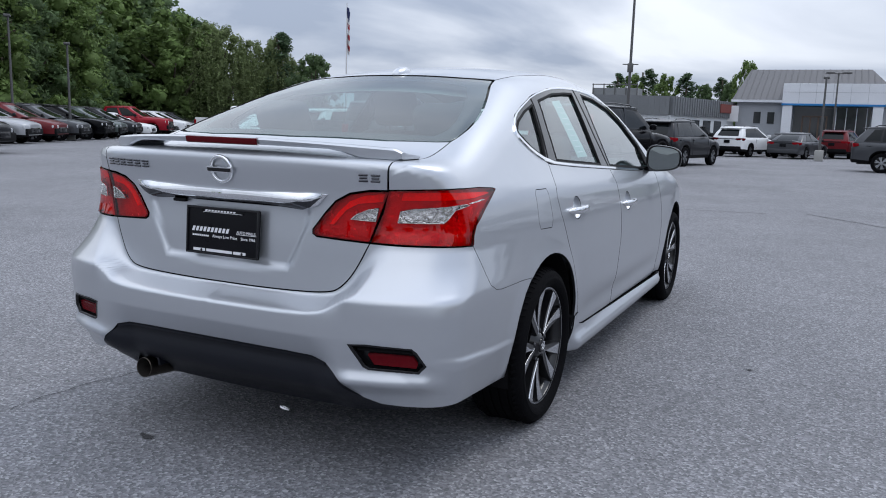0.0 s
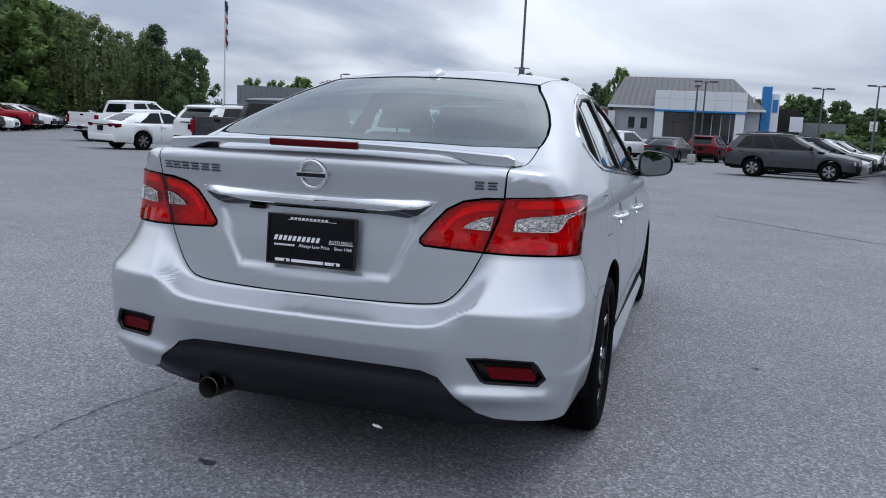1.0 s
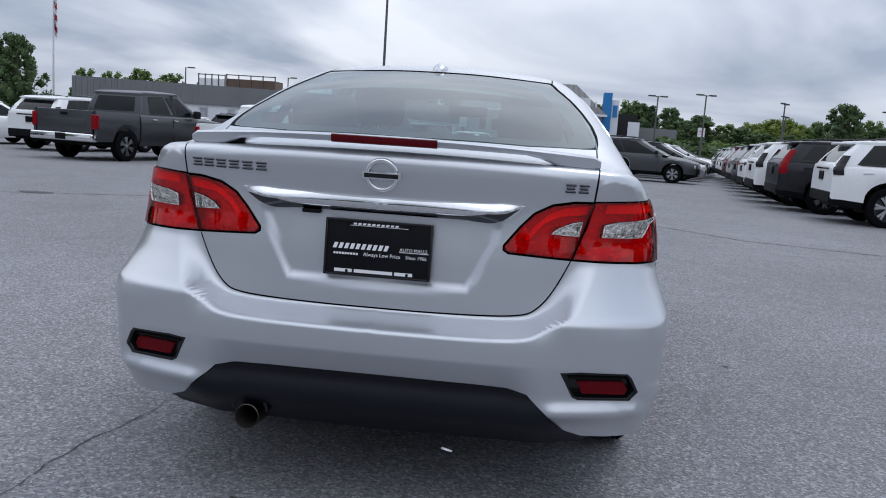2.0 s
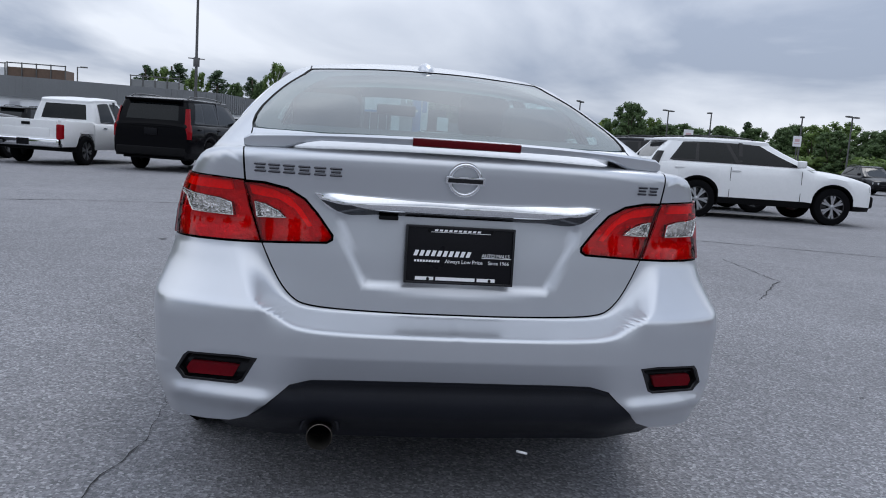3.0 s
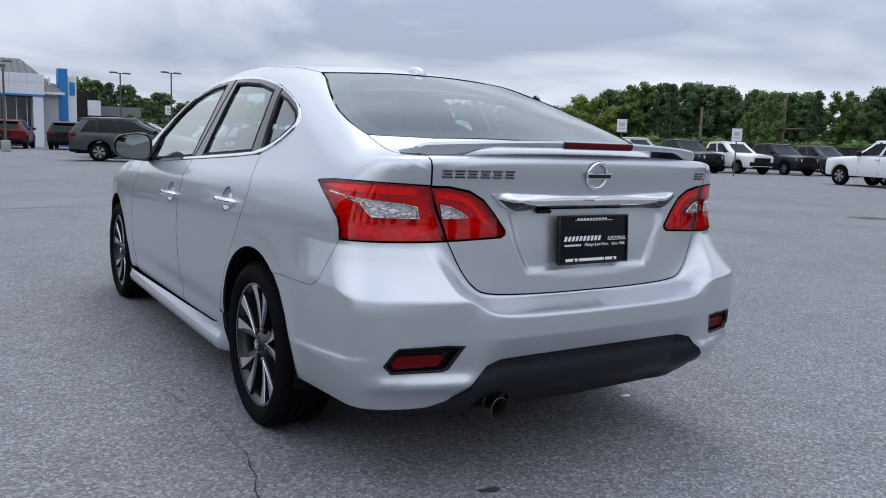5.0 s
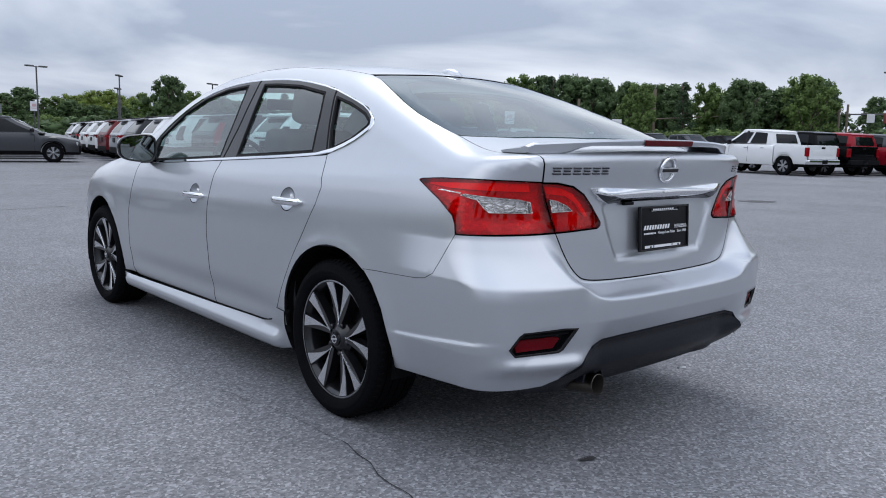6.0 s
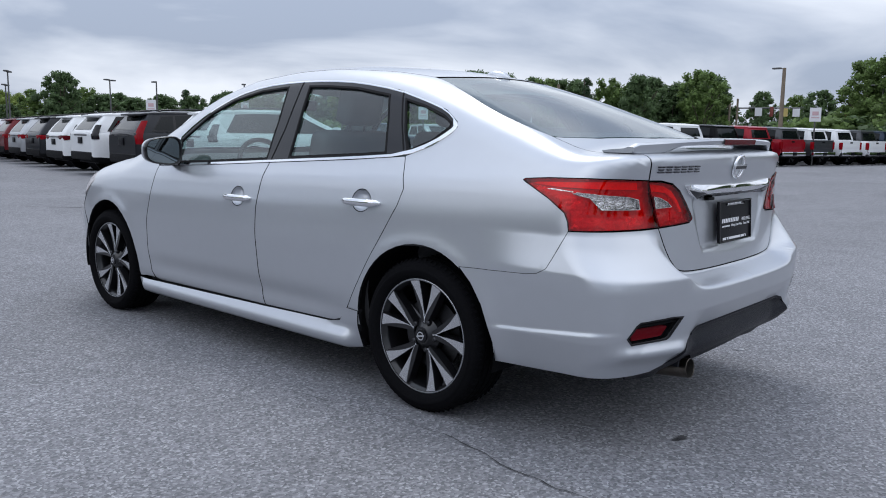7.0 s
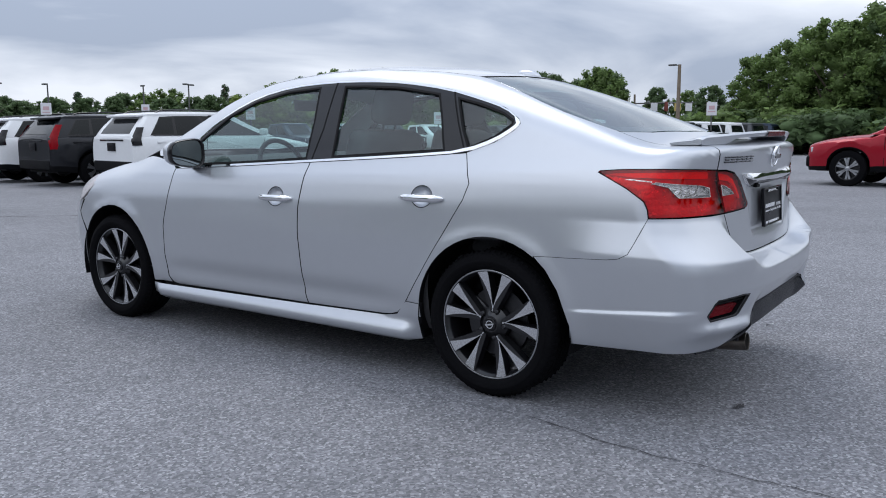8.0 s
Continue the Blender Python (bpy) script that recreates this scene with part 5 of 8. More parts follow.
# sheet of paper fixed inside the far rear door glass
M_STICKER = mat("pale_window_sheet", (0.50, 0.62, 0.60), 0.6, 0.0, 0.12, 30.0)
panel("window_sheet", S_R, side3([(0.80, 1.335), (0.66, 1.325), (0.665, 1.06), (0.84, 1.06)]), M_STICKER, sedan, step=0.03, lift=-0.016, rim=0.002, label="pale printed sheet inside the rear door glass")
for k in range(9):
    z = 1.30 - 0.026 * k
    panel("sheet_print", S_R, side3([(0.775 + 0.002 * k, z), (0.69, z), (0.69, z - 0.010), (0.775 + 0.002 * k, z - 0.010)]), M_WHITE, sedan, step=0.03, lift=-0.0135, rim=0.001)

# ---- ground ----
def asphalt():
    m = mat("worn_asphalt", (0.212, 0.214, 0.229), 0.85, 0.0, 0.10, 0.25, spec=0.35)
    n, l = m.node_tree.nodes, m.node_tree.links
    b = n["Principled BSDF"]
    co = n.new("ShaderNodeTexCoord")
    base = b.inputs["Base Color"].links[0].from_socket
    # aggregate: pale and dark grains in a grey binder
    vo = n.new("ShaderNodeTexVoronoi"); vo.inputs["Scale"].default_value = 105.0
    l.new(co.outputs["Object"], vo.inputs["Vector"])
    sep = n.new("ShaderNodeSeparateColor"); l.new(vo.outputs["Color"], sep.inputs[0])
    r1 = n.new("ShaderNodeValToRGB")
    els = r1.color_ramp.elements
    els[0].position, els[0].color = 0.0, (0.52, 0.52, 0.53, 1)
    els[1].position, els[1].color = 1.0, (1.68, 1.67, 1.65, 1)
    e = els.new(0.55); e.color = (0.90, 0.90, 0.91, 1)
    e = els.new(0.85); e.color = (1.15, 1.15, 1.15, 1)
    l.new(sep.outputs[0], r1.inputs["Fac"])
    mx = n.new("ShaderNodeMix"); mx.data_type, mx.blend_type = "RGBA", "MULTIPLY"; mx.inputs[0].default_value = 1.0
    l.new(base, mx.inputs[6]); l.new(r1.outputs["Color"], mx.inputs[7])
    # broad stains and wear
    st = n.new("ShaderNodeTexNoise"); st.inputs["Scale"].default_value, st.inputs["Detail"].default_value, st.inputs["Roughness"].default_value = 0.35, 7.0, 0.62
    l.new(co.outputs["Object"], st.inputs["Vector"])
    r2 = n.new("ShaderNodeMapRange")
    r2.inputs["From Min"].default_value, r2.inputs["From Max"].default_value, r2.inputs["To Min"].default_value, r2.inputs["To Max"].default_value = 0.3, 0.7, 0.86, 1.12
    l.new(st.outputs["Fac"], r2.inputs["Value"])
    sc = n.new("ShaderNodeVectorMath"); sc.operation = "SCALE"
    l.new(mx.outputs[2], sc.inputs[0]); l.new(r2.outputs[0], sc.inputs["Scale"])
    l.new(sc.outputs[0], b.inputs["Base Color"])
    bp = n.new("ShaderNodeBump"); bp.inputs["Strength"].default_value, bp.inputs["Distance"].default_value = 0.55, 0.004
    l.new(vo.outputs["Distance"], bp.inputs["Height"]); l.new(bp.outputs["Normal"], b.inputs["Normal"])
    return m


M_ASPHALT = asphalt()
M_CRACK = mat("open_crack", (0.030, 0.030, 0.032), 0.95, 0.0, 0.3, 30.0)
M_OIL = mat("old_oil_stain", (0.040, 0.040, 0.044), 0.7, 0.0, 0.3, 25.0)
def fall(x, y):
    """The lot is crowned where the sedan stands, and drains outward."""
    return -0.006 * max(0.0, math.hypot(x, y) - 4.0)


bm = bmesh.new()
rings = []
for r in [0.01, 2.0, 3.0, 4.0, 5.0, 7.0, 10.0, 15.0, 20.0, 30.0, 45.0, 60.0, 90.0, 140.0, 250.0, 450.0, 800.0]:
    rings.append([bm.verts.new((r * math.cos(a), r * math.sin(a), fall(r, 0))) for a in np.linspace(0, 2 * math.pi, 97)[:-1]])
bm.faces.new(rings[0])
for p, q in zip(rings, rings[1:]):
    for i in range(96):
        bm.faces.new((p[i], p[(i + 1) % 96], q[(i + 1) % 96], q[i]))
ground = tagged(link_mesh("ground", bm, M_ASPHALT), "grey weathered asphalt of a large open car park", "asphalt", kind="structure")


def crack(points, width, seed):
    """A thin wandering crack along points of the ground."""
    rnd = random.Random(seed)
    pts = []
    for (x0, y0), (x1, y1) in zip(points, points[1:]):
        k = max(2, int(math.hypot(x1 - x0, y1 - y0) / 0.035))
        pts += [(x0 + (x1 - x0) * i / k, y0 + (y1 - y0) * i / k) for i in range(k)]
    pts.append(points[-1])
    bm = bmesh.new()
    prev = None
    wob = 0.0
    for i, (x, y) in enumerate(pts):
        j = min(i + 1, len(pts) - 1)
        h = max(j - 1, 0)
        dx, dy = pts[j][0] - pts[h][0], pts[j][1] - pts[h][1]
        d = math.hypot(dx, dy) or 1
        nx, ny = -dy / d, dx / d
        wob = 0.8 * wob + rnd.gauss(0, 0.006)
        w = width * rnd.uniform(0.25, 1.0)
        a = bm.verts.new((x + nx * (wob + w), y + ny * (wob + w), fall(x, y) + 0.004))
        b = bm.verts.new((x + nx * (wob - w), y + ny * (wob - w), fall(x, y) + 0.004))
        if prev:
            bm.faces.new((prev[0], a, b, prev[1]))
        prev = (a, b)
    return part("crack", bm, M_CRACK, ground, smooth=None)


crack([(-0.98, -0.25), (-1.01, -0.41), (-1.05, -0.66), (-1.06, -0.91), (-1.07, -1.10), (-1.06, -1.36), (-1.10, -1.8)], 0.0032, 3)
crack([(-0.98, -0.25), (-0.99, 0.1), (-1.08, 0.6), (-1.30, 1.1), (-1.62, 1.6), (-1.9, 2.2)], 0.0014, 4)
crack([(9.0, 6.0), (6.0, 7.2), (3.4, 8.1), (1.5, 10.4)], 0.02, 5)
crack([(-7.0, 7.0), (-4.2, 8.6), (-2.0, 9.3), (1.0, 10.0)], 0.02, 6)
crack([(3.2, 3.0), (4.0, 4.1), (4.2, 5.6)], 0.008, 7)


def stain(x, y, r, seed):
    rnd = random.Random(seed)
    bm = bmesh.new()
    vs = [bm.verts.new((x + r * rnd.uniform(0.5, 1.15) * math.cos(a), y + r * 0.8 * rnd.uniform(0.5, 1.15) * math.sin(a), fall(x, y) + 0.0045)) for a in np.linspace(0, 2 * math.pi, 22)[:-1]]
    bm.faces.new(vs)
    part("oil_stain", bm, M_OIL, ground, smooth=None)


stain(-0.375, -0.935, 0.030, 1)
stain(-0.41, -0.925, 0.016, 2)
stain(-2.0, 5.0, 0.05, 3)
stain(13.0, 5.5, 0.45, 4)
stain(-6.5, 7.4, 0.25, 5)
stain(1.55, 1.2, 0.018, 6)
stain(2.3, 0.4, 0.014, 7)

# ---- parked vehicles ----
PAINTS = {"white": paint("white_paint", (0.78, 0.79, 0.80)), "black": paint("black_paint", (0.002, 0.002, 0.003), 0.0, 0.2, 0.14, 0.04), "grey": paint("grey_paint", (0.070, 0.073, 0.080), 0.5), "charcoal": paint("charcoal_paint", (0.020, 0.021, 0.025), 0.4),
          "silver": paint("light_silver_paint", (0.42, 0.43, 0.45), 0.6), "red": paint("red_paint", (0.30, 0.008, 0.020), 0.2), "maroon": paint("maroon_paint", (0.13, 0.012, 0.016), 0.2), "blue": paint("slate_blue_paint", (0.026, 0.040, 0.066), 0.4),
          "green": paint("grey_green_paint", (0.075, 0.095, 0.090), 0.4)}
M_CARGLASS = mat("parked_car_glass", (0.006, 0.008, 0.009), 0.05, 0.0, 0.1, 2.0, spec=0.26, rvary=0.02)
M_LAMPRED = lens("parked_car_tail_lens", (0.24, 0.005, 0.010))
M_LAMPCLEAR = lens("parked_car_headlamp", (0.55, 0.56, 0.58), 0.12)
M_ALLOY = mat("grey_alloy", (0.45, 0.46, 0.48), 0.32, 1.0, 0.1, 10.0)

# length, width, height, wheelbase, wheel radius, sill, front overhang; belt and bonnet heights; cabin from..to at belt, at roof (from the rear axle forward)
KINDS = {
    "suv": dict(L=4.62, W=1.86, H=1.69, wb=2.66, R=0.355, sill=0.30, fo=0.93, belt=1.07, hood=1.03, nose=0.82, deck=1.07, cab=(-1.00, 2.42), roof=(-0.62, 1.36), clad=0.20, roofw=0.70),
    "big_suv": dict(L=4.80, W=1.98, H=1.69, wb=2.86, R=0.390, sill=0.33, fo=0.92, belt=1.14, hood=1.12, nose=0.92, deck=1.14, cab=(-0.98, 2.50), roof=(-0.62, 1.50), clad=0.18, roofw=0.76),
    "long_suv": dict(L=5.40, W=2.04, H=1.93, wb=3.07, R=0.400, sill=0.34, fo=0.98, belt=1.23, hood=1.20, nose=1.03, deck=1.23, cab=(-1.32, 2.55), roof=(-1.12, 1.66), clad=0.14, roofw=0.80),
    "sedan_car": dict(L=4.72, W=1.80, H=1.45, wb=2.70, R=0.325, sill=0.24, fo=0.92, belt=0.94, hood=0.88, nose=0.70, deck=1.00, cab=(-0.72, 2.30), roof=(0.10, 1.35), clad=0.0, roofw=0.66),
    "pickup": dict(L=5.88, W=2.05, H=1.92, wb=3.75, R=0.405, sill=0.42, fo=0.97, belt=1.24, hood=1.24, nose=1.13, deck=1.24, cab=(0.62, 3.18), roof=(0.78, 2.32), clad=0.0, roofw=0.78),
    "small_pickup": dict(L=5.35, W=1.90, H=1.80, wb=3.22, R=0.385, sill=0.40, fo=0.90, belt=1.10, hood=1.10, nose=0.98, deck=1.10, cab=(0.48, 2.72), roof=(0.62, 1.95), clad=0.0, roofw=0.76),
}


def vehicle_wheel(R, yc, s, half, parent):
    m = Matrix.Translation((s * (half - 0.015), yc, R)) @ (Matrix() if s > 0 else pose(0, 0, 0, 0, 0, 180)) @ pose(0, 0, 0, random.uniform(0, 60), 0, 0)
    k = R / 0.355
    tyre = part("wheel", lathe([(0.225 * k, -0.20), (0.27 * k, -0.215), (0.335 * k, -0.20), (R, -0.17), (R, -0.03), (0.338 * k, 0.0), (0.27 * k, 0.014), (0.24 * k, 0.008), (0.228 * k, -0.012)], 36, m), M_TYRE, parent, "black tyre on a grey alloy wheel", smooth=45)
    part("rim", lathe([(0.215 * k, -0.004), (0.230 * k, -0.002), (0.232 * k, -0.014), (0.216 * k, -0.02), (0.205 * k, -0.05), (0.20 * k, -0.10), (0.0001, -0.09)], 36, m), M_RIMDARK, tyre, smooth=40)
    bm = bmesh.new()
    for i in range(6):
        a = radians(60 * i)
        for d in (-0.16, 0.16):
            p0, p1 = 0.03 * k, 0.216 * k
            rows = []
            for t in (0.0, 0.5, 1.0):
                r = p0 + (p1 - p0) * t
                b = a + d * (0.4 + 0.6 * t)
                h = (0.013 + 0.009 * t) * k
                c, sn = math.cos(b), math.sin(b)
                rows.append([bm.verts.new(m @ Vector((x, r * c - w * sn, r * sn + w * c))) for x, w in ((-0.045, -h), (-0.008, -h), (-0.008, h), (-0.045, h))])
            for p, w in zip(rows, rows[1:]):
                for j in range(3):
                    bm.faces.new((p[j], p[j + 1], w[j + 1], w[j]))
    lathe([(0.0001, -0.002), (0.03 * k, -0.004), (0.05 * k, -0.012), (0.052 * k, -0.04)], 16, m, bm=bm)
    part("rim_spokes", bm, M_ALLOY, tyre, smooth=30)
    return tyre


def hull(rows_at, ys, caps=True):
    """Skin through half sections, mirrored. rows_at(y): list of (x, z), from the sill to the middle."""
    V, F_ = [], []
    secs = []
    for y in ys:
        half = rows_at(y)
        full = [(-x, z) for x, z in half] + [(x, z) for x, z in half[-2::-1]]
        secs.append(len(V))
        V += [(x, y, z) for x, z in full]
    n = len(full)
    for a, b in zip(secs, secs[1:]):
        for i in range(n - 1):
            F_.append((a + i, a + i + 1, b + i + 1, b + i))
    if caps:
        for a, flip in ((secs[0], False), (secs[-1], True)):
            for i in range(n // 2):
                f = (a + i, a + n - 1 - i, a + n - 2 - i, a + i + 1)
                if len(set(f)) >= 3:
                    f = tuple(dict.fromkeys(f))
                    F_.append(f if flip else f[::-1])
    return V, F_, n


def build_vehicle(kind, colour, label, category, face="away"):
    """A parked vehicle in its own place: y ahead, rear axle at 0."""
    p = KINDS[kind]
    P_ = PAINTS[colour]
    v = thing(kind if "_car" not in kind else "parked_sedan", label, category)
    if kind in ("suv", "big_suv", "long_suv"):
        v.name = "parked_suv"
    elif "pickup" in kind:
        v.name = "pickup_truck"
    L, W, H, wb, R = p["L"], p["W"] / 2, p["H"], p["wb"], p["R"]
    y1 = wb + p["fo"]
    y0 = y1 - L
    pick = "pickup" in kind
    ra = R + 0.055

    def bottom(y):
        z = p["sill"]
        if y < -ra - 0.15:
            z = z + 0.04
        for c in (0.0, wb):
            if abs(y - c) < ra:
                z = max(z, R + math.sqrt(ra * ra - (y - c) ** 2) * 0.98)
        return z
    ends = lambda y: float(np.interp(y, [y0, y0 + 0.05, y0 + 0.18, y0 + 0.5, y1 - 0.75, y1 - 0.3, y1 - 0.09, y1], [0.90, 0.955, 0.985, 1.0, 1.0, 0.965, 0.87, 0.72]))
    c0, c1 = p["cab"]

    def crest(y):
        """Shoulder and middle heights of the lower body."""
        if y > c1 - 0.25:
            t = (y - c1 + 0.25) / (y1 - c1 + 0.25)
            z = p["hood"] + (p["nose"] - p["hood"]) * t ** 2.2
            return z - 0.05, z
        if y < c0 + 0.1 and not pick:
            return p["belt"] - 0.01, p["deck"]
        return p["belt"], p["belt"]

    def rows_at(y):
        w = W * ends(y)
        zb = bottom(y)
        zs, zm = crest(y)
        if y > y1 - 0.02 or y < y0 + 0.01:
            zb, zs, zm = zb + 0.06, zs - 0.07, zm - 0.05
        d = zs - zb
        return [(w * 0.93, zb), (w * 0.985, zb + 0.16 * d), (w * 1.0, zb + 0.45 * d), (w * 0.992, zb + 0.72 * d), (w * 0.965, zs - 0.05), (w * 0.93, zs - 0.008), (w * 0.86, zs + 0.012), (w * 0.5, zm + 0.008), (0.0, zm + 0.02)]
    ys = [y0, y0 + 0.02, y0 + 0.06, y0 + 0.18]
    for c in (0.0, wb):
        ys += [c + ra * math.cos(a) for a in np.linspace(math.pi, 0, 15)]
        ys += [c - ra - 0.006, c + ra + 0.006]
    ys += list(np.arange(ra + 0.15, wb - ra - 0.1, 0.3)) + [c0, c1, c1 - 0.25, y1 - 0.5, y1 - 0.3, y1 - 0.16, y1 - 0.08, y1 - 0.02, y1]
    ys = sorted({round(y, 4) for y in ys if y0 <= y <= y1})
    bed_front = c0 - 0.10
    if pick:
        body_ys = [y for y in ys if y > bed_front] 
        body_ys = [bed_front] + body_ys
    else:
        body_ys = ys
    V, F_, n = hull(rows_at, body_ys)
    clad_rows = {0, n - 2}
    k = len(body_ys) - 1
    body_f, clad_f = [], []
    for i, f in enumerate(F_):
        (clad_f if p["clad"] and i < k * (n - 1) and i % (n - 1) in clad_rows else body_f).append(f)
    raw_mesh("body", V, body_f, P_, v, smooth=40)
    if clad_f:
        raw_mesh("wheel_arch_cladding", V, clad_f, M_BLACK, v, "black lower body cladding", smooth=40)
    part("underbody", box(W * 1.6, L * 0.92, 0.06, Matrix.Translation((0, (y0 + y1) / 2, p["sill"] + 0.02)), 0.02), M_BLACK, v)
    for c in (0.0, wb):
        part("arch_liner", lathe([(ra + 0.004, -W * 0.95), (ra + 0.004, W * 0.95)], 20, Matrix.Translation((0, c, R)) @ pose(0, 0, 0, -5, 0, 0), arc=190), M_BLACK, v, smooth=60)
    # cabin: dark glass with a painted roof and pillars
    r0, r1 = p["roof"]
    zb, zr = p["belt"] - 0.01, H
    wb_, wr = W * 0.925, W * p["roofw"]

    def cabin_rows(t):
        """Ring at height t of 0..1 of the cabin: y from, y to, half width."""
        e = t ** 1.12
        return c0 + (r0 - c0) * e, c1 + (r1 - c1) * t ** 0.92, wb_ + (wr - wb_) * t ** 1.25, zb + (zr - 0.055 - zb) * t

    def ring(t, grow=0.0):
        a, b, w, z = cabin_rows(t)
        a, b, w = a - grow, b + grow, w + grow
        rr = 0.10
        pts = []
        for cx, cy, q in ((w - rr, b - rr, 0), (-w + rr, b - rr, 90), (-w + rr, a + rr, 180), (w - rr, a + rr, 270)):
            for d in (0, 30, 60, 90):
                g = radians(q + d)
                pts.append((cx + rr * math.cos(g), cy + rr * math.sin(g), z))
        ym, hl = (r0 + r1) / 2 + 0.15, (r1 - r0) / 2
        out = []
        for x, y, z_ in pts:
            d = (y - ym) / hl
            k = 1 - (0.13 if d > 0 else 0.10) * min(abs(d), 1.25) ** 2.3 * t
            out.append((x, y, zb + (z_ - zb) * k))
        return out
    V, F_ = [], []
    for t in np.linspace(0, 1, 7):
        V += ring(t)
    for i in range(6):
        for j in range(16):
            F_.append((i * 16 + j, i * 16 + (j + 1) % 16, (i + 1) * 16 + (j + 1) % 16, (i + 1) * 16 + j))
    raw_mesh("upper_body", V, F_, P_, v, smooth=40)

    def bent(y, z, t):
        d = (y - (r0 + r1) / 2 - 0.15) / ((r1 - r0) / 2)
        return zb + (z - zb) * (1 - (0.13 if d > 0 else 0.10) * min(abs(d), 1.25) ** 2.3 * t)

    def pane(nm, at, t0, t1, f0, f1, label="dark tinted glass", g0=None, g1=None, material=M_CARGLASS):
        """Glass laid on the cabin between two heights; its ends lean from f0..f1 below to g0..g1 above."""
        g0, g1 = f0 if g0 is None else g0, f1 if g1 is None else g1
        n = 7
        bm = bmesh.new()
        rows = []
        for i in range(5):
            e = i / 4
            t = t0 + (t1 - t0) * e
            lo, hi = f0 + (g0 - f0) * e, f1 + (g1 - f1) * e
            rows.append([bm.verts.new(at(lo + (hi - lo) * j / n, t)) for j in range(n + 1)])
        for q, r in zip(rows, rows[1:]):
            for j in range(n):
                bm.faces.new((q[j], q[j + 1], r[j + 1], r[j]))
        return part(nm, bm, material, v, label, smooth=40)

    def on_side(s, out=0.007):
        def at(f, t):
            a, b, w, z = cabin_rows(t)
            y = a + (b - a) * f
            return (s * (w + out), y, bent(y, z, t))
        return at

    def on_end(front):
        def at(f, t):
            a, b, w, z = cabin_rows(t)
            y = b + 0.008 if front else a - 0.008
            return ((w - 0.035) * f, y - (0.05 if front else -0.03) * abs(f) ** 6, bent(y, z, t))
        return at
    pane("windscreen", on_end(True), 0.04, 0.93, -0.95, 0.95, g0=-0.93, g1=0.93)
    pane("rear_glass", on_end(False), 0.14 if kind != "sedan_car" else 0.06, 0.86, -0.90, 0.90, g0=-0.84, g1=0.84)
    for s in (-1, 1):
        if pick:
            pane("rear_window", on_side(s), 0.10, 0.84, 0.12, 0.47, g0=0.13, g1=0.49)
            pane("front_window", on_side(s), 0.10, 0.84, 0.53, 0.92, g0=0.55, g1=0.86)
        elif kind == "sedan_car":
            pane("rear_window", on_side(s), 0.10, 0.84, 0.20, 0.50, g0=0.30, g1=0.53)
            pane("front_window", on_side(s), 0.10, 0.84, 0.535, 0.90, g0=0.565, g1=0.82)
        else:
            pane("window_surround", on_side(s, 0.004), 0.06, 0.88, 0.10, 0.92, g0=0.145, g1=0.85, label="", material=M_GLOSSBLACK)
            pane("quarter_window", on_side(s), 0.14, 0.82, 0.115, 0.26, g0=0.15, g1=0.27)
            pane("rear_window", on_side(s), 0.09, 0.84, 0.285, 0.515, g0=0.295, g1=0.53)
            pane("front_window", on_side(s), 0.09, 0.84, 0.545, 0.905, g0=0.565, g1=0.84)
        pane("belt_trim", on_side(s), 0.045, 0.085, 0.12, 0.91, material=M_GLOSSBLACK, label="")
    V, F_ = [], []
    for z, k2 in ((0.0, 1.0), (0.030, 0.992), (0.048, 0.95), (0.056, 0.80), (0.060, 0.4)):
        a, b, w, zz = cabin_rows(1.0)
        cy = (a + b) / 2
        V += [(x * k2, cy + (y - cy) * k2, zq + z + (zz - zq) * (1 - k2) * 0.8) for x, y, zq in ring(1.0, 0.012)]
    for i in range(4):
        for j in range(16):
            F_.append((i * 16 + j, i * 16 + (j + 1) % 16, (i + 1) * 16 + (j + 1) % 16, (i + 1) * 16 + j))
    F_.append(tuple(range(64, 80)))
    low = len(V)
    V += [(x, y, z - 0.05) for x, y, z in ring(1.0, 0.012)]
    for j in range(16):
        F_.append((low + j, low + (j + 1) % 16, (j + 1) % 16, j))
    raw_mesh("roof", V, F_, P_, v, smooth=40)

    for s in (-1, 1):
        # seams and handles of the doors
        part("door_pillar", box(0.03, 0.075, zr * 0.97 - zb - 0.10, Matrix.Translation((s * ((wb_ + wr) / 2 + 0.004), c0 + (c1 - c0) * 0.53, (zb + zr) / 2 - 0.02)) @ pose(0, 0, 0, 0, -s * math.degrees(math.atan2(wb_ - wr, zr - zb)), 0)), M_GLOSSBLACK, v, smooth=None)
    # door seams and handles
        for yy in (c0 + (c1 - c0) * 0.47, c1 - 0.35):
            part("door_seam", box(0.006, 0.010, p["belt"] - p["sill"] - 0.16, Matrix.Translation((s * (W * 0.993), yy, (p["belt"] + p["sill"]) / 2 + 0.02))), M_SEAL_GAP, v, smooth=None)
        for yy in (c0 + (c1 - c0) * 0.47 + 0.12, c0 + (c1 - c0) * 0.12 + 0.15):
            part("door_handle", box(0.035, 0.19, 0.035, Matrix.Translation((s * (W * 0.985), yy, p["belt"] - 0.12)), 0.012), M_CHROME if pick else P_, v)
        part("door_mirror", box(0.20, 0.12, 0.15 if not pick else 0.22, Matrix.Translation((s * (W + 0.08), c1 - 0.42, p["belt"] + 0.09)) @ pose(0, 0, 0, 0, 0, s * 12), 0.045, 3), P_ if colour in ("white", "red", "black") and not pick else M_GLOSSBLACK, v)
        for yc in (0.0, wb):
            vehicle_wheel(R, yc, s, W, v)
    # nose
    nz = p["nose"]
    big = pick or kind == "long_suv"
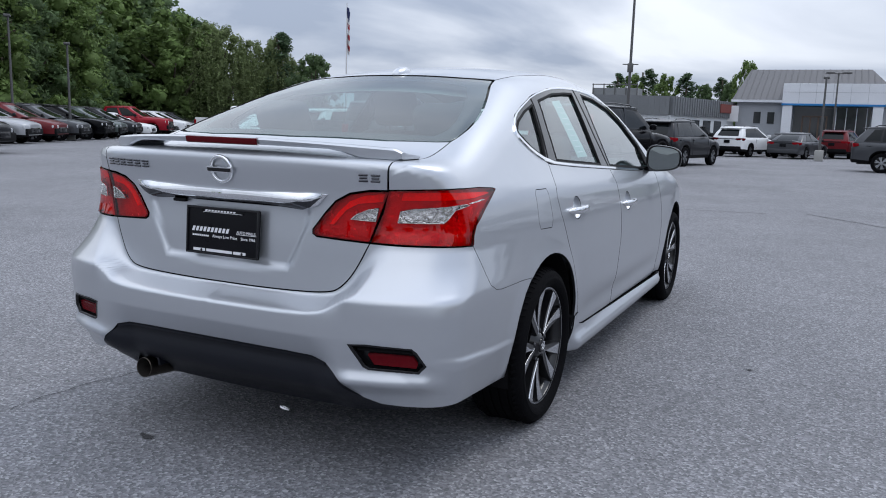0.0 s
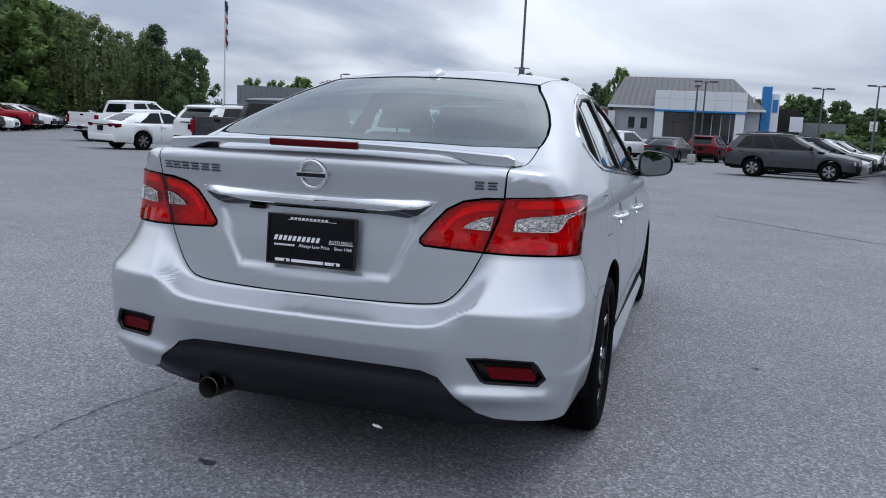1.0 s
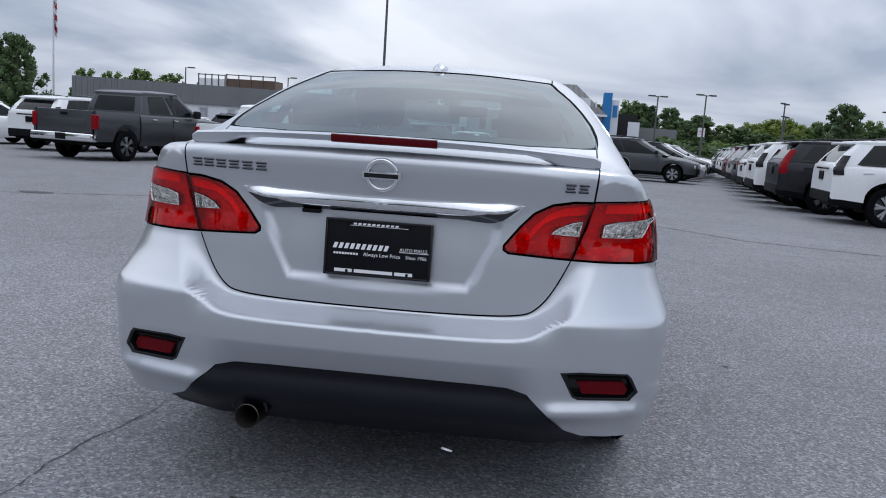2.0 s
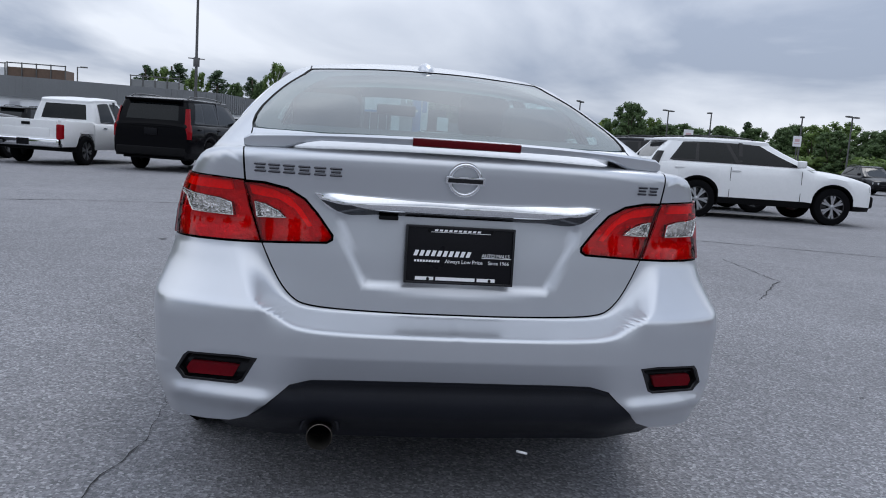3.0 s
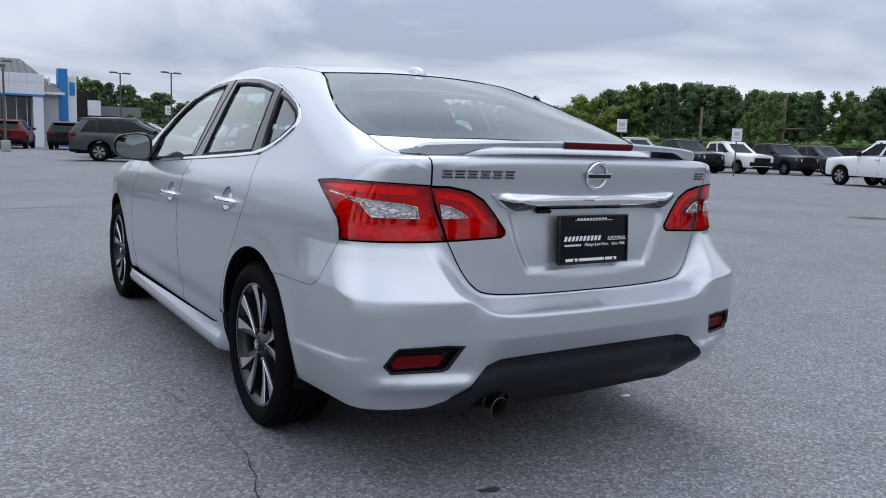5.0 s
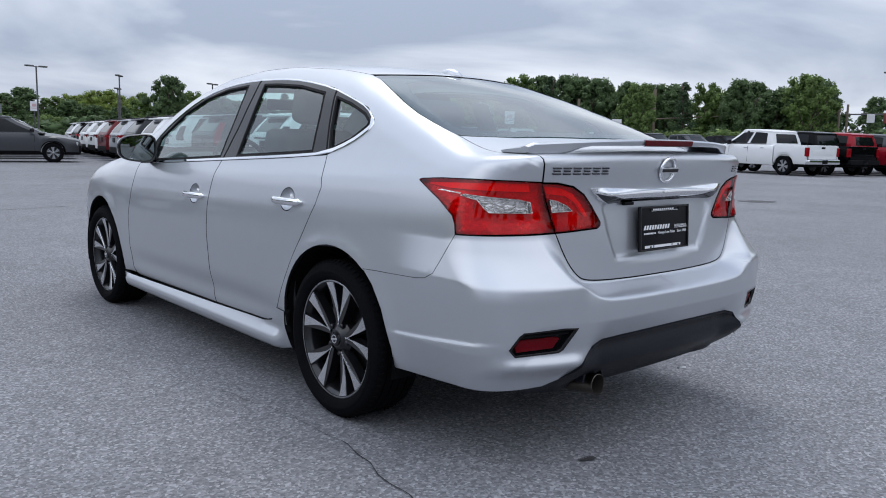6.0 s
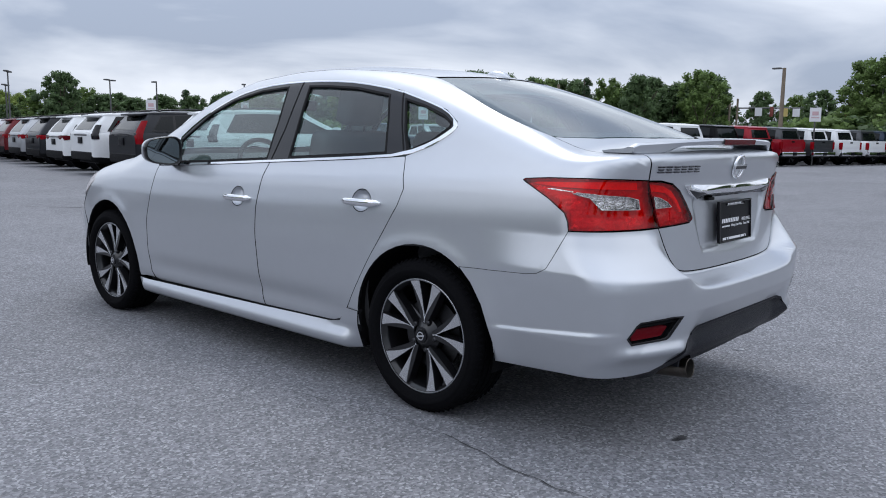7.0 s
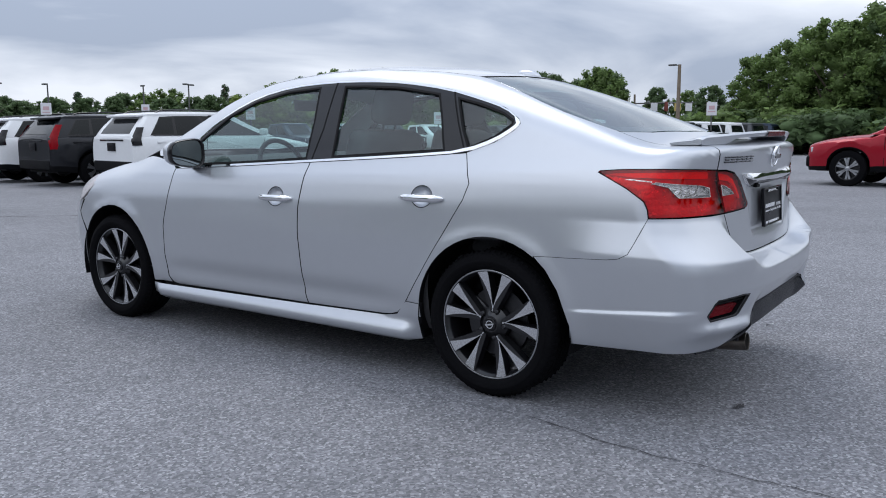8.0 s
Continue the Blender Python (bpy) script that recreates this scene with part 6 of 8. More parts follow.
    gr = part("grille", box(W * (1.15 if big else 0.95), 0.08, 0.36 if big else 0.20, Matrix.Translation((0, y1 - 0.015, nz - (0.32 if big else 0.26))), 0.03), M_GLOSSBLACK, v, "black front grille")
    for i in range(3 if big else 2):
        part("grille_bar", box(W * (1.10 if big else 0.9), 0.05, 0.025, Matrix.Translation((0, y1 + 0.012, nz - 0.22 - 0.10 * i)), 0.008), M_DARKCHROME if colour in ("blue", "silver", "black", "grey") else M_GLOSSBLACK, gr)
    for s in (-1, 1):
        part("headlamp", box(0.36, 0.20, 0.13 if not big else 0.20, Matrix.Translation((s * W * 0.68, y1 - 0.13, nz - (0.13 if not big else 0.20))) @ pose(0, 0, 0, 0, 0, -s * 24), 0.035, 3), M_LAMPCLEAR, v, "clear headlamp")
    part("front_bumper", box(W * 1.66, 0.24, 0.26, Matrix.Translation((0, y1 - 0.10, p["sill"] + 0.20)), 0.07, 3), (M_CHROME if pick and colour in ("blue", "black", "silver", "grey") else M_BLACK if kind != "sedan_car" else P_), v)
    part("front_plate", box(0.31, 0.012, 0.16, Matrix.Translation((0, y1 + 0.03, p["sill"] + 0.24)), 0.004), M_PLATE, v)
    # tail
    if pick:
        bz0, bz1 = p["sill"] + 0.20, p["belt"] + 0.02
        bw = W * 0.975
        for s in (-1, 1):
            def bed_rows(y, s=s):
                zb = max(p["sill"] + 0.08, bottom(y))
                return [(bw * 0.95, zb), (bw, zb + 0.12), (bw * 1.0, bz1 - 0.30), (bw * 0.985, bz1 - 0.05), (bw * 0.965, bz1), (bw * 0.93, bz1), (bw * 0.92, bz1 - 0.5)]
            bys = sorted({round(y, 4) for y in [y for y in ys if y < bed_front - 0.04] + [bed_front - 0.035, y0 + 0.10]})
            bys = [y for y in bys if y >= y0 + 0.09]
            V, F_ = [], []
            for y in bys:
                V += [(s * x, y, z) for x, z in bed_rows(y)]
            for i in range(len(bys) - 1):
                for j in range(6):
                    F_.append((i * 7 + j, i * 7 + j + 1, (i + 1) * 7 + j + 1, (i + 1) * 7 + j))
            F_.append(tuple(range(7)))
            raw_mesh("bed_side", V, F_, P_, v, smooth=40)
            part("tail_lamp", box(0.15, 0.14, 0.36, Matrix.Translation((s * (bw - 0.065), y0 + 0.115, bz1 - 0.27)), 0.035, 3), M_LAMPRED, v, "upright red tail lamp")
        tg = part("tailgate", box(2 * bw - 0.26, 0.07, 0.56, Matrix.Translation((0, y0 + 0.11, bz1 - 0.28)), 0.02, 3), P_, v)
        part("tailgate_pressing", box(2 * bw - 0.62, 0.02, 0.20, Matrix.Translation((0, y0 + 0.075, bz1 - 0.30)), 0.008), P_, tg)
        part("tailgate_handle", box(0.22, 0.02, 0.07, Matrix.Translation((0, y0 + 0.07, bz1 - 0.10)), 0.008), M_BLACK, tg)
        part("bed_floor", box(2 * bw - 0.1, bed_front - y0 - 0.2, 0.05, Matrix.Translation((0, (bed_front + y0) / 2 + 0.05, bz1 - 0.48)), 0.0), M_BLACK, v, smooth=None)
        part("rear_bumper", box(2 * bw - 0.04, 0.22, 0.20, Matrix.Translation((0, y0 + 0.06, p["sill"] + 0.17)), 0.05, 3), M_CHROME if colour in ("white", "silver", "red", "grey") else M_BLACK, v, "step bumper")
        part("rear_plate", box(0.31, 0.015, 0.16, Matrix.Translation((0, y0 - 0.055, p["sill"] + 0.18)), 0.004), M_PLATE, v)
    else:
        zt = p["belt"]
        for s in (-1, 1):
            if kind in ("big_suv", "long_suv"):
                # a tall lamp that leans up the rear pillar
                h = 0.60 if kind == "long_suv" else (0.44 if colour != "white" else 0.30)
                bm = bmesh.new()
                rows = []
                for i in range(7):
                    e = i / 6
                    z = zt - h * 0.62 + h * 1.25 * e
                    t = max(0.0, (z - zb) / (zr - zb))
                    a_, b_, w_, _z = cabin_rows(t)
                    yy = y0 + 0.045 if z < zb else a_ + 0.045
                    ww = W * 0.955 if z < zb else w_ - 0.01
                    d = 0.11 * (1 - 0.55 * e)
                    rows.append([bm.verts.new(q) for q in ((s * (ww - d), yy - 0.045, z), (s * (ww - 0.02), yy - 0.03, z), (s * (ww + 0.016), yy + 0.02, z), (s * (ww + 0.018), yy + 0.03 + d, z))])
                for q, r in zip(rows, rows[1:]):
                    for j in range(3):
                        bm.faces.new((q[j], q[j + 1], r[j + 1], r[j]))
                part("tail_lamp", bm, M_LAMPRED if colour != "white" else M_GLOSSBLACK, v, "tall red tail lamp" if colour != "white" else "tall smoked tail lamp", smooth=50)
            else:
                bm = bmesh.new()
                rows = []
                for dx, dy, k in ((0.52, -0.012, 0.35), (0.66, -0.012, 0.8), (0.84, -0.004, 1.0), (0.935, 0.03, 1.0), (0.985, 0.10, 0.9), (1.0, 0.24, 0.45)):
                    x, y = s * W * dx, y0 + 0.012 + dy
                    rows.append([bm.verts.new((x, y, zt - 0.05 + 0.02 * k)), bm.verts.new((x + s * 0.006, y - 0.012, zt - 0.09)), bm.verts.new((x, y, zt - 0.09 - 0.085 * k))])
                for q, r in zip(rows, rows[1:]):
                    for j in range(2):
                        bm.faces.new((q[j], q[j + 1], r[j + 1], r[j]))
                part("tail_lamp", bm, M_LAMPRED if colour != "white" else M_REDDARK, v, "dark red tail lamp wrapped round the corner", smooth=50)
        part("rear_bumper", box(W * 1.78, 0.24, 0.24, Matrix.Translation((0, y0 + 0.10, p["sill"] + 0.19)), 0.07, 3), M_BLACK if kind != "sedan_car" else P_, v)
        part("rear_plate", box(0.33, 0.03, 0.17, Matrix.Translation((0, y0 - 0.012, zt - (0.22 if kind != "sedan_car" else 0.20))), 0.006), M_PLATE, v)
        part("tail_trim", box(W * 1.05, 0.03, 0.035, Matrix.Translation((0, y0 + 0.002, zt - 0.08)), 0.01), M_GLOSSBLACK if colour != "black" else P_, v)
        if kind != "sedan_car":
            part("roof_spoiler", box(wr * 1.75, 0.26, 0.045, Matrix.Translation((0, r0 - 0.04, H - 0.115)) @ pose(0, 0, 0, 6, 0, 0), 0.018), P_, v)
            for s in (-1, 1):
                part("roof_rail", tube([(s * wr * 0.90, r0 + 0.22, H - 0.075), (s * wr * 0.90, r0 + 0.36, H - 0.012), (s * wr * 0.90, (r0 + r1) / 2, H + 0.018), (s * wr * 0.90, r1 - 0.40, H - 0.012), (s * wr * 0.90, r1 - 0.25, H - 0.06)], 0.016, 8), M_GLOSSBLACK, v)
    return v


COLOUR_WORDS = {"white": "white", "black": "glossy black", "grey": "metallic grey", "charcoal": "dark charcoal", "silver": "light silver", "red": "bright red", "maroon": "dark maroon", "blue": "slate blue", "green": "grey-green"}
KIND_WORDS = {"suv": "compact SUV", "big_suv": "large SUV", "long_suv": "full-size SUV", "sedan_car": "four-door sedan", "pickup": "crew-cab pickup truck", "small_pickup": "mid-size pickup truck"}
made = {}


def park(kind, colour, x, y, az, where="in a row on the asphalt", group="parked vehicles", ref=0.0):
    """Stands a vehicle with its rear axle (or the point ref ahead of it) at x, y, heading az degrees clockwise from ahead."""
    h = radians(az)
    cx, cy = x - ref * math.sin(h), y - ref * math.cos(h)
    m = pose(cx, cy, fall(cx + 1.4 * math.sin(h), cy + 1.4 * math.cos(h)) - 0.004, 0, 0, -az)
    key = (kind, colour)
    words = COLOUR_WORDS[colour] + " " + KIND_WORDS[kind] + " parked " + where
    if key not in made:
        made[key] = build_vehicle(kind, colour, words, "pickup truck" if "pickup" in kind else "car")
        made[key].matrix_world = m
        ob = made[key]
    else:
        ob = copy_thing(made[key], m)
    return tagged(ob, words, group=group)


# tails towards the open asphalt, ahead and to the left
G = "row of vehicles with tails to the aisle"
B_AZ = 13
park("pickup", "white", -24.2, 26.8, B_AZ, "at the end of a row", G)
park("sedan_car", "white", -18.2, 21.0, B_AZ + 6, "beside a white SUV", G)
park("big_suv", "white", -14.2, 20.3, B_AZ, "between a sedan and a pickup", G)
park("pickup", "grey", -11.0, 16.9, B_AZ, "with its tailgate to the aisle", G)
park("small_pickup", "white", -7.6, 18.9, B_AZ, "beside a black SUV", G)
park("long_suv", "black", -4.6, 19.0, B_AZ, "beside a white pickup", G)
G = "second row before the low building"
park("suv", "charcoal", -3.9, 26.7, B_AZ, "behind a black SUV", G)
park("big_suv", "black", -6.0, 40.5, B_AZ, "before the showroom", G)
park("suv", "white", -3.3, 44.2, B_AZ + 6, "before the showroom", G)
park("sedan_car", "grey", -0.5, 44.6, B_AZ + 4, "before the showroom", G)
for i, (k, cl) in enumerate((("suv", "black"), ("suv", "white"), ("sedan_car", "charcoal"), ("suv", "maroon"), ("suv", "charcoal"), ("suv", "black"))):
    park(k, cl, -7.0 + 2.9 * i, 51.0 - 0.5 * i, B_AZ, "close to the showroom", "far row before the showroom")
for i, (k, cl) in enumerate((("suv", "silver"), ("sedan_car", "white"), ("suv", "black"), ("sedan_car", "grey"))):
    park(k, cl, -20.5 + 2.9 * i, 37.5 - 0.6 * i, B_AZ, "before the low building", "row before the low building")
# the grey one standing across, and the noses behind it
G = "row of vehicles with noses to the aisle"
park("suv", "grey", 3.48, 30.2, 104, "at the head of a row", G)
for i, cl in enumerate(("silver", "charcoal", "white", "grey", "silver", "black", "white")):
    park("suv" if i % 3 else "sedan_car", cl, 4.5 + 0.76 * i, 34.0 + 2.85 * i, 105, "nose to the aisle", G)
# tails across the aisle to the right
G = "row of SUVs with tails to the aisle"
for i, (k, cl) in enumerate((("big_suv", "white"), ("big_suv", "charcoal"), ("big_suv", "white"), ("suv", "white"), ("suv", "charcoal"), ("suv", "silver"), ("suv", "maroon"), ("suv", "white"), ("suv", "white"), ("suv", "black"), ("suv", "white"))):
    park(k, cl, (7.25, 7.10)[i] if i < 2 else 7.30 + 0.5 * (i - 2), (13.62, 16.5)[i] if i < 2 else 19.2 + 2.9 * (i - 2), 97, "tail to the aisle", G)
# pickups facing the aisle, right
G = "row of pickup trucks facing the aisle"
for i, cl in enumerate(("blue", "silver", "charcoal", "white", "charcoal", "grey", "black", "blue", "charcoal")):
    park("pickup", cl, 28.8 + 3.4 * i, 30.0 - 0.75 * i, 192, "nose out in a row", G, ref=3.75)
park("suv", "charcoal", 31.3, 39.9, 192, "behind a pickup truck", G, ref=2.66)
park("suv", "charcoal", 25.0, 47.0, 192, "far off by the trees", G, ref=2.66)
park("sedan_car", "white", 21.0, 45.5, 192, "far off by the trees", G, ref=2.66)
# pickups with tails to the aisle, far right
G = "row of pickup trucks with tails to the aisle"
for i, cl in enumerate(("white", "black", "red", "grey", "white", "white", "grey", "blue", "charcoal", "white")):
    park("pickup", cl, 30.6 + 2.62 * i, 13.0 - 0.54 * i, 12, "tail out in a row", G)
park("big_suv", "red", 16.3, -1.9, 8, "alone on open asphalt", "parked vehicles")
# row under the trees on the left
G = "row of vehicles under the trees"
for i, (k, cl) in enumerate((("suv", "black"), ("suv", "silver"), ("suv", "maroon"), ("suv", "grey"), ("big_suv", "black"), ("suv", "green"), ("suv", "charcoal"), ("sedan_car", "white"), ("pickup", "red"), ("suv", "white"), ("big_suv", "white"), ("suv", "silver"), ("suv", "charcoal"))):
    park(k, cl, -26.3 - 1.50 * i, 16.2 + 2.49 * i, 59, "in a row under the trees", G, ref=3.75 if k == "pickup" else 3.0)
park("suv", "charcoal", -20.6, 12.4, 65, "on the open asphalt", G, ref=3.2)

# ---- buildings ----
M_SIDING = mat("grey_siding", (0.38, 0.40, 0.43), 0.7, 0.0, 0.08, 1.5)
M_METALROOF = mat("grey_standing_seam_roof", (0.115, 0.115, 0.122), 0.6, 0.0, 0.1, 0.8, spec=0.3)
M_FASCIA = mat("white_cladding_panel", (0.72, 0.74, 0.78), 0.45, 0.0, 0.05, 1.0)
M_BLUE = mat("blue_cladding", (0.015, 0.19, 0.48), 0.4, 0.0, 0.06, 2.0)
M_WALLWHITE = mat("white_painted_block", (0.68, 0.70, 0.72), 0.8, 0.0, 0.07, 2.0)
M_RIBBED = mat("grey_ribbed_metal", (0.20, 0.21, 0.22), 0.5, 0.2, 0.08, 1.0)
M_SHOPGLASS = mat("dark_shop_glass", (0.035, 0.038, 0.042), 0.06, 0.0, 0.2, 2.0, spec=0.7)
M_WOOD = mat("stained_door_timber", (0.11, 0.07, 0.05), 0.5, 0.0, 0.2, 6.0)
M_REDBAND = mat("dull_red_band", (0.20, 0.045, 0.035), 0.6, 0.0, 0.1, 2.0)
M_POLE = mat("weathered_pole_metal", (0.12, 0.12, 0.12), 0.55, 0.5, 0.15, 4.0)
M_TIMBERPOLE = mat("timber_pole", (0.20, 0.16, 0.12), 0.85, 0.0, 0.2, 3.0)
M_CONCRETE = mat("concrete", (0.36, 0.355, 0.34), 0.85, 0.0, 0.1, 3.0, bump=0.2)
M_SIGNFACE = mat("white_sign_face", (0.74, 0.74, 0.76), 0.5, 0.0, 0.04, 3.0)
M_SIGNPRINT = mat("faded_pink_print", (0.62, 0.42, 0.44), 0.6, 0.0, 0.08, 3.0)
M_ORANGE = mat("orange_plastic", (0.62, 0.10, 0.025), 0.5, 0.0, 0.1, 4.0)
M_YELLOW = mat("yellow_sign", (0.52, 0.40, 0.14), 0.5, 0.0, 0.05, 4.0)

house = thing("showroom", "grey gabled car showroom with white fascia and blue stripe", "building")
part("wall", box(10.2, 12.5, 3.80, Matrix.Translation((0.20, 64.2, 1.45))), M_SIDING, house, smooth=None)
for i in range(14):
    part("siding_joint", box(10.22, 0.02, 0.02, Matrix.Translation((0.20, 57.945, 0.24 * i + 0.1))), M_SIDING, house, smooth=None)
bm = bmesh.new()
ev = [bm.verts.new(p) for p in ((-5.25, 57.6, 3.30), (5.65, 57.6, 3.30), (5.65, 70.8, 3.30), (-5.25, 70.8, 3.30))]
rd = [bm.verts.new(p) for p in ((-4.75, 64.2, 5.85), (3.55, 64.2, 5.85))]
for f in ((ev[0], ev[1], rd[1], rd[0]), (ev[1], ev[2], rd[1]), (ev[2], ev[3], rd[0], rd[1]), (ev[3], ev[0], rd[0]), (ev[3], ev[2], ev[1], ev[0])):
    bm.faces.new(f)
rf = part("roof", bm, M_METALROOF, house, "grey standing-seam metal roof", smooth=None)
for i in range(26):
    x = -5.1 + 0.42 * i
    t = min(1.0, max(0.0, (5.65 - x) / 2.1))
    part("roof_seam", tube([(x, 57.62, 3.33), (x + (0.5 - i * 0.02) * 0, 57.6 + 6.55 * t, 3.33 + 2.52 * t)], 0.025, 6), M_METALROOF, rf, smooth=None)
part("eave_board", box(10.9, 0.12, 0.16, Matrix.Translation((0.2, 57.56, 3.26))), M_FASCIA, rf, smooth=None)
for x in (-3.45, -2.55):
    w = part("window", box(0.46, 0.08, 0.80, Matrix.Translation((x - 0.05, 57.93, 2.12))), M_SHOPGLASS, house, "small upright window", smooth=None)
    part("window_surround", box(0.58, 0.05, 0.92, Matrix.Translation((x - 0.05, 57.945, 2.12))), M_SIDING, w, smooth=None)
ent = part("canopy", box(6.2, 3.4, 1.35, Matrix.Translation((1.22, 58.5, 3.76)), 0.02), M_FASCIA, house, "white entrance fascia", smooth=None)
for i in range(5):
    part("panel_joint", box(0.018, 0.01, 1.30, Matrix.Translation((-0.85 + 1.04 * i, 56.796, 3.78))), M_SIDING, ent, smooth=None)
part("panel_joint", box(6.16, 0.01, 0.018, Matrix.Translation((1.22, 56.796, 3.86))), M_SIDING, ent, smooth=None)
part("blue_stripe", box(6.26, 3.46, 0.13, Matrix.Translation((1.22, 58.5, 3.04)), 0.01), M_BLUE, ent, "bright blue stripe", smooth=None)
for x in (-1.52, 3.95):
    part("entrance_column", box(0.62, 0.62, 3.42, Matrix.Translation((x, 57.15, 1.29)), 0.02), M_FASCIA, house, "white entrance column", smooth=None)
shop = part("shop_front", box(4.7, 0.1, 3.3, Matrix.Translation((1.22, 57.88, 1.28))), M_SHOPGLASS, house, "dark glass shop front", smooth=None)
for i in range(4):
    part("door_frame", box(0.09, 0.08, 2.25, Matrix.Translation((-0.55 + 0.50 * i, 57.79, 1.12))), M_WOOD, shop, smooth=None)
part("door_frame", box(1.60, 0.08, 0.10, Matrix.Translation((0.20, 57.79, 2.27))), M_WOOD, shop, smooth=None)
for i in range(4):
    part("mullion", box(0.05, 0.08, 2.9, Matrix.Translation((1.5 + 0.62 * i, 57.80, 1.45))), M_FASCIA, shop, smooth=None)
part("side_fascia", box(0.10, 5.2, 1.25, Matrix.Translation((4.9, 61.6, 3.70))), M_FASCIA, house, smooth=None)
part("side_glass", box(0.08, 4.6, 2.4, Matrix.Translation((5.36, 61.8, 1.5))), M_SHOPGLASS, house, smooth=None)

tower = thing("sign_tower", "tall bright blue sign tower beside the showroom", "sign")
part("blue_slab", box(0.62, 1.0, 5.45, Matrix.Translation((5.75, 59.6, 2.325)), 0.02), M_BLUE, tower, smooth=None)
part("pale_slab", box(0.55, 0.9, 4.95, Matrix.Translation((6.36, 59.8, 2.075)), 0.02), M_FASCIA, tower, smooth=None)
part("blank_badge", box(0.34, 0.05, 0.9, Matrix.Translation((6.36, 59.32, 3.7)), 0.01), M_BLUE, tower, smooth=None)
annex = thing("annex", "dark flat-roofed annex beyond the sign tower", "building")
part("wall", box(1.5, 5.0, 4.0, Matrix.Translation((7.6, 64.0, 1.6))), M_GLOSSBLACK, annex, smooth=None)
part("pale_panel", box(0.9, 0.05, 1.1, Matrix.Translation((8.1, 61.46, 2.5))), M_FASCIA, annex, smooth=None)
part("wing", box(3.4, 4.0, 3.1, Matrix.Translation((10.0, 65.0, 1.15))), M_RIBBED, annex, smooth=None)

low = thing("low_building", "long low commercial building with grey ribbed fascia", "building")


def wall_between(a, b, z0, z1, thick, nm, material, parent, out=0.0):
    d = Vector((b[0] - a[0], b[1] - a[1], 0))
    ang = math.degrees(math.atan2(d.y, d.x))
    mid = Vector(((a[0] + b[0]) / 2, (a[1] + b[1]) / 2, (z0 + z1) / 2))
    return part(nm, box(d.length, thick, z1 - z0, Matrix.Translation(mid) @ pose(0, 0, 0, 0, 0, ang) @ Matrix.Translation((0, out, 0))), material, parent, smooth=None)


A_, B_, C_ = (-27.0, 42.5), (-7.8, 48.1), (-5.3, 58.5)
wall_between(A_, B_, -0.4, 2.0, 0.4, "wall", M_WALLWHITE, low)
f1 = wall_between(A_, B_, 2.0, 3.15, 0.5, "fascia", M_RIBBED, low, -0.08)
wall_between(B_, C_, -0.4, 2.0, 0.4, "wall", M_WALLWHITE, low)
f2 = wall_between(B_, C_, 2.0, 3.15, 0.5, "fascia", M_RIBBED, low, -0.08)
for (a, b, f, n) in ((A_, B_, f1, 60), (B_, C_, f2, 28)):
    d = Vector((b[0] - a[0], b[1] - a[1], 0))
    ang = math.degrees(math.atan2(d.y, d.x))
    for i in range(n):
        q = Vector((a[0], a[1], 0)) + d * ((i + 0.5) / n)
        part("fascia_rib", box(0.09, 0.06, 1.15, Matrix.Translation((q.x, q.y, 2.575)) @ pose(0, 0, 0, 0, 0, ang) @ Matrix.Translation((0, -0.35, 0))), M_RIBBED, f, smooth=None)
    for i in range(2, n // 5):
        q = Vector((a[0], a[1], 0)) + d * (i * 5 / n)
        part("roller_door" if f == f1 else "shop_window", box(2.2 if f == f1 else 1.2, 0.06, 1.75, Matrix.Translation((q.x, q.y, 0.9)) @ pose(0, 0, 0, 0, 0, ang) @ Matrix.Translation((0, -0.22, 0))), M_FASCIA if f == f1 else M_SHOPGLASS, low, smooth=None)
bm = bmesh.new()
vs = [bm.verts.new((x, y, 3.05)) for x, y in (A_, B_, C_, (-9.0, 66.0), (-30.0, 60.0))]
bm.faces.new(vs)
part("flat_roof", bm, M_CONCRETE, low, smooth=None)
wall_between((-6.0, 55.4), (-5.25, 58.4), 2.35, 2.95, 0.5, "red_fascia", M_REDBAND, low, -0.14)
part("white_panel", box(0.75, 0.1, 1.1, Matrix.Translation((-5.05, 57.2, 2.35))), M_SIGNFACE, low, smooth=None)
for x, y, w, mt, nm in ((-17.8, 48.0, 3.2, M_WOOD, "roof_frame"), (-12.0, 52.0, 3.0, M_RIBBED, "roof_unit"), (-20.8, 49.0, 1.8, M_FASCIA, "roof_unit")):
    u = part(nm, box(w, 1.6, 0.70, Matrix.Translation((x, y, 3.42)), 0.03), mt, low, "rooftop plant", smooth=None)
    for i in range(5):
        part("post", box(0.06, 0.06, 1.0, Matrix.Translation((x - w / 2 + w * i / 4, y - 0.83, 3.55))), M_POLE, u, smooth=None)
    part("rail", box(w + 0.1, 0.05, 0.06, Matrix.Translation((x, y - 0.86, 4.0))), M_POLE, u, smooth=None)

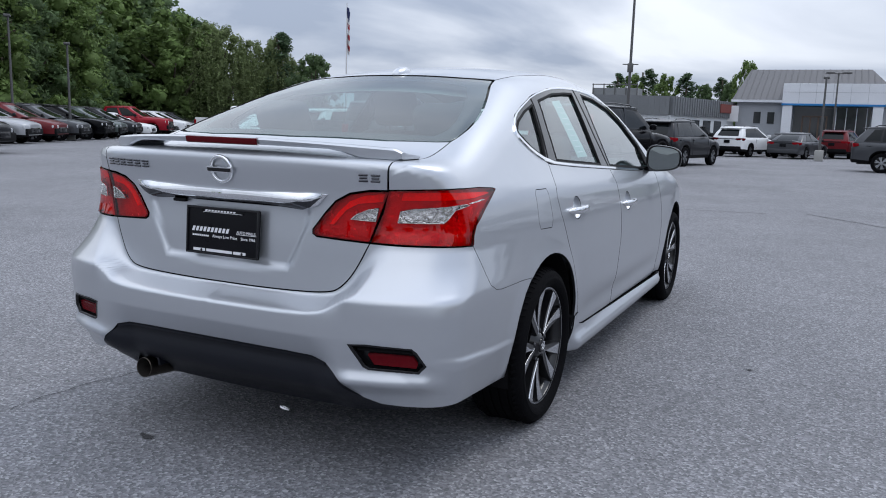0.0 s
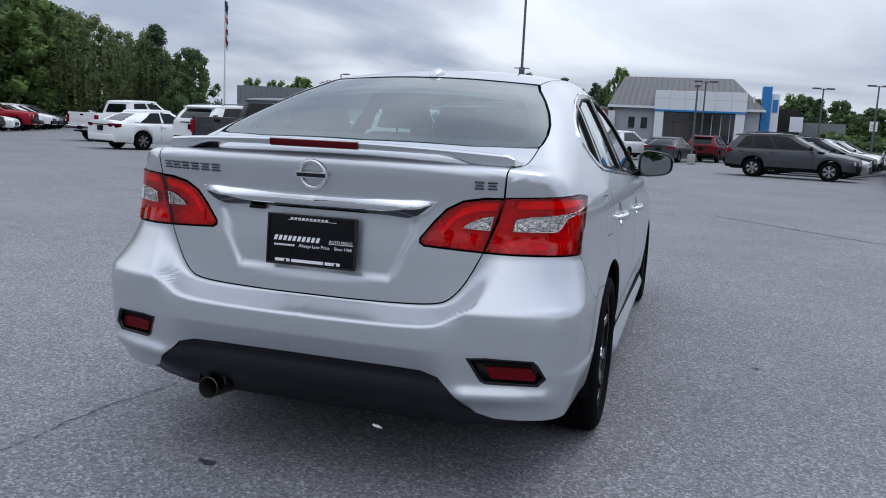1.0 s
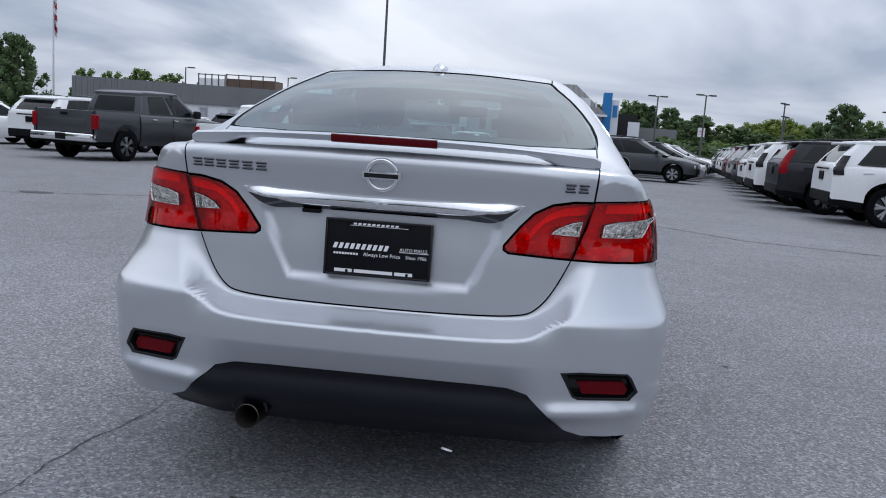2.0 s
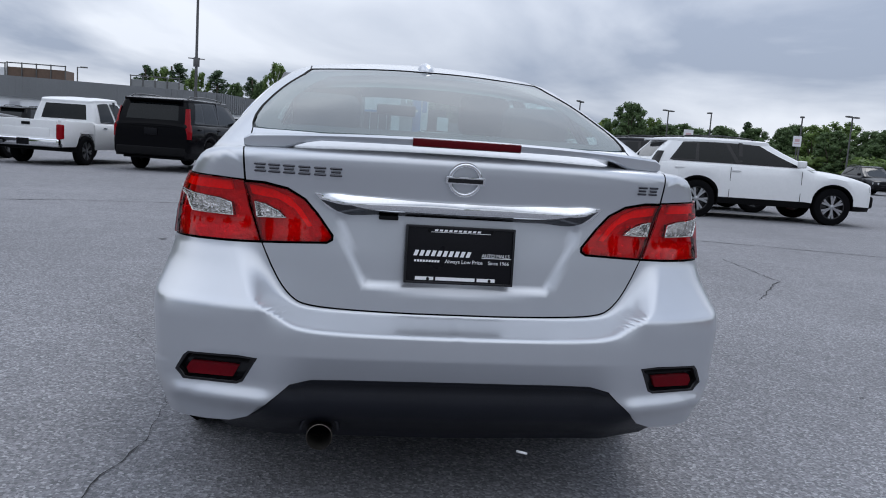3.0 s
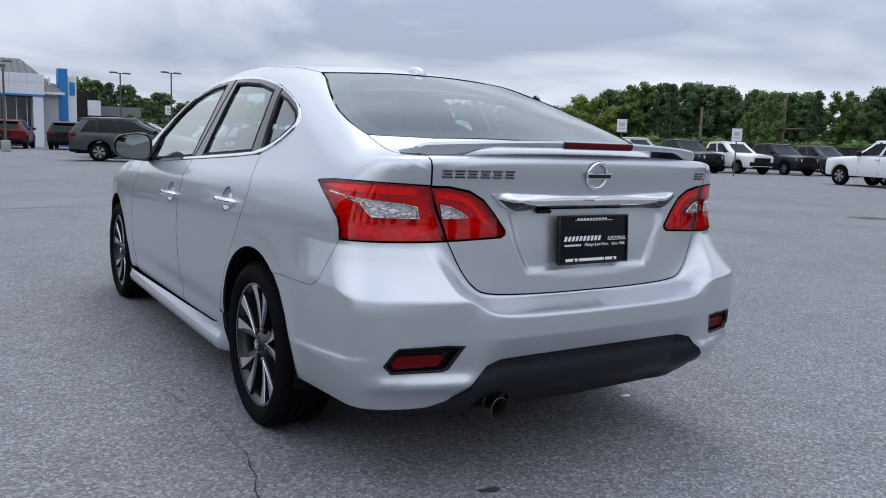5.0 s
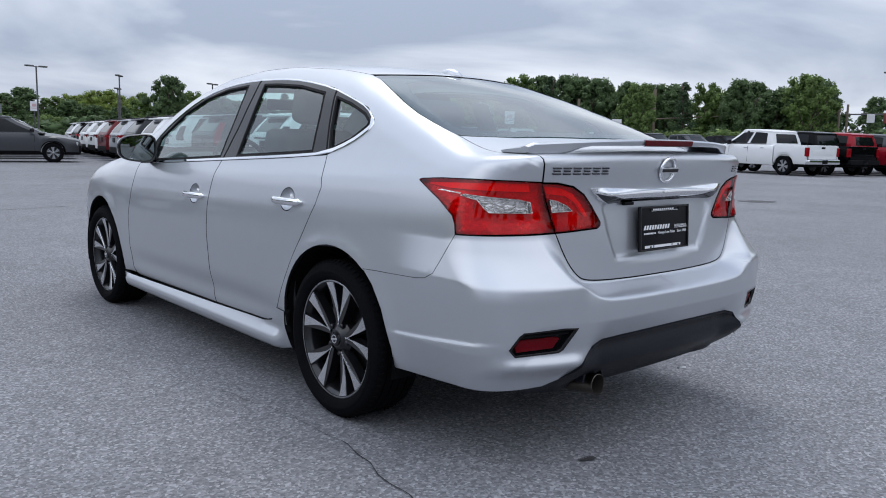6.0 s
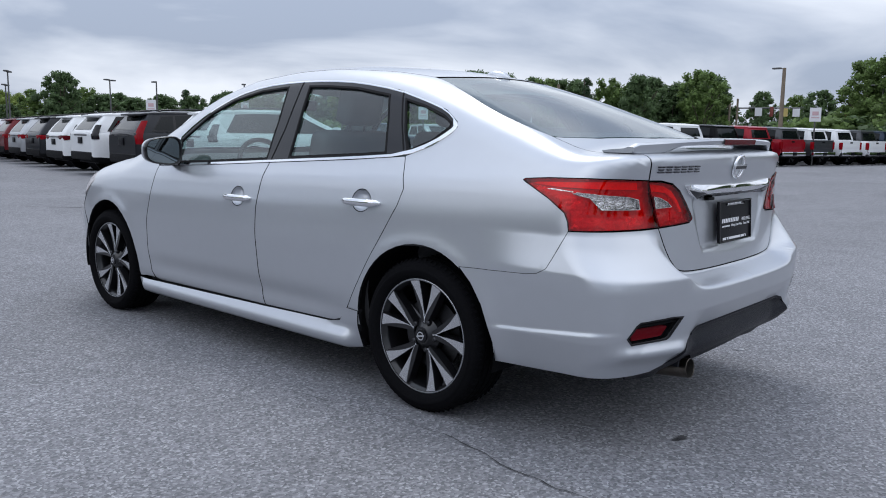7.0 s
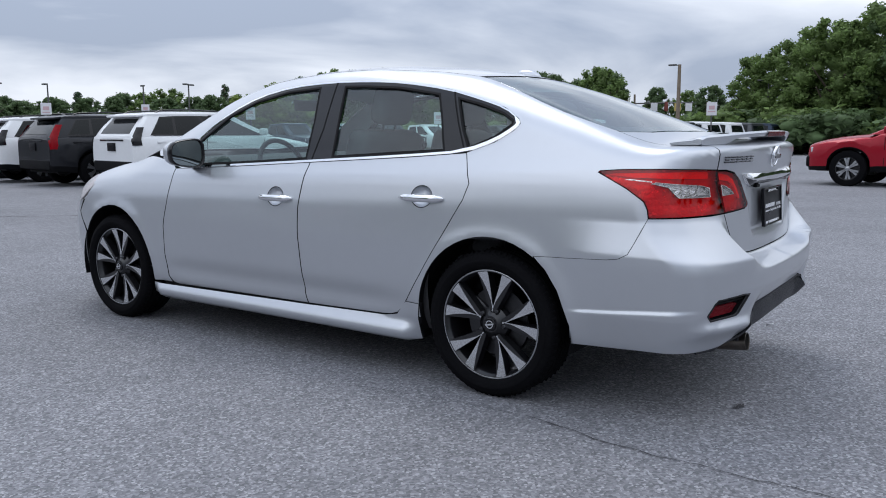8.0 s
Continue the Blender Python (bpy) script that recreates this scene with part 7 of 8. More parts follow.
# ---- poles, lamps, signs ----
def lamp_post(x, y, h, heads=2, turn=0.0, thick=0.065):
    t = thing("street_lamp", "slim car-park lamp post with flat lamp heads", "lamp", "car park lamp posts", at=pose(x, y, fall(x, y), 0, 0, turn))
    h = h - fall(x, y)
    part("base", box(0.42, 0.42, 0.55, Matrix.Translation((0, 0, 0.275)), 0.05), M_CONCRETE, t)
    part("pole", tube([(0, 0, 0.5), (0, 0, h * 0.5), (0, 0, h)], thick, 10, taper=0.7), M_POLE if thick < 0.1 else M_TIMBERPOLE, t)
    for s in ((-1, 1) if heads == 2 else (1,)):
        arm = part("arm", tube([(0, 0, h - 0.06), (s * 0.25, 0, h - 0.03)], 0.03, 8), M_POLE, t)
        part("lamp_head", box(0.50, 0.28, 0.10, Matrix.Translation((s * 0.48, 0, h - 0.01)), 0.03), M_POLE, arm)
    return t


for x, y, h, n, turn in ((1.0, 41.8, 3.94, 1, 90), (1.45, 52.4, 4.85, 2, 10), (9.0, 56.3, 4.85, 2, 20), (12.0, 54.6, 5.0, 2, 20), (17.4, 55.0, 4.75, 2, 60), (19.0, 60.0, 4.1, 2, 60), (24.5, 55.5, 4.6, 2, 40),
                         (26.5, 52.5, 4.5, 1, 80), (33.0, 45.8, 4.5, 2, 30), (30.6, 47.6, 4.4, 1, 60), (47.2, 15.6, 5.3, 1, 80), (55.0, 12.0, 4.6, 1, 90), (-32.2, 21.6, 5.3, 1, -40), (-31.4, 24.0, 4.3, 1, -40), (-27.0, 58.0, 5.0, 1, 0), (-20.0, 62.0, 4.9, 1, 0)):
    lamp_post(x, y, h, n, turn, 0.15 if (x, y) == (47.2, 15.6) else 0.065)
tall = lamp_post(-5.68, 28.6, 6.35, 2, 15)
part("junction_box", box(0.22, 0.16, 0.34, Matrix.Translation((0, 0, 3.62)), 0.02), M_POLE, tall)
part("camera_arm", tube([(-0.3, 0, 3.75), (0.3, 0, 3.75)], 0.02, 6), M_POLE, tall)


def lot_sign(x, y, z, turn, w=0.50, h=0.66):
    t = thing("lot_sign", "white row sign with faded pink print on a post", "sign", "row signs", at=pose(x, y, fall(x, y), 0, 0, turn))
    z = z - fall(x, y)
    part("post", tube([(0, 0, 0), (0, 0, z + h / 2)], 0.035, 8), M_POLE, t)
    fc = part("sign_face", box(w, 0.03, h, Matrix.Translation((0, -0.05, z)), 0.01), M_SIGNFACE, t, smooth=None)
    part("print_bar", box(w * 0.55, 0.01, h * 0.28, Matrix.Translation((0, -0.069, z + 0.06))), M_SIGNPRINT, fc, smooth=None)
    part("print_bar", box(w * 0.7, 0.01, h * 0.07, Matrix.Translation((0, -0.069, z - 0.14))), M_SIGNPRINT, fc, smooth=None)


for x, y, z, turn in ((28.6, 44.6, 2.65, -34), (18.5, 38.4, 2.33, -28), (26.5, 32.2, 2.17, -40), (27.9, 27.3, 2.15, -44), (33.5, 24.6, 1.9, -52), (37.6, 10.6, 2.24, -72), (12.5, 57.5, 2.5, -14)):
    lot_sign(x, y, z, turn)

# flagpole with a limp flag
fp = thing("flagpole", "tall white flagpole with a limp striped flag", "flagpole")
part("pole", tube([(-42.3, 64.9, -0.45), (-42.3, 64.9, 6), (-42.3, 64.9, 12.3)], 0.11, 10, taper=0.45), M_SIGNFACE, fp)
M_FLAGRED = mat("flag_red", (0.30, 0.03, 0.04), 0.8, 0.0, 0.1, 4.0)
M_FLAGWHITE = mat("flag_white", (0.62, 0.62, 0.64), 0.8, 0.0, 0.05, 4.0)
M_FLAGBLUE = mat("flag_blue", (0.02, 0.03, 0.10), 0.8, 0.0, 0.1, 4.0)
for i in range(9):
    bm = bmesh.new()
    z1, z0 = 11.9 - 0.47 * i, 11.9 - 0.47 * (i + 1)
    rows = []
    for z in (z1, (z0 + z1) / 2, z0):
        rows.append([bm.verts.new((-42.2 + 0.22 * u + 0.06 * math.sin(7 * u + z), 64.9 + 0.10 * math.sin(9 * u + 2 * z), z - 0.5 * u)) for u in np.linspace(0, 1, 8)])
    for p, w in zip(rows, rows[1:]):
        for j in range(7):
            bm.faces.new((p[j], p[j + 1], w[j + 1], w[j]))
    part("flag_fold", bm, M_FLAGBLUE if i < 2 else (M_FLAGRED if i % 2 else M_FLAGWHITE), fp, smooth=60)

# far road: signal gantry, utility pole, pale building
gan = thing("signal_gantry", "far traffic-signal mast arm with small signs", "traffic signal")
part("mast", tube([(66.0, 26.0, -0.45), (66.0, 26.0, 4.4)], 0.09, 10), M_TIMBERPOLE, gan)
part("mast_arm", tube([(66.0, 26.0, 3.6), (71.5, 21.6, 3.75), (75.0, 18.8, 3.75)], 0.06, 8), M_POLE, gan)
for i, (t, mt) in enumerate(((0.15, M_SIGNFACE), (0.36, M_YELLOW), (0.46, M_SIGNFACE))):
    part("arm_sign", box(0.58, 0.04, 0.70, Matrix.Translation((66 + 9 * t, 26 - 7.2 * t - 0.25, 3.3)) @ pose(0, 0, 0, 0, 0, -68), 0.01), mt, gan, smooth=None)
part("street_name_board", box(2.6, 0.05, 0.5, Matrix.Translation((71.8, 21.0, 3.25)) @ pose(0, 0, 0, 0, 0, -68), 0.01), M_SIGNFACE, gan, smooth=None)
for t in (0.28, 0.60, 0.9):
    part("signal_head", box(0.30, 0.26, 0.85, Matrix.Translation((66 + 9 * t, 26 - 7.2 * t, 3.35)) @ pose(0, 0, 0, 0, 0, -68), 0.04), M_REDBAND, gan)
up = thing("utility_pole", "weathered timber utility pole with a cross-arm", "utility pole")
part("pole", tube([(58.5, 39.5, -0.45), (58.5, 39.5, 5.6)], 0.17, 10, taper=0.8), M_TIMBERPOLE, up)
part("side_arm", tube([(58.5, 39.5, 3.0), (64.0, 33.2, 3.5)], 0.06, 8), M_TIMBERPOLE, up)
for x, y, h in ((53.0, 43.5, 4.6), (68.0, 30.0, 4.4), (69.6, 28.2, 4.5), (80.0, 9.0, 6.0), (64.0, 6.0, 5.0)):
    t = thing("utility_pole", "weathered timber utility pole by the far road", "utility pole")
    part("pole", tube([(x, y, fall(x, y)), (x, y, h)], 0.14, 8, taper=0.8), M_TIMBERPOLE, t)
far = thing("far_building", "pale two-storey building half hidden behind trees", "building")
part("wall", box(6.0, 5.0, 4.4, Matrix.Translation((74.0, 38.5, 1.70)) @ pose(0, 0, 0, 0, 0, -62)), M_WALLWHITE, far, smooth=None)
for i in range(4):
    part("window", box(0.75, 0.06, 0.8, Matrix.Translation((74.0, 38.5, 3.0)) @ pose(0, 0, 0, 0, 0, -62) @ Matrix.Translation((-2.1 + 1.4 * i, -2.5, 0))), M_SHOPGLASS, far, smooth=None)
part("roof", box(6.6, 5.6, 0.35, Matrix.Translation((74.0, 38.5, 4.05)) @ pose(0, 0, 0, 0, 0, -62), 0.05), M_METALROOF, far, smooth=None)

barrel = thing("traffic_barrel", "orange plastic traffic barrel standing on asphalt", "barrel", at=Matrix.Translation((28.6, 40.6, fall(28.6, 40.6))))
part("drum", lathe([(0.0001, 0.0), (0.29, 0.0), (0.29, 0.08), (0.24, 0.09), (0.235, 0.30), (0.225, 0.31), (0.22, 0.55), (0.21, 0.56), (0.205, 0.80), (0.19, 0.82), (0.18, 0.95), (0.0001, 0.97)], 24, axis="Z"), M_ORANGE, barrel)

# ---- trees ----
def leaf_mat(name, base):
    """Leaves: a matt face that lets part of the light through."""
    m = mat(name, base, 0.6, 0.0, 0.28, 0.5, islands=0.35, spec=0.2)
    n, l = m.node_tree.nodes, m.node_tree.links
    b, out = n["Principled BSDF"], n["Material Output"]
    tr, mx = n.new("ShaderNodeBsdfTranslucent"), n.new("ShaderNodeMixShader")
    mx.inputs["Fac"].default_value = 0.35
    l.new(b.inputs["Base Color"].links[0].from_socket, tr.inputs["Color"])
    l.new(b.outputs[0], mx.inputs[1]); l.new(tr.outputs[0], mx.inputs[2]); l.new(mx.outputs[0], out.inputs["Surface"])
    return m


M_LEAF = [leaf_mat("mid_green_leaves", (0.145, 0.215, 0.068)), leaf_mat("dark_green_leaves", (0.108, 0.165, 0.072)), leaf_mat("yellow_green_leaves", (0.195, 0.255, 0.062)), leaf_mat("willow_leaves", (0.165, 0.210, 0.090)), leaf_mat("pine_needles", (0.075, 0.120, 0.062))]
M_BARK = mat("bark", (0.10, 0.08, 0.06), 0.9, 0.0, 0.3, 4.0, bump=0.4, bscale=30)


def leaves(rng, centres, radii, per, size, droop=0.0, shell=0.0):
    """Many small folded leaves scattered in clumps; shell: how far out in its clump a leaf begins."""
    n = len(centres) * per
    c = np.repeat(centres, per, 0)
    r = np.repeat(radii, per)[:, None]
    d = rng.normal(size=(n, 3))
    d[:, 2] += 0.25 * (shell > 0)
    d /= np.linalg.norm(d, axis=1, keepdims=True)
    far_out = shell + (1.10 - shell) * rng.random((n, 1)) ** 0.7 if shell else rng.random((n, 1)) ** 0.45
    p = c + d * r * far_out * np.array([1, 1, 0.80 + droop])
    a = rng.normal(size=(n, 3)); a[:, 2] *= 0.6
    a /= np.linalg.norm(a, axis=1, keepdims=True)
    b = np.cross(a, d + 0.3 * rng.normal(size=(n, 3)))
    b /= np.maximum(np.linalg.norm(b, axis=1, keepdims=True), 1e-6)
    s = size * (0.55 + 0.9 * rng.random((n, 1)))
    a, b = a * s, b * s * 0.55
    fold = d * s * 0.22
    V = np.stack([p - a, p - b * 0.9 + fold, p + a, p + b + fold * 0.6], 1).reshape(-1, 3)
    i = np.arange(n)[:, None] * 4
    return V, np.concatenate([i, i + 1, i + 2, i + 3], 1)


def hearts(rng, centres, radii, k=0.66):
    """The dense inside of each clump: a lumpy closed form of leaf mass, in quads."""
    V, F_ = [], []
    nu, nv = 7, 4
    for c, r in zip(centres, radii):
        base = len(V)
        for j in range(nv + 1):
            th = math.pi * (0.04 + 0.92 * j / nv)
            for i in range(nu):
                ph = 2 * math.pi * i / nu
                q = k * r * (1 + 0.22 * rng.normal())
                V.append((c[0] + q * math.sin(th) * math.cos(ph), c[1] + q * math.sin(th) * math.sin(ph), c[2] + 0.8 * q * math.cos(th)))
        for j in range(nv):
            for i in range(nu):
                F_.append((base + j * nu + i, base + j * nu + (i + 1) % nu, base + (j + 1) * nu + (i + 1) % nu, base + (j + 1) * nu + i))
    return np.array(V), np.array(F_)


def leaf_mesh(name, V, F_, material, parent):
    me = bpy.data.meshes.new(name)
    me.vertices.add(len(V)); me.vertices.foreach_set("co", V.astype(np.float32).ravel())
    me.loops.add(F_.size); me.loops.foreach_set("vertex_index", F_.astype(np.int32).ravel())
    me.polygons.add(len(F_)); me.polygons.foreach_set("loop_start", np.arange(0, F_.size, 4, dtype=np.int32))
    me.update(calc_edges=True)
    me.materials.append(material)
    ob = new(name, me)
    ob.parent = parent
    return ob


def tree(kind, seed, height, width, leaf, label, per=120, size=0.13):
    """kind: broad (rounded lobes), oval (narrow, upright), willow or pine."""
    rng = np.random.default_rng(seed)
    rnd = random.Random(seed)
    t = thing("tree", label, "tree", "trees round the car park")
    top = height * (0.62 if kind != "pine" else 0.95)
    lean = [(rnd.uniform(-0.2, 0.2) * k, rnd.uniform(-0.2, 0.2) * k, top * k / 4) for k in range(5)]
    part("trunk", tube(lean, (0.028 if kind != "pine" else 0.016) * height + 0.05, 10, taper=0.35), M_BARK, t)
    cs, rs = [], []
    if kind == "pine":
        for k in range(60):
            f = (k + 0.5) / 60
            z = height * (0.14 + 0.84 * f)
            rad = width * 0.5 * (1 - f) ** 0.8 + 0.15
            a = rnd.uniform(0, 6.28)
            q = rnd.uniform(0.35, 1.0)
            cs.append((rad * q * math.cos(a), rad * q * math.sin(a), z)); rs.append(0.38 + 0.45 * (1 - f))
            if k % 4 == 0:
                part("limb", tube([(0, 0, z), (rad * 0.8 * math.cos(a), rad * 0.8 * math.sin(a), z - 0.1)], 0.05, 6, taper=0.4), M_BARK, t)
    else:
        n = 88 if kind != "willow" else 60
        low_, high_ = (0.10, 0.90) if kind != "willow" else (0.14, 0.90)
        for k in range(n):
            f = (k + rnd.random()) / n                          # 0 at the crown's foot, 1 at its tip
            if kind == "oval":
                girth = math.sin(math.pi * (0.10 + 0.84 * f) ** 0.72) ** 0.8
            else:
                girth = math.sin(math.pi * (0.16 + 0.74 * f)) ** 0.62
            a = k * 2.399 + rnd.uniform(-0.5, 0.5)
            w = width * 0.5 * (1 + 0.15 * math.sin(2 * a + seed) + 0.10 * math.sin(5 * a + 2 * seed))
            rr = max(girth, 0.06) * rnd.uniform(0.40, 0.95)
            r = width * rnd.uniform(0.055, 0.125) * (1.10 - 0.30 * f)
            cs.append((w * rr * math.cos(a), w * rr * math.sin(a), height * (low_ + (high_ - low_) * f))); rs.append(r)
        for k in range(5):                                      # the crown's heart
            cs.append((0.2 * rnd.uniform(-1, 1), 0.2 * rnd.uniform(-1, 1), height * (0.24 + 0.13 * k))); rs.append(width * (0.27 - 0.025 * k) * (0.8 if kind == "oval" else 1.0))
        for k in range(9):
            a = rnd.uniform(0, 6.28)
            z0 = height * rnd.uniform(0.16, 0.5)
            e = (width * 0.34 * math.cos(a), width * 0.34 * math.sin(a), z0 + height * rnd.uniform(0.15, 0.3))
            part("limb", tube([(0, 0, z0), (e[0] * 0.45, e[1] * 0.45, z0 + (e[2] - z0) * 0.35), e], 0.012 * height + 0.02, 6, taper=0.35), M_BARK, t)
    cs, rs = np.array(cs), np.array(rs)
    if kind == "pine":
        V, F_ = leaves(rng, cs, rs, per, 0.13)
    else:
        V, F_ = leaves(rng, cs, rs, per, size, shell=0.5)
        V2, F2 = hearts(rng, cs, rs)
        F_ = np.concatenate([F_, F2 + len(V)]); V = np.concatenate([V, V2])
    if kind == "willow":
        # hanging strands
        m = 520
        a = rng.random(m) * 6.28
        q = width * 0.5 * np.sqrt(0.25 + 0.75 * rng.random(m)) * 1.04
        z0 = height * (0.93 - 0.38 * (q / (width * 0.5)) ** 2)
        ln = height * (0.25 + 0.45 * rng.random(m))
        S = []
        for j in range(9):
            S.append(np.stack([q * np.cos(a), q * np.sin(a), np.maximum(z0 - ln * j / 8, 0.4)], -1))
        V2, F2 = leaves(rng, np.concatenate(S), np.full(9 * m, 0.15), 5, 0.11, droop=1.8)
        F_ = np.concatenate([F_, F2 + len(V)]); V = np.concatenate([V, V2])
    V[:, 2] = np.maximum(V[:, 2], 0.05)
    leaf_mesh("crown", V, F_, M_LEAF[leaf], t)
    return t


def shrub(seed, leaf, label):
    rng = np.random.default_rng(seed)
    rnd = random.Random(seed)
    t = thing("shrub", label, "shrub", "shrubs along the edge")
    part("stems", tube([(0, 0, 0), (0.1, 0, 0.6), (0.0, 0.1, 1.2)], 0.06, 6, taper=0.4), M_BARK, t)
    cs = np.array([(rnd.uniform(-2.4, 2.4), rnd.uniform(-1.2, 1.2), rnd.uniform(0.3, 2.0)) for _ in range(34)])
    rs = np.array([rnd.uniform(0.40, 0.70) for _ in range(34)])
    V, F_ = leaves(rng, cs, rs, 50, 0.15, shell=0.5)
    V2, F2 = hearts(rng, cs, rs)
    F_ = np.concatenate([F_, F2 + len(V)]); V = np.concatenate([V, V2])
    V[:, 2] = np.maximum(V[:, 2], 0.02)
    leaf_mesh("foliage", V, F_, M_LEAF[leaf], t)
    return t


WORDS = {"broad": "tall broadleaf tree in full summer leaf", "dark": "dense dark green tree at the lot's edge", "light": "bright yellow-green tree at the lot's edge", "willow": "old willow with long hanging strands", "pine": "ragged dark pine with open branches", "bush": "rounded green undergrowth below the trees"}
proto = {("broad", 0): tree("broad", 11, 10.0, 8.0, 0, WORDS["broad"], 125, 0.135), ("broad", 1): tree("broad", 12, 10.0, 7.2, 0, WORDS["broad"], 125, 0.135), ("broad", 2): tree("broad", 13, 10.0, 8.6, 1, WORDS["broad"], 110, 0.145),
         ("dark", 0): tree("broad", 14, 10.0, 7.6, 1, WORDS["dark"], 125, 0.135), ("dark", 1): tree("oval", 15, 10.0, 8.4, 1, WORDS["dark"], 110, 0.145), ("light", 0): tree("broad", 16, 10.0, 9.5, 2, WORDS["light"], 80, 0.16),
         ("willow", 0): tree("willow", 17, 10.0, 9.0, 3, WORDS["willow"], 100, 0.12), ("pine", 0): tree("pine", 18, 10.0, 5.0, 4, WORDS["pine"], 70), ("pine", 1): tree("pine", 19, 10.0, 4.2, 4, WORDS["pine"], 70),
         ("far", 0): tree("oval", 31, 10.0, 7.8, 1, WORDS["dark"], 54, 0.19), ("far", 1): tree("broad", 32, 10.0, 7.0, 0, WORDS["dark"], 54, 0.19), ("far", 2): tree("oval", 33, 10.0, 8.6, 1, WORDS["dark"], 54, 0.19),
         ("bush", 0): shrub(20, 1, WORDS["bush"]), ("bush", 1): shrub(21, 0, WORDS["bush"])}
taken = set()
t_rnd = random.Random(77)


def plant(kind, i, x, y, h, wide=1.0):
    if kind in ("broad", "dark") and math.hypot(x, y) > 66:
        kind, i = "far", (i + (kind == "dark")) % 3
    key = (kind, i)
    z = fall(x, y)
    h = h - z * (kind != "bush")
    k = h / 10.0 if kind != "bush" else h / 2.4
    m = pose(x, y, z - 0.02, 0, 0, t_rnd.uniform(0, 360)) @ Matrix.Diagonal((k * wide, k * wide, k, 1))
    if key not in taken:
        taken.add(key)
        proto[key].matrix_world = m
        return proto[key]
    f = proto[key].scale
    return copy_thing(proto[key], m @ Matrix.Diagonal((1 / f.x, 1 / f.y, 1 / f.z, 1)))


def polar(az, d, eye=(-0.8, -3.0)):
    return eye[0] + d * math.sin(radians(az)), eye[1] + d * math.cos(radians(az))


# left wood, behind the row of vehicles
for i in range(17):
    x, y = -33.5 - 1.62 * i + t_rnd.uniform(-1, 1), 10.0 + 2.9 * i + t_rnd.uniform(-1, 1)
    plant(("broad", "dark", "broad")[i % 3], (0, 0, 1, 0, 1)[i % 5] if i % 3 != 1 else 0, x - 3.0, y + 1.5, max(10.5, 1.5 + 0.146 * math.hypot(x - 4.8, y + 4.5)) + t_rnd.uniform(-0.4, 0.8), 1.0)
    plant("bush", i % 2, x - 1.5, y + 2.0, 2.6, 1.0)
    if i % 2 == 0:
        plant("far", 2, x - 7.5, y + 4.5, max(12.5, 1.5 + 0.146 * math.hypot(x - 9.3, y + 7.5)) + t_rnd.uniform(-0.5, 1.0), 1.15)
plant("broad", 1, -52.5, 52.0, 10.9); plant("broad", 0, -55.5, 56.5, 11.4)
plant("willow", 0, -50.5, 55.5, 10.2, 0.85)
plant("willow", 0, -48.2, 60.5, 9.3, 0.7)
plant("pine", 0, -46.8, 60.5, 9.2, 1.3)
# round tree and low wood left of the low building
for az, d, h, kind, i, w in ((-33.6, 74, 7.4, "broad", 2, 0.78), (-29.6, 84, 5.5, "dark", 0, 0.75), (-28.0, 84, 5.4, "broad", 1, 0.8), (-26.2, 86, 6.0, "dark", 0, 0.9), (-24.3, 86, 5.8, "broad", 1, 0.9), (-22.3, 88, 5.2, "broad", 2, 0.9),
                             (-20.0, 95, 4.4, "dark", 0, 0.9), (-17.5, 95, 4.3, "dark", 1, 0.9), (-12.4, 84, 6.6, "pine", 0, 1.3), (-11.4, 84, 7.0, "broad", 1, 0.55), (-10.4, 86, 7.2, "pine", 1, 1.5), (-9.2, 84, 7.0, "dark", 0, 0.6), (-7.8, 84, 6.7, "pine", 0, 1.5), (-6.6, 82, 5.9, "broad", 0, 0.6), (-5.6, 84, 6.3, "pine", 1, 1.3),
                             (-4.9, 82, 6.3, "broad", 0, 0.5), (-3.8, 78, 7.9, "broad", 1, 0.5)):
    x, y = polar(az, d)
    plant(kind, i, x, y, h, w)
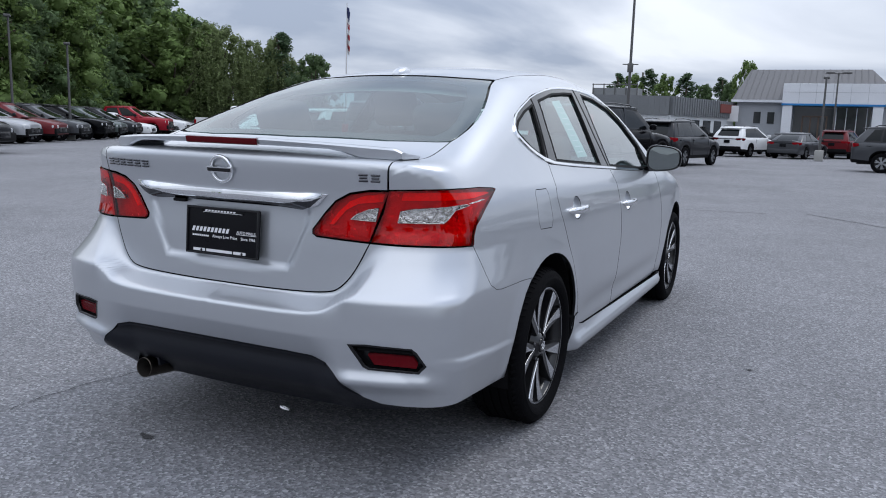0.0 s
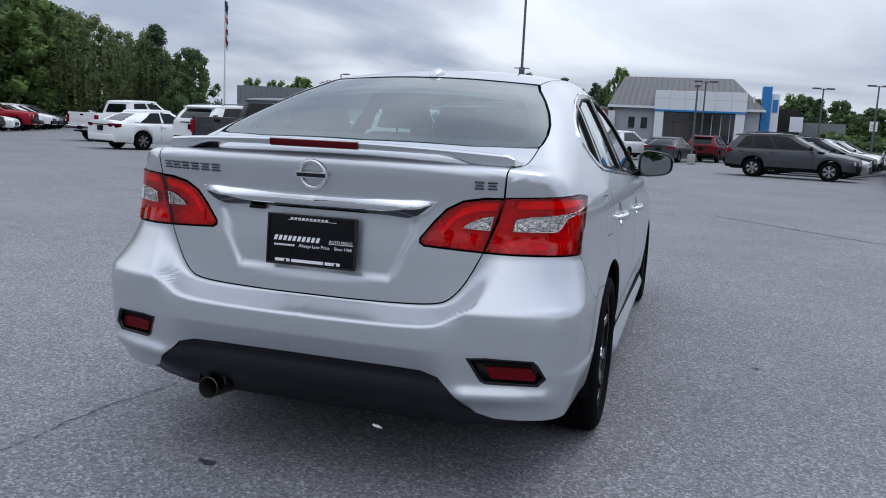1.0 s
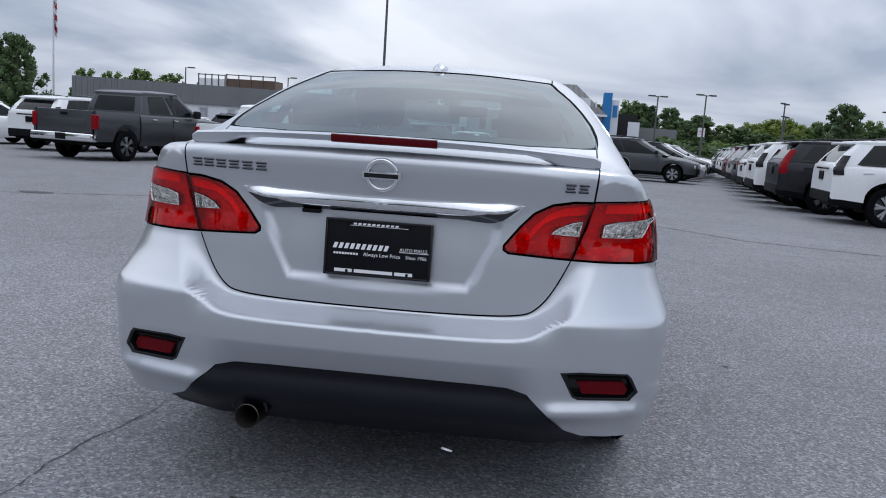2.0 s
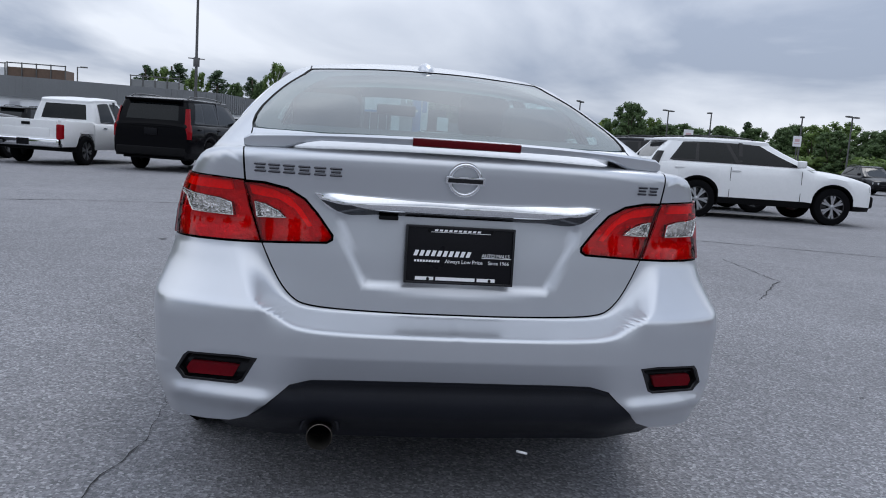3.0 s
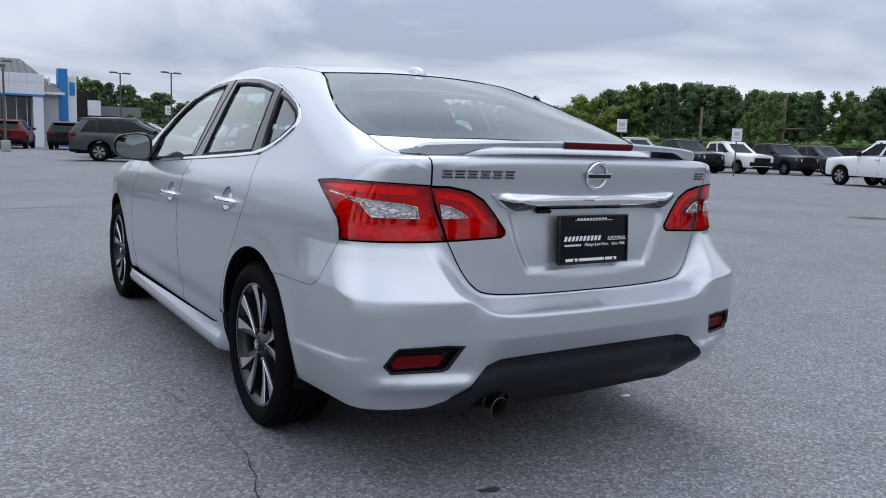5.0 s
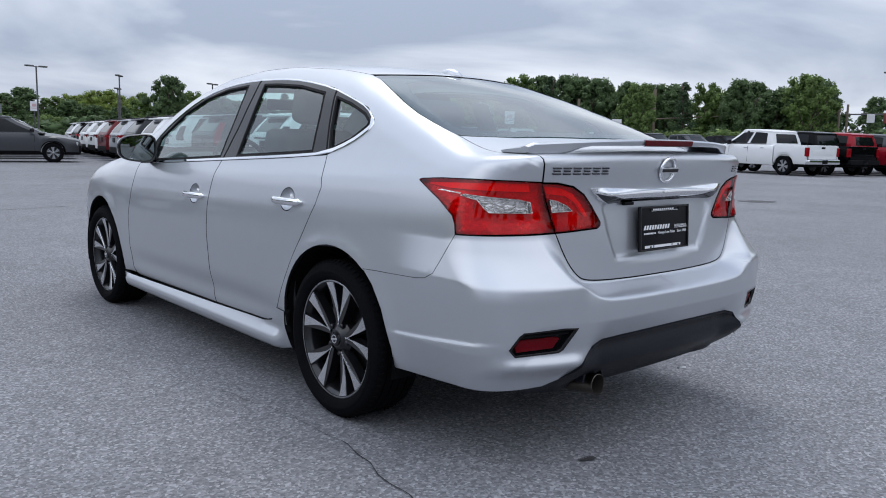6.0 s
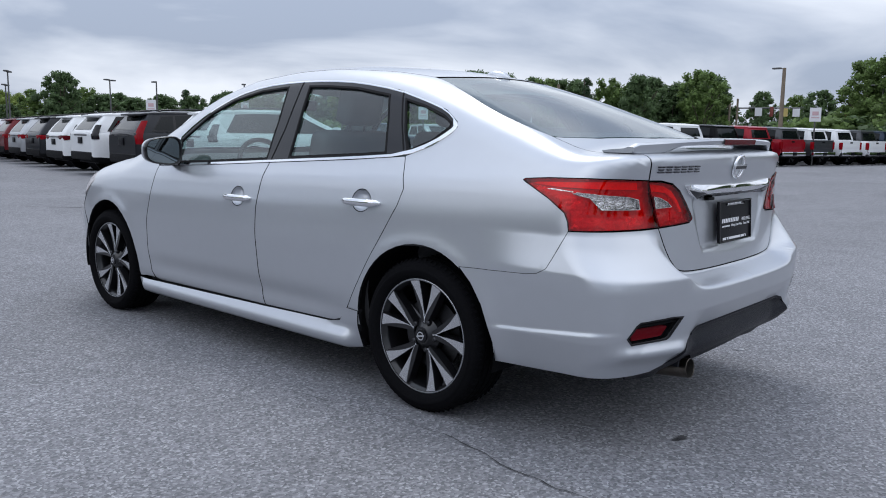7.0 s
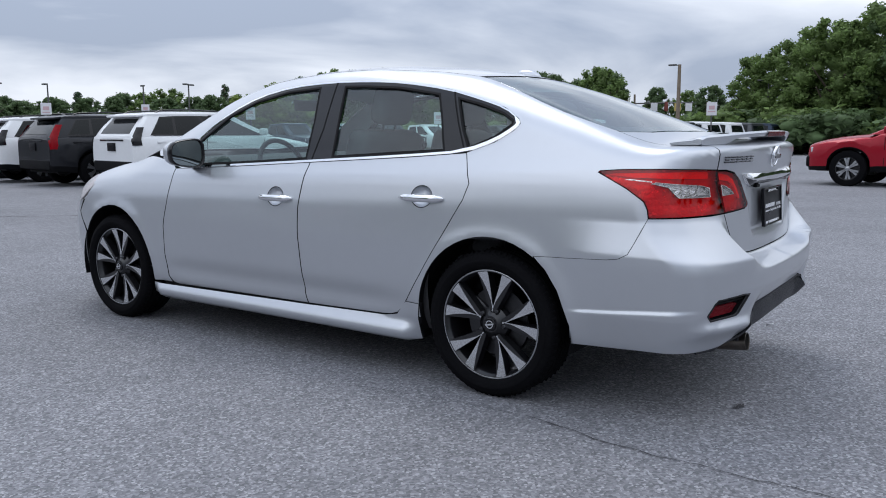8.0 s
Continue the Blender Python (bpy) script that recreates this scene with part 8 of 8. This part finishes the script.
# wood beyond the showroom and round to the right
w_rnd = random.Random(5)
for k in range(58):
    az = 5.5 + k * 1.05
    e = float(np.interp(az, [5, 9, 12, 15, 18, 21, 24, 27, 30, 36, 41, 44, 48, 52, 56, 60, 64, 68], [2.8, 3.4, 2.6, 1.9, 1.7, 2.6, 2.8, 2.4, 3.0, 3.1, 2.9, 4.4, 4.9, 4.0, 4.2, 4.3, 4.7, 4.3]))
    d = 78 + w_rnd.uniform(-5, 6)
    x, y = polar(az + w_rnd.uniform(-0.4, 0.4), d, (-1.5, -3.0))
    h = 1.2 + d * math.tan(radians(e)) * w_rnd.uniform(0.82, 1.08)
    kind = "light" if 40 < az < 43 else ("pine" if k % 9 == 4 else ("dark" if k % 3 else "broad"))
    i = {"light": 0, "pine": k % 2, "dark": k % 2, "broad": k % 3}[kind]
    plant(kind, i, x, y, h, w_rnd.uniform(0.85, 1.1) * (6.0 / max(h, 4.5)) ** 0.5)
    if k % 2 == 0:
        bx, by = polar(az, d - 5, (-1.5, -3.0))
        plant("bush", k % 4 // 2, bx, by, 2.6, 1.5)
for az, d, h, kind, i, w in ((22.9, 75, 6.2, "broad", 2, 0.85), (24.4, 78, 5.0, "broad", 1, 0.8), (17.2, 95, 5.0, "light", 0, 1.0), (18.6, 93, 5.5, "light", 0, 1.1), (20.0, 96, 5.1, "light", 0, 1.0), (55.0, 72, 6.3, "dark", 0, 0.8), (61.5, 74, 6.9, "dark", 1, 0.8), (65.8, 74, 7.3, "dark", 0, 0.85), (71.5, 86, 5.6, "broad", 1, 0.8), (69.5, 86, 6.0, "broad", 2, 0.8),
                             (73.0, 70, 5.2, "broad", 0, 0.9), (75.8, 62, 6.9, "broad", 1, 0.95), (78.2, 60, 7.8, "broad", 0, 0.95), (80.6, 58, 8.8, "broad", 0, 1.0), (83.4, 58, 9.7, "broad", 1, 1.0), (86.0, 56, 10.2, "dark", 0, 1.0), (89.5, 56, 10.5, "dark", 0, 1.0), (93.0, 56, 11.0, "broad", 1, 1.0), (97.0, 56, 10.0, "dark", 0, 1.0), (102.0, 58, 10.0, "broad", 2, 1.1), (108.0, 60, 10.0, "dark", 1, 1.1)):
    x, y = polar(az, d, (-3.3, -2.0))
    plant(kind, i, x, y, h, w)
    if az > 72:
        x, y = polar(az - 0.8, d - 4, (-3.3, -2.0))
        plant("bush", i % 2, x, y, 3.0, 1.4)
# behind the camera: what the paint and the glass mirror
for k in range(16):
    az = 118 + k * 12
    x, y = polar(az, 67 + 5 * (k % 3), (0, 0))
    plant(("dark", "broad")[k % 2], k % 2, x, y, 8.0 + (k % 4), 1.3)
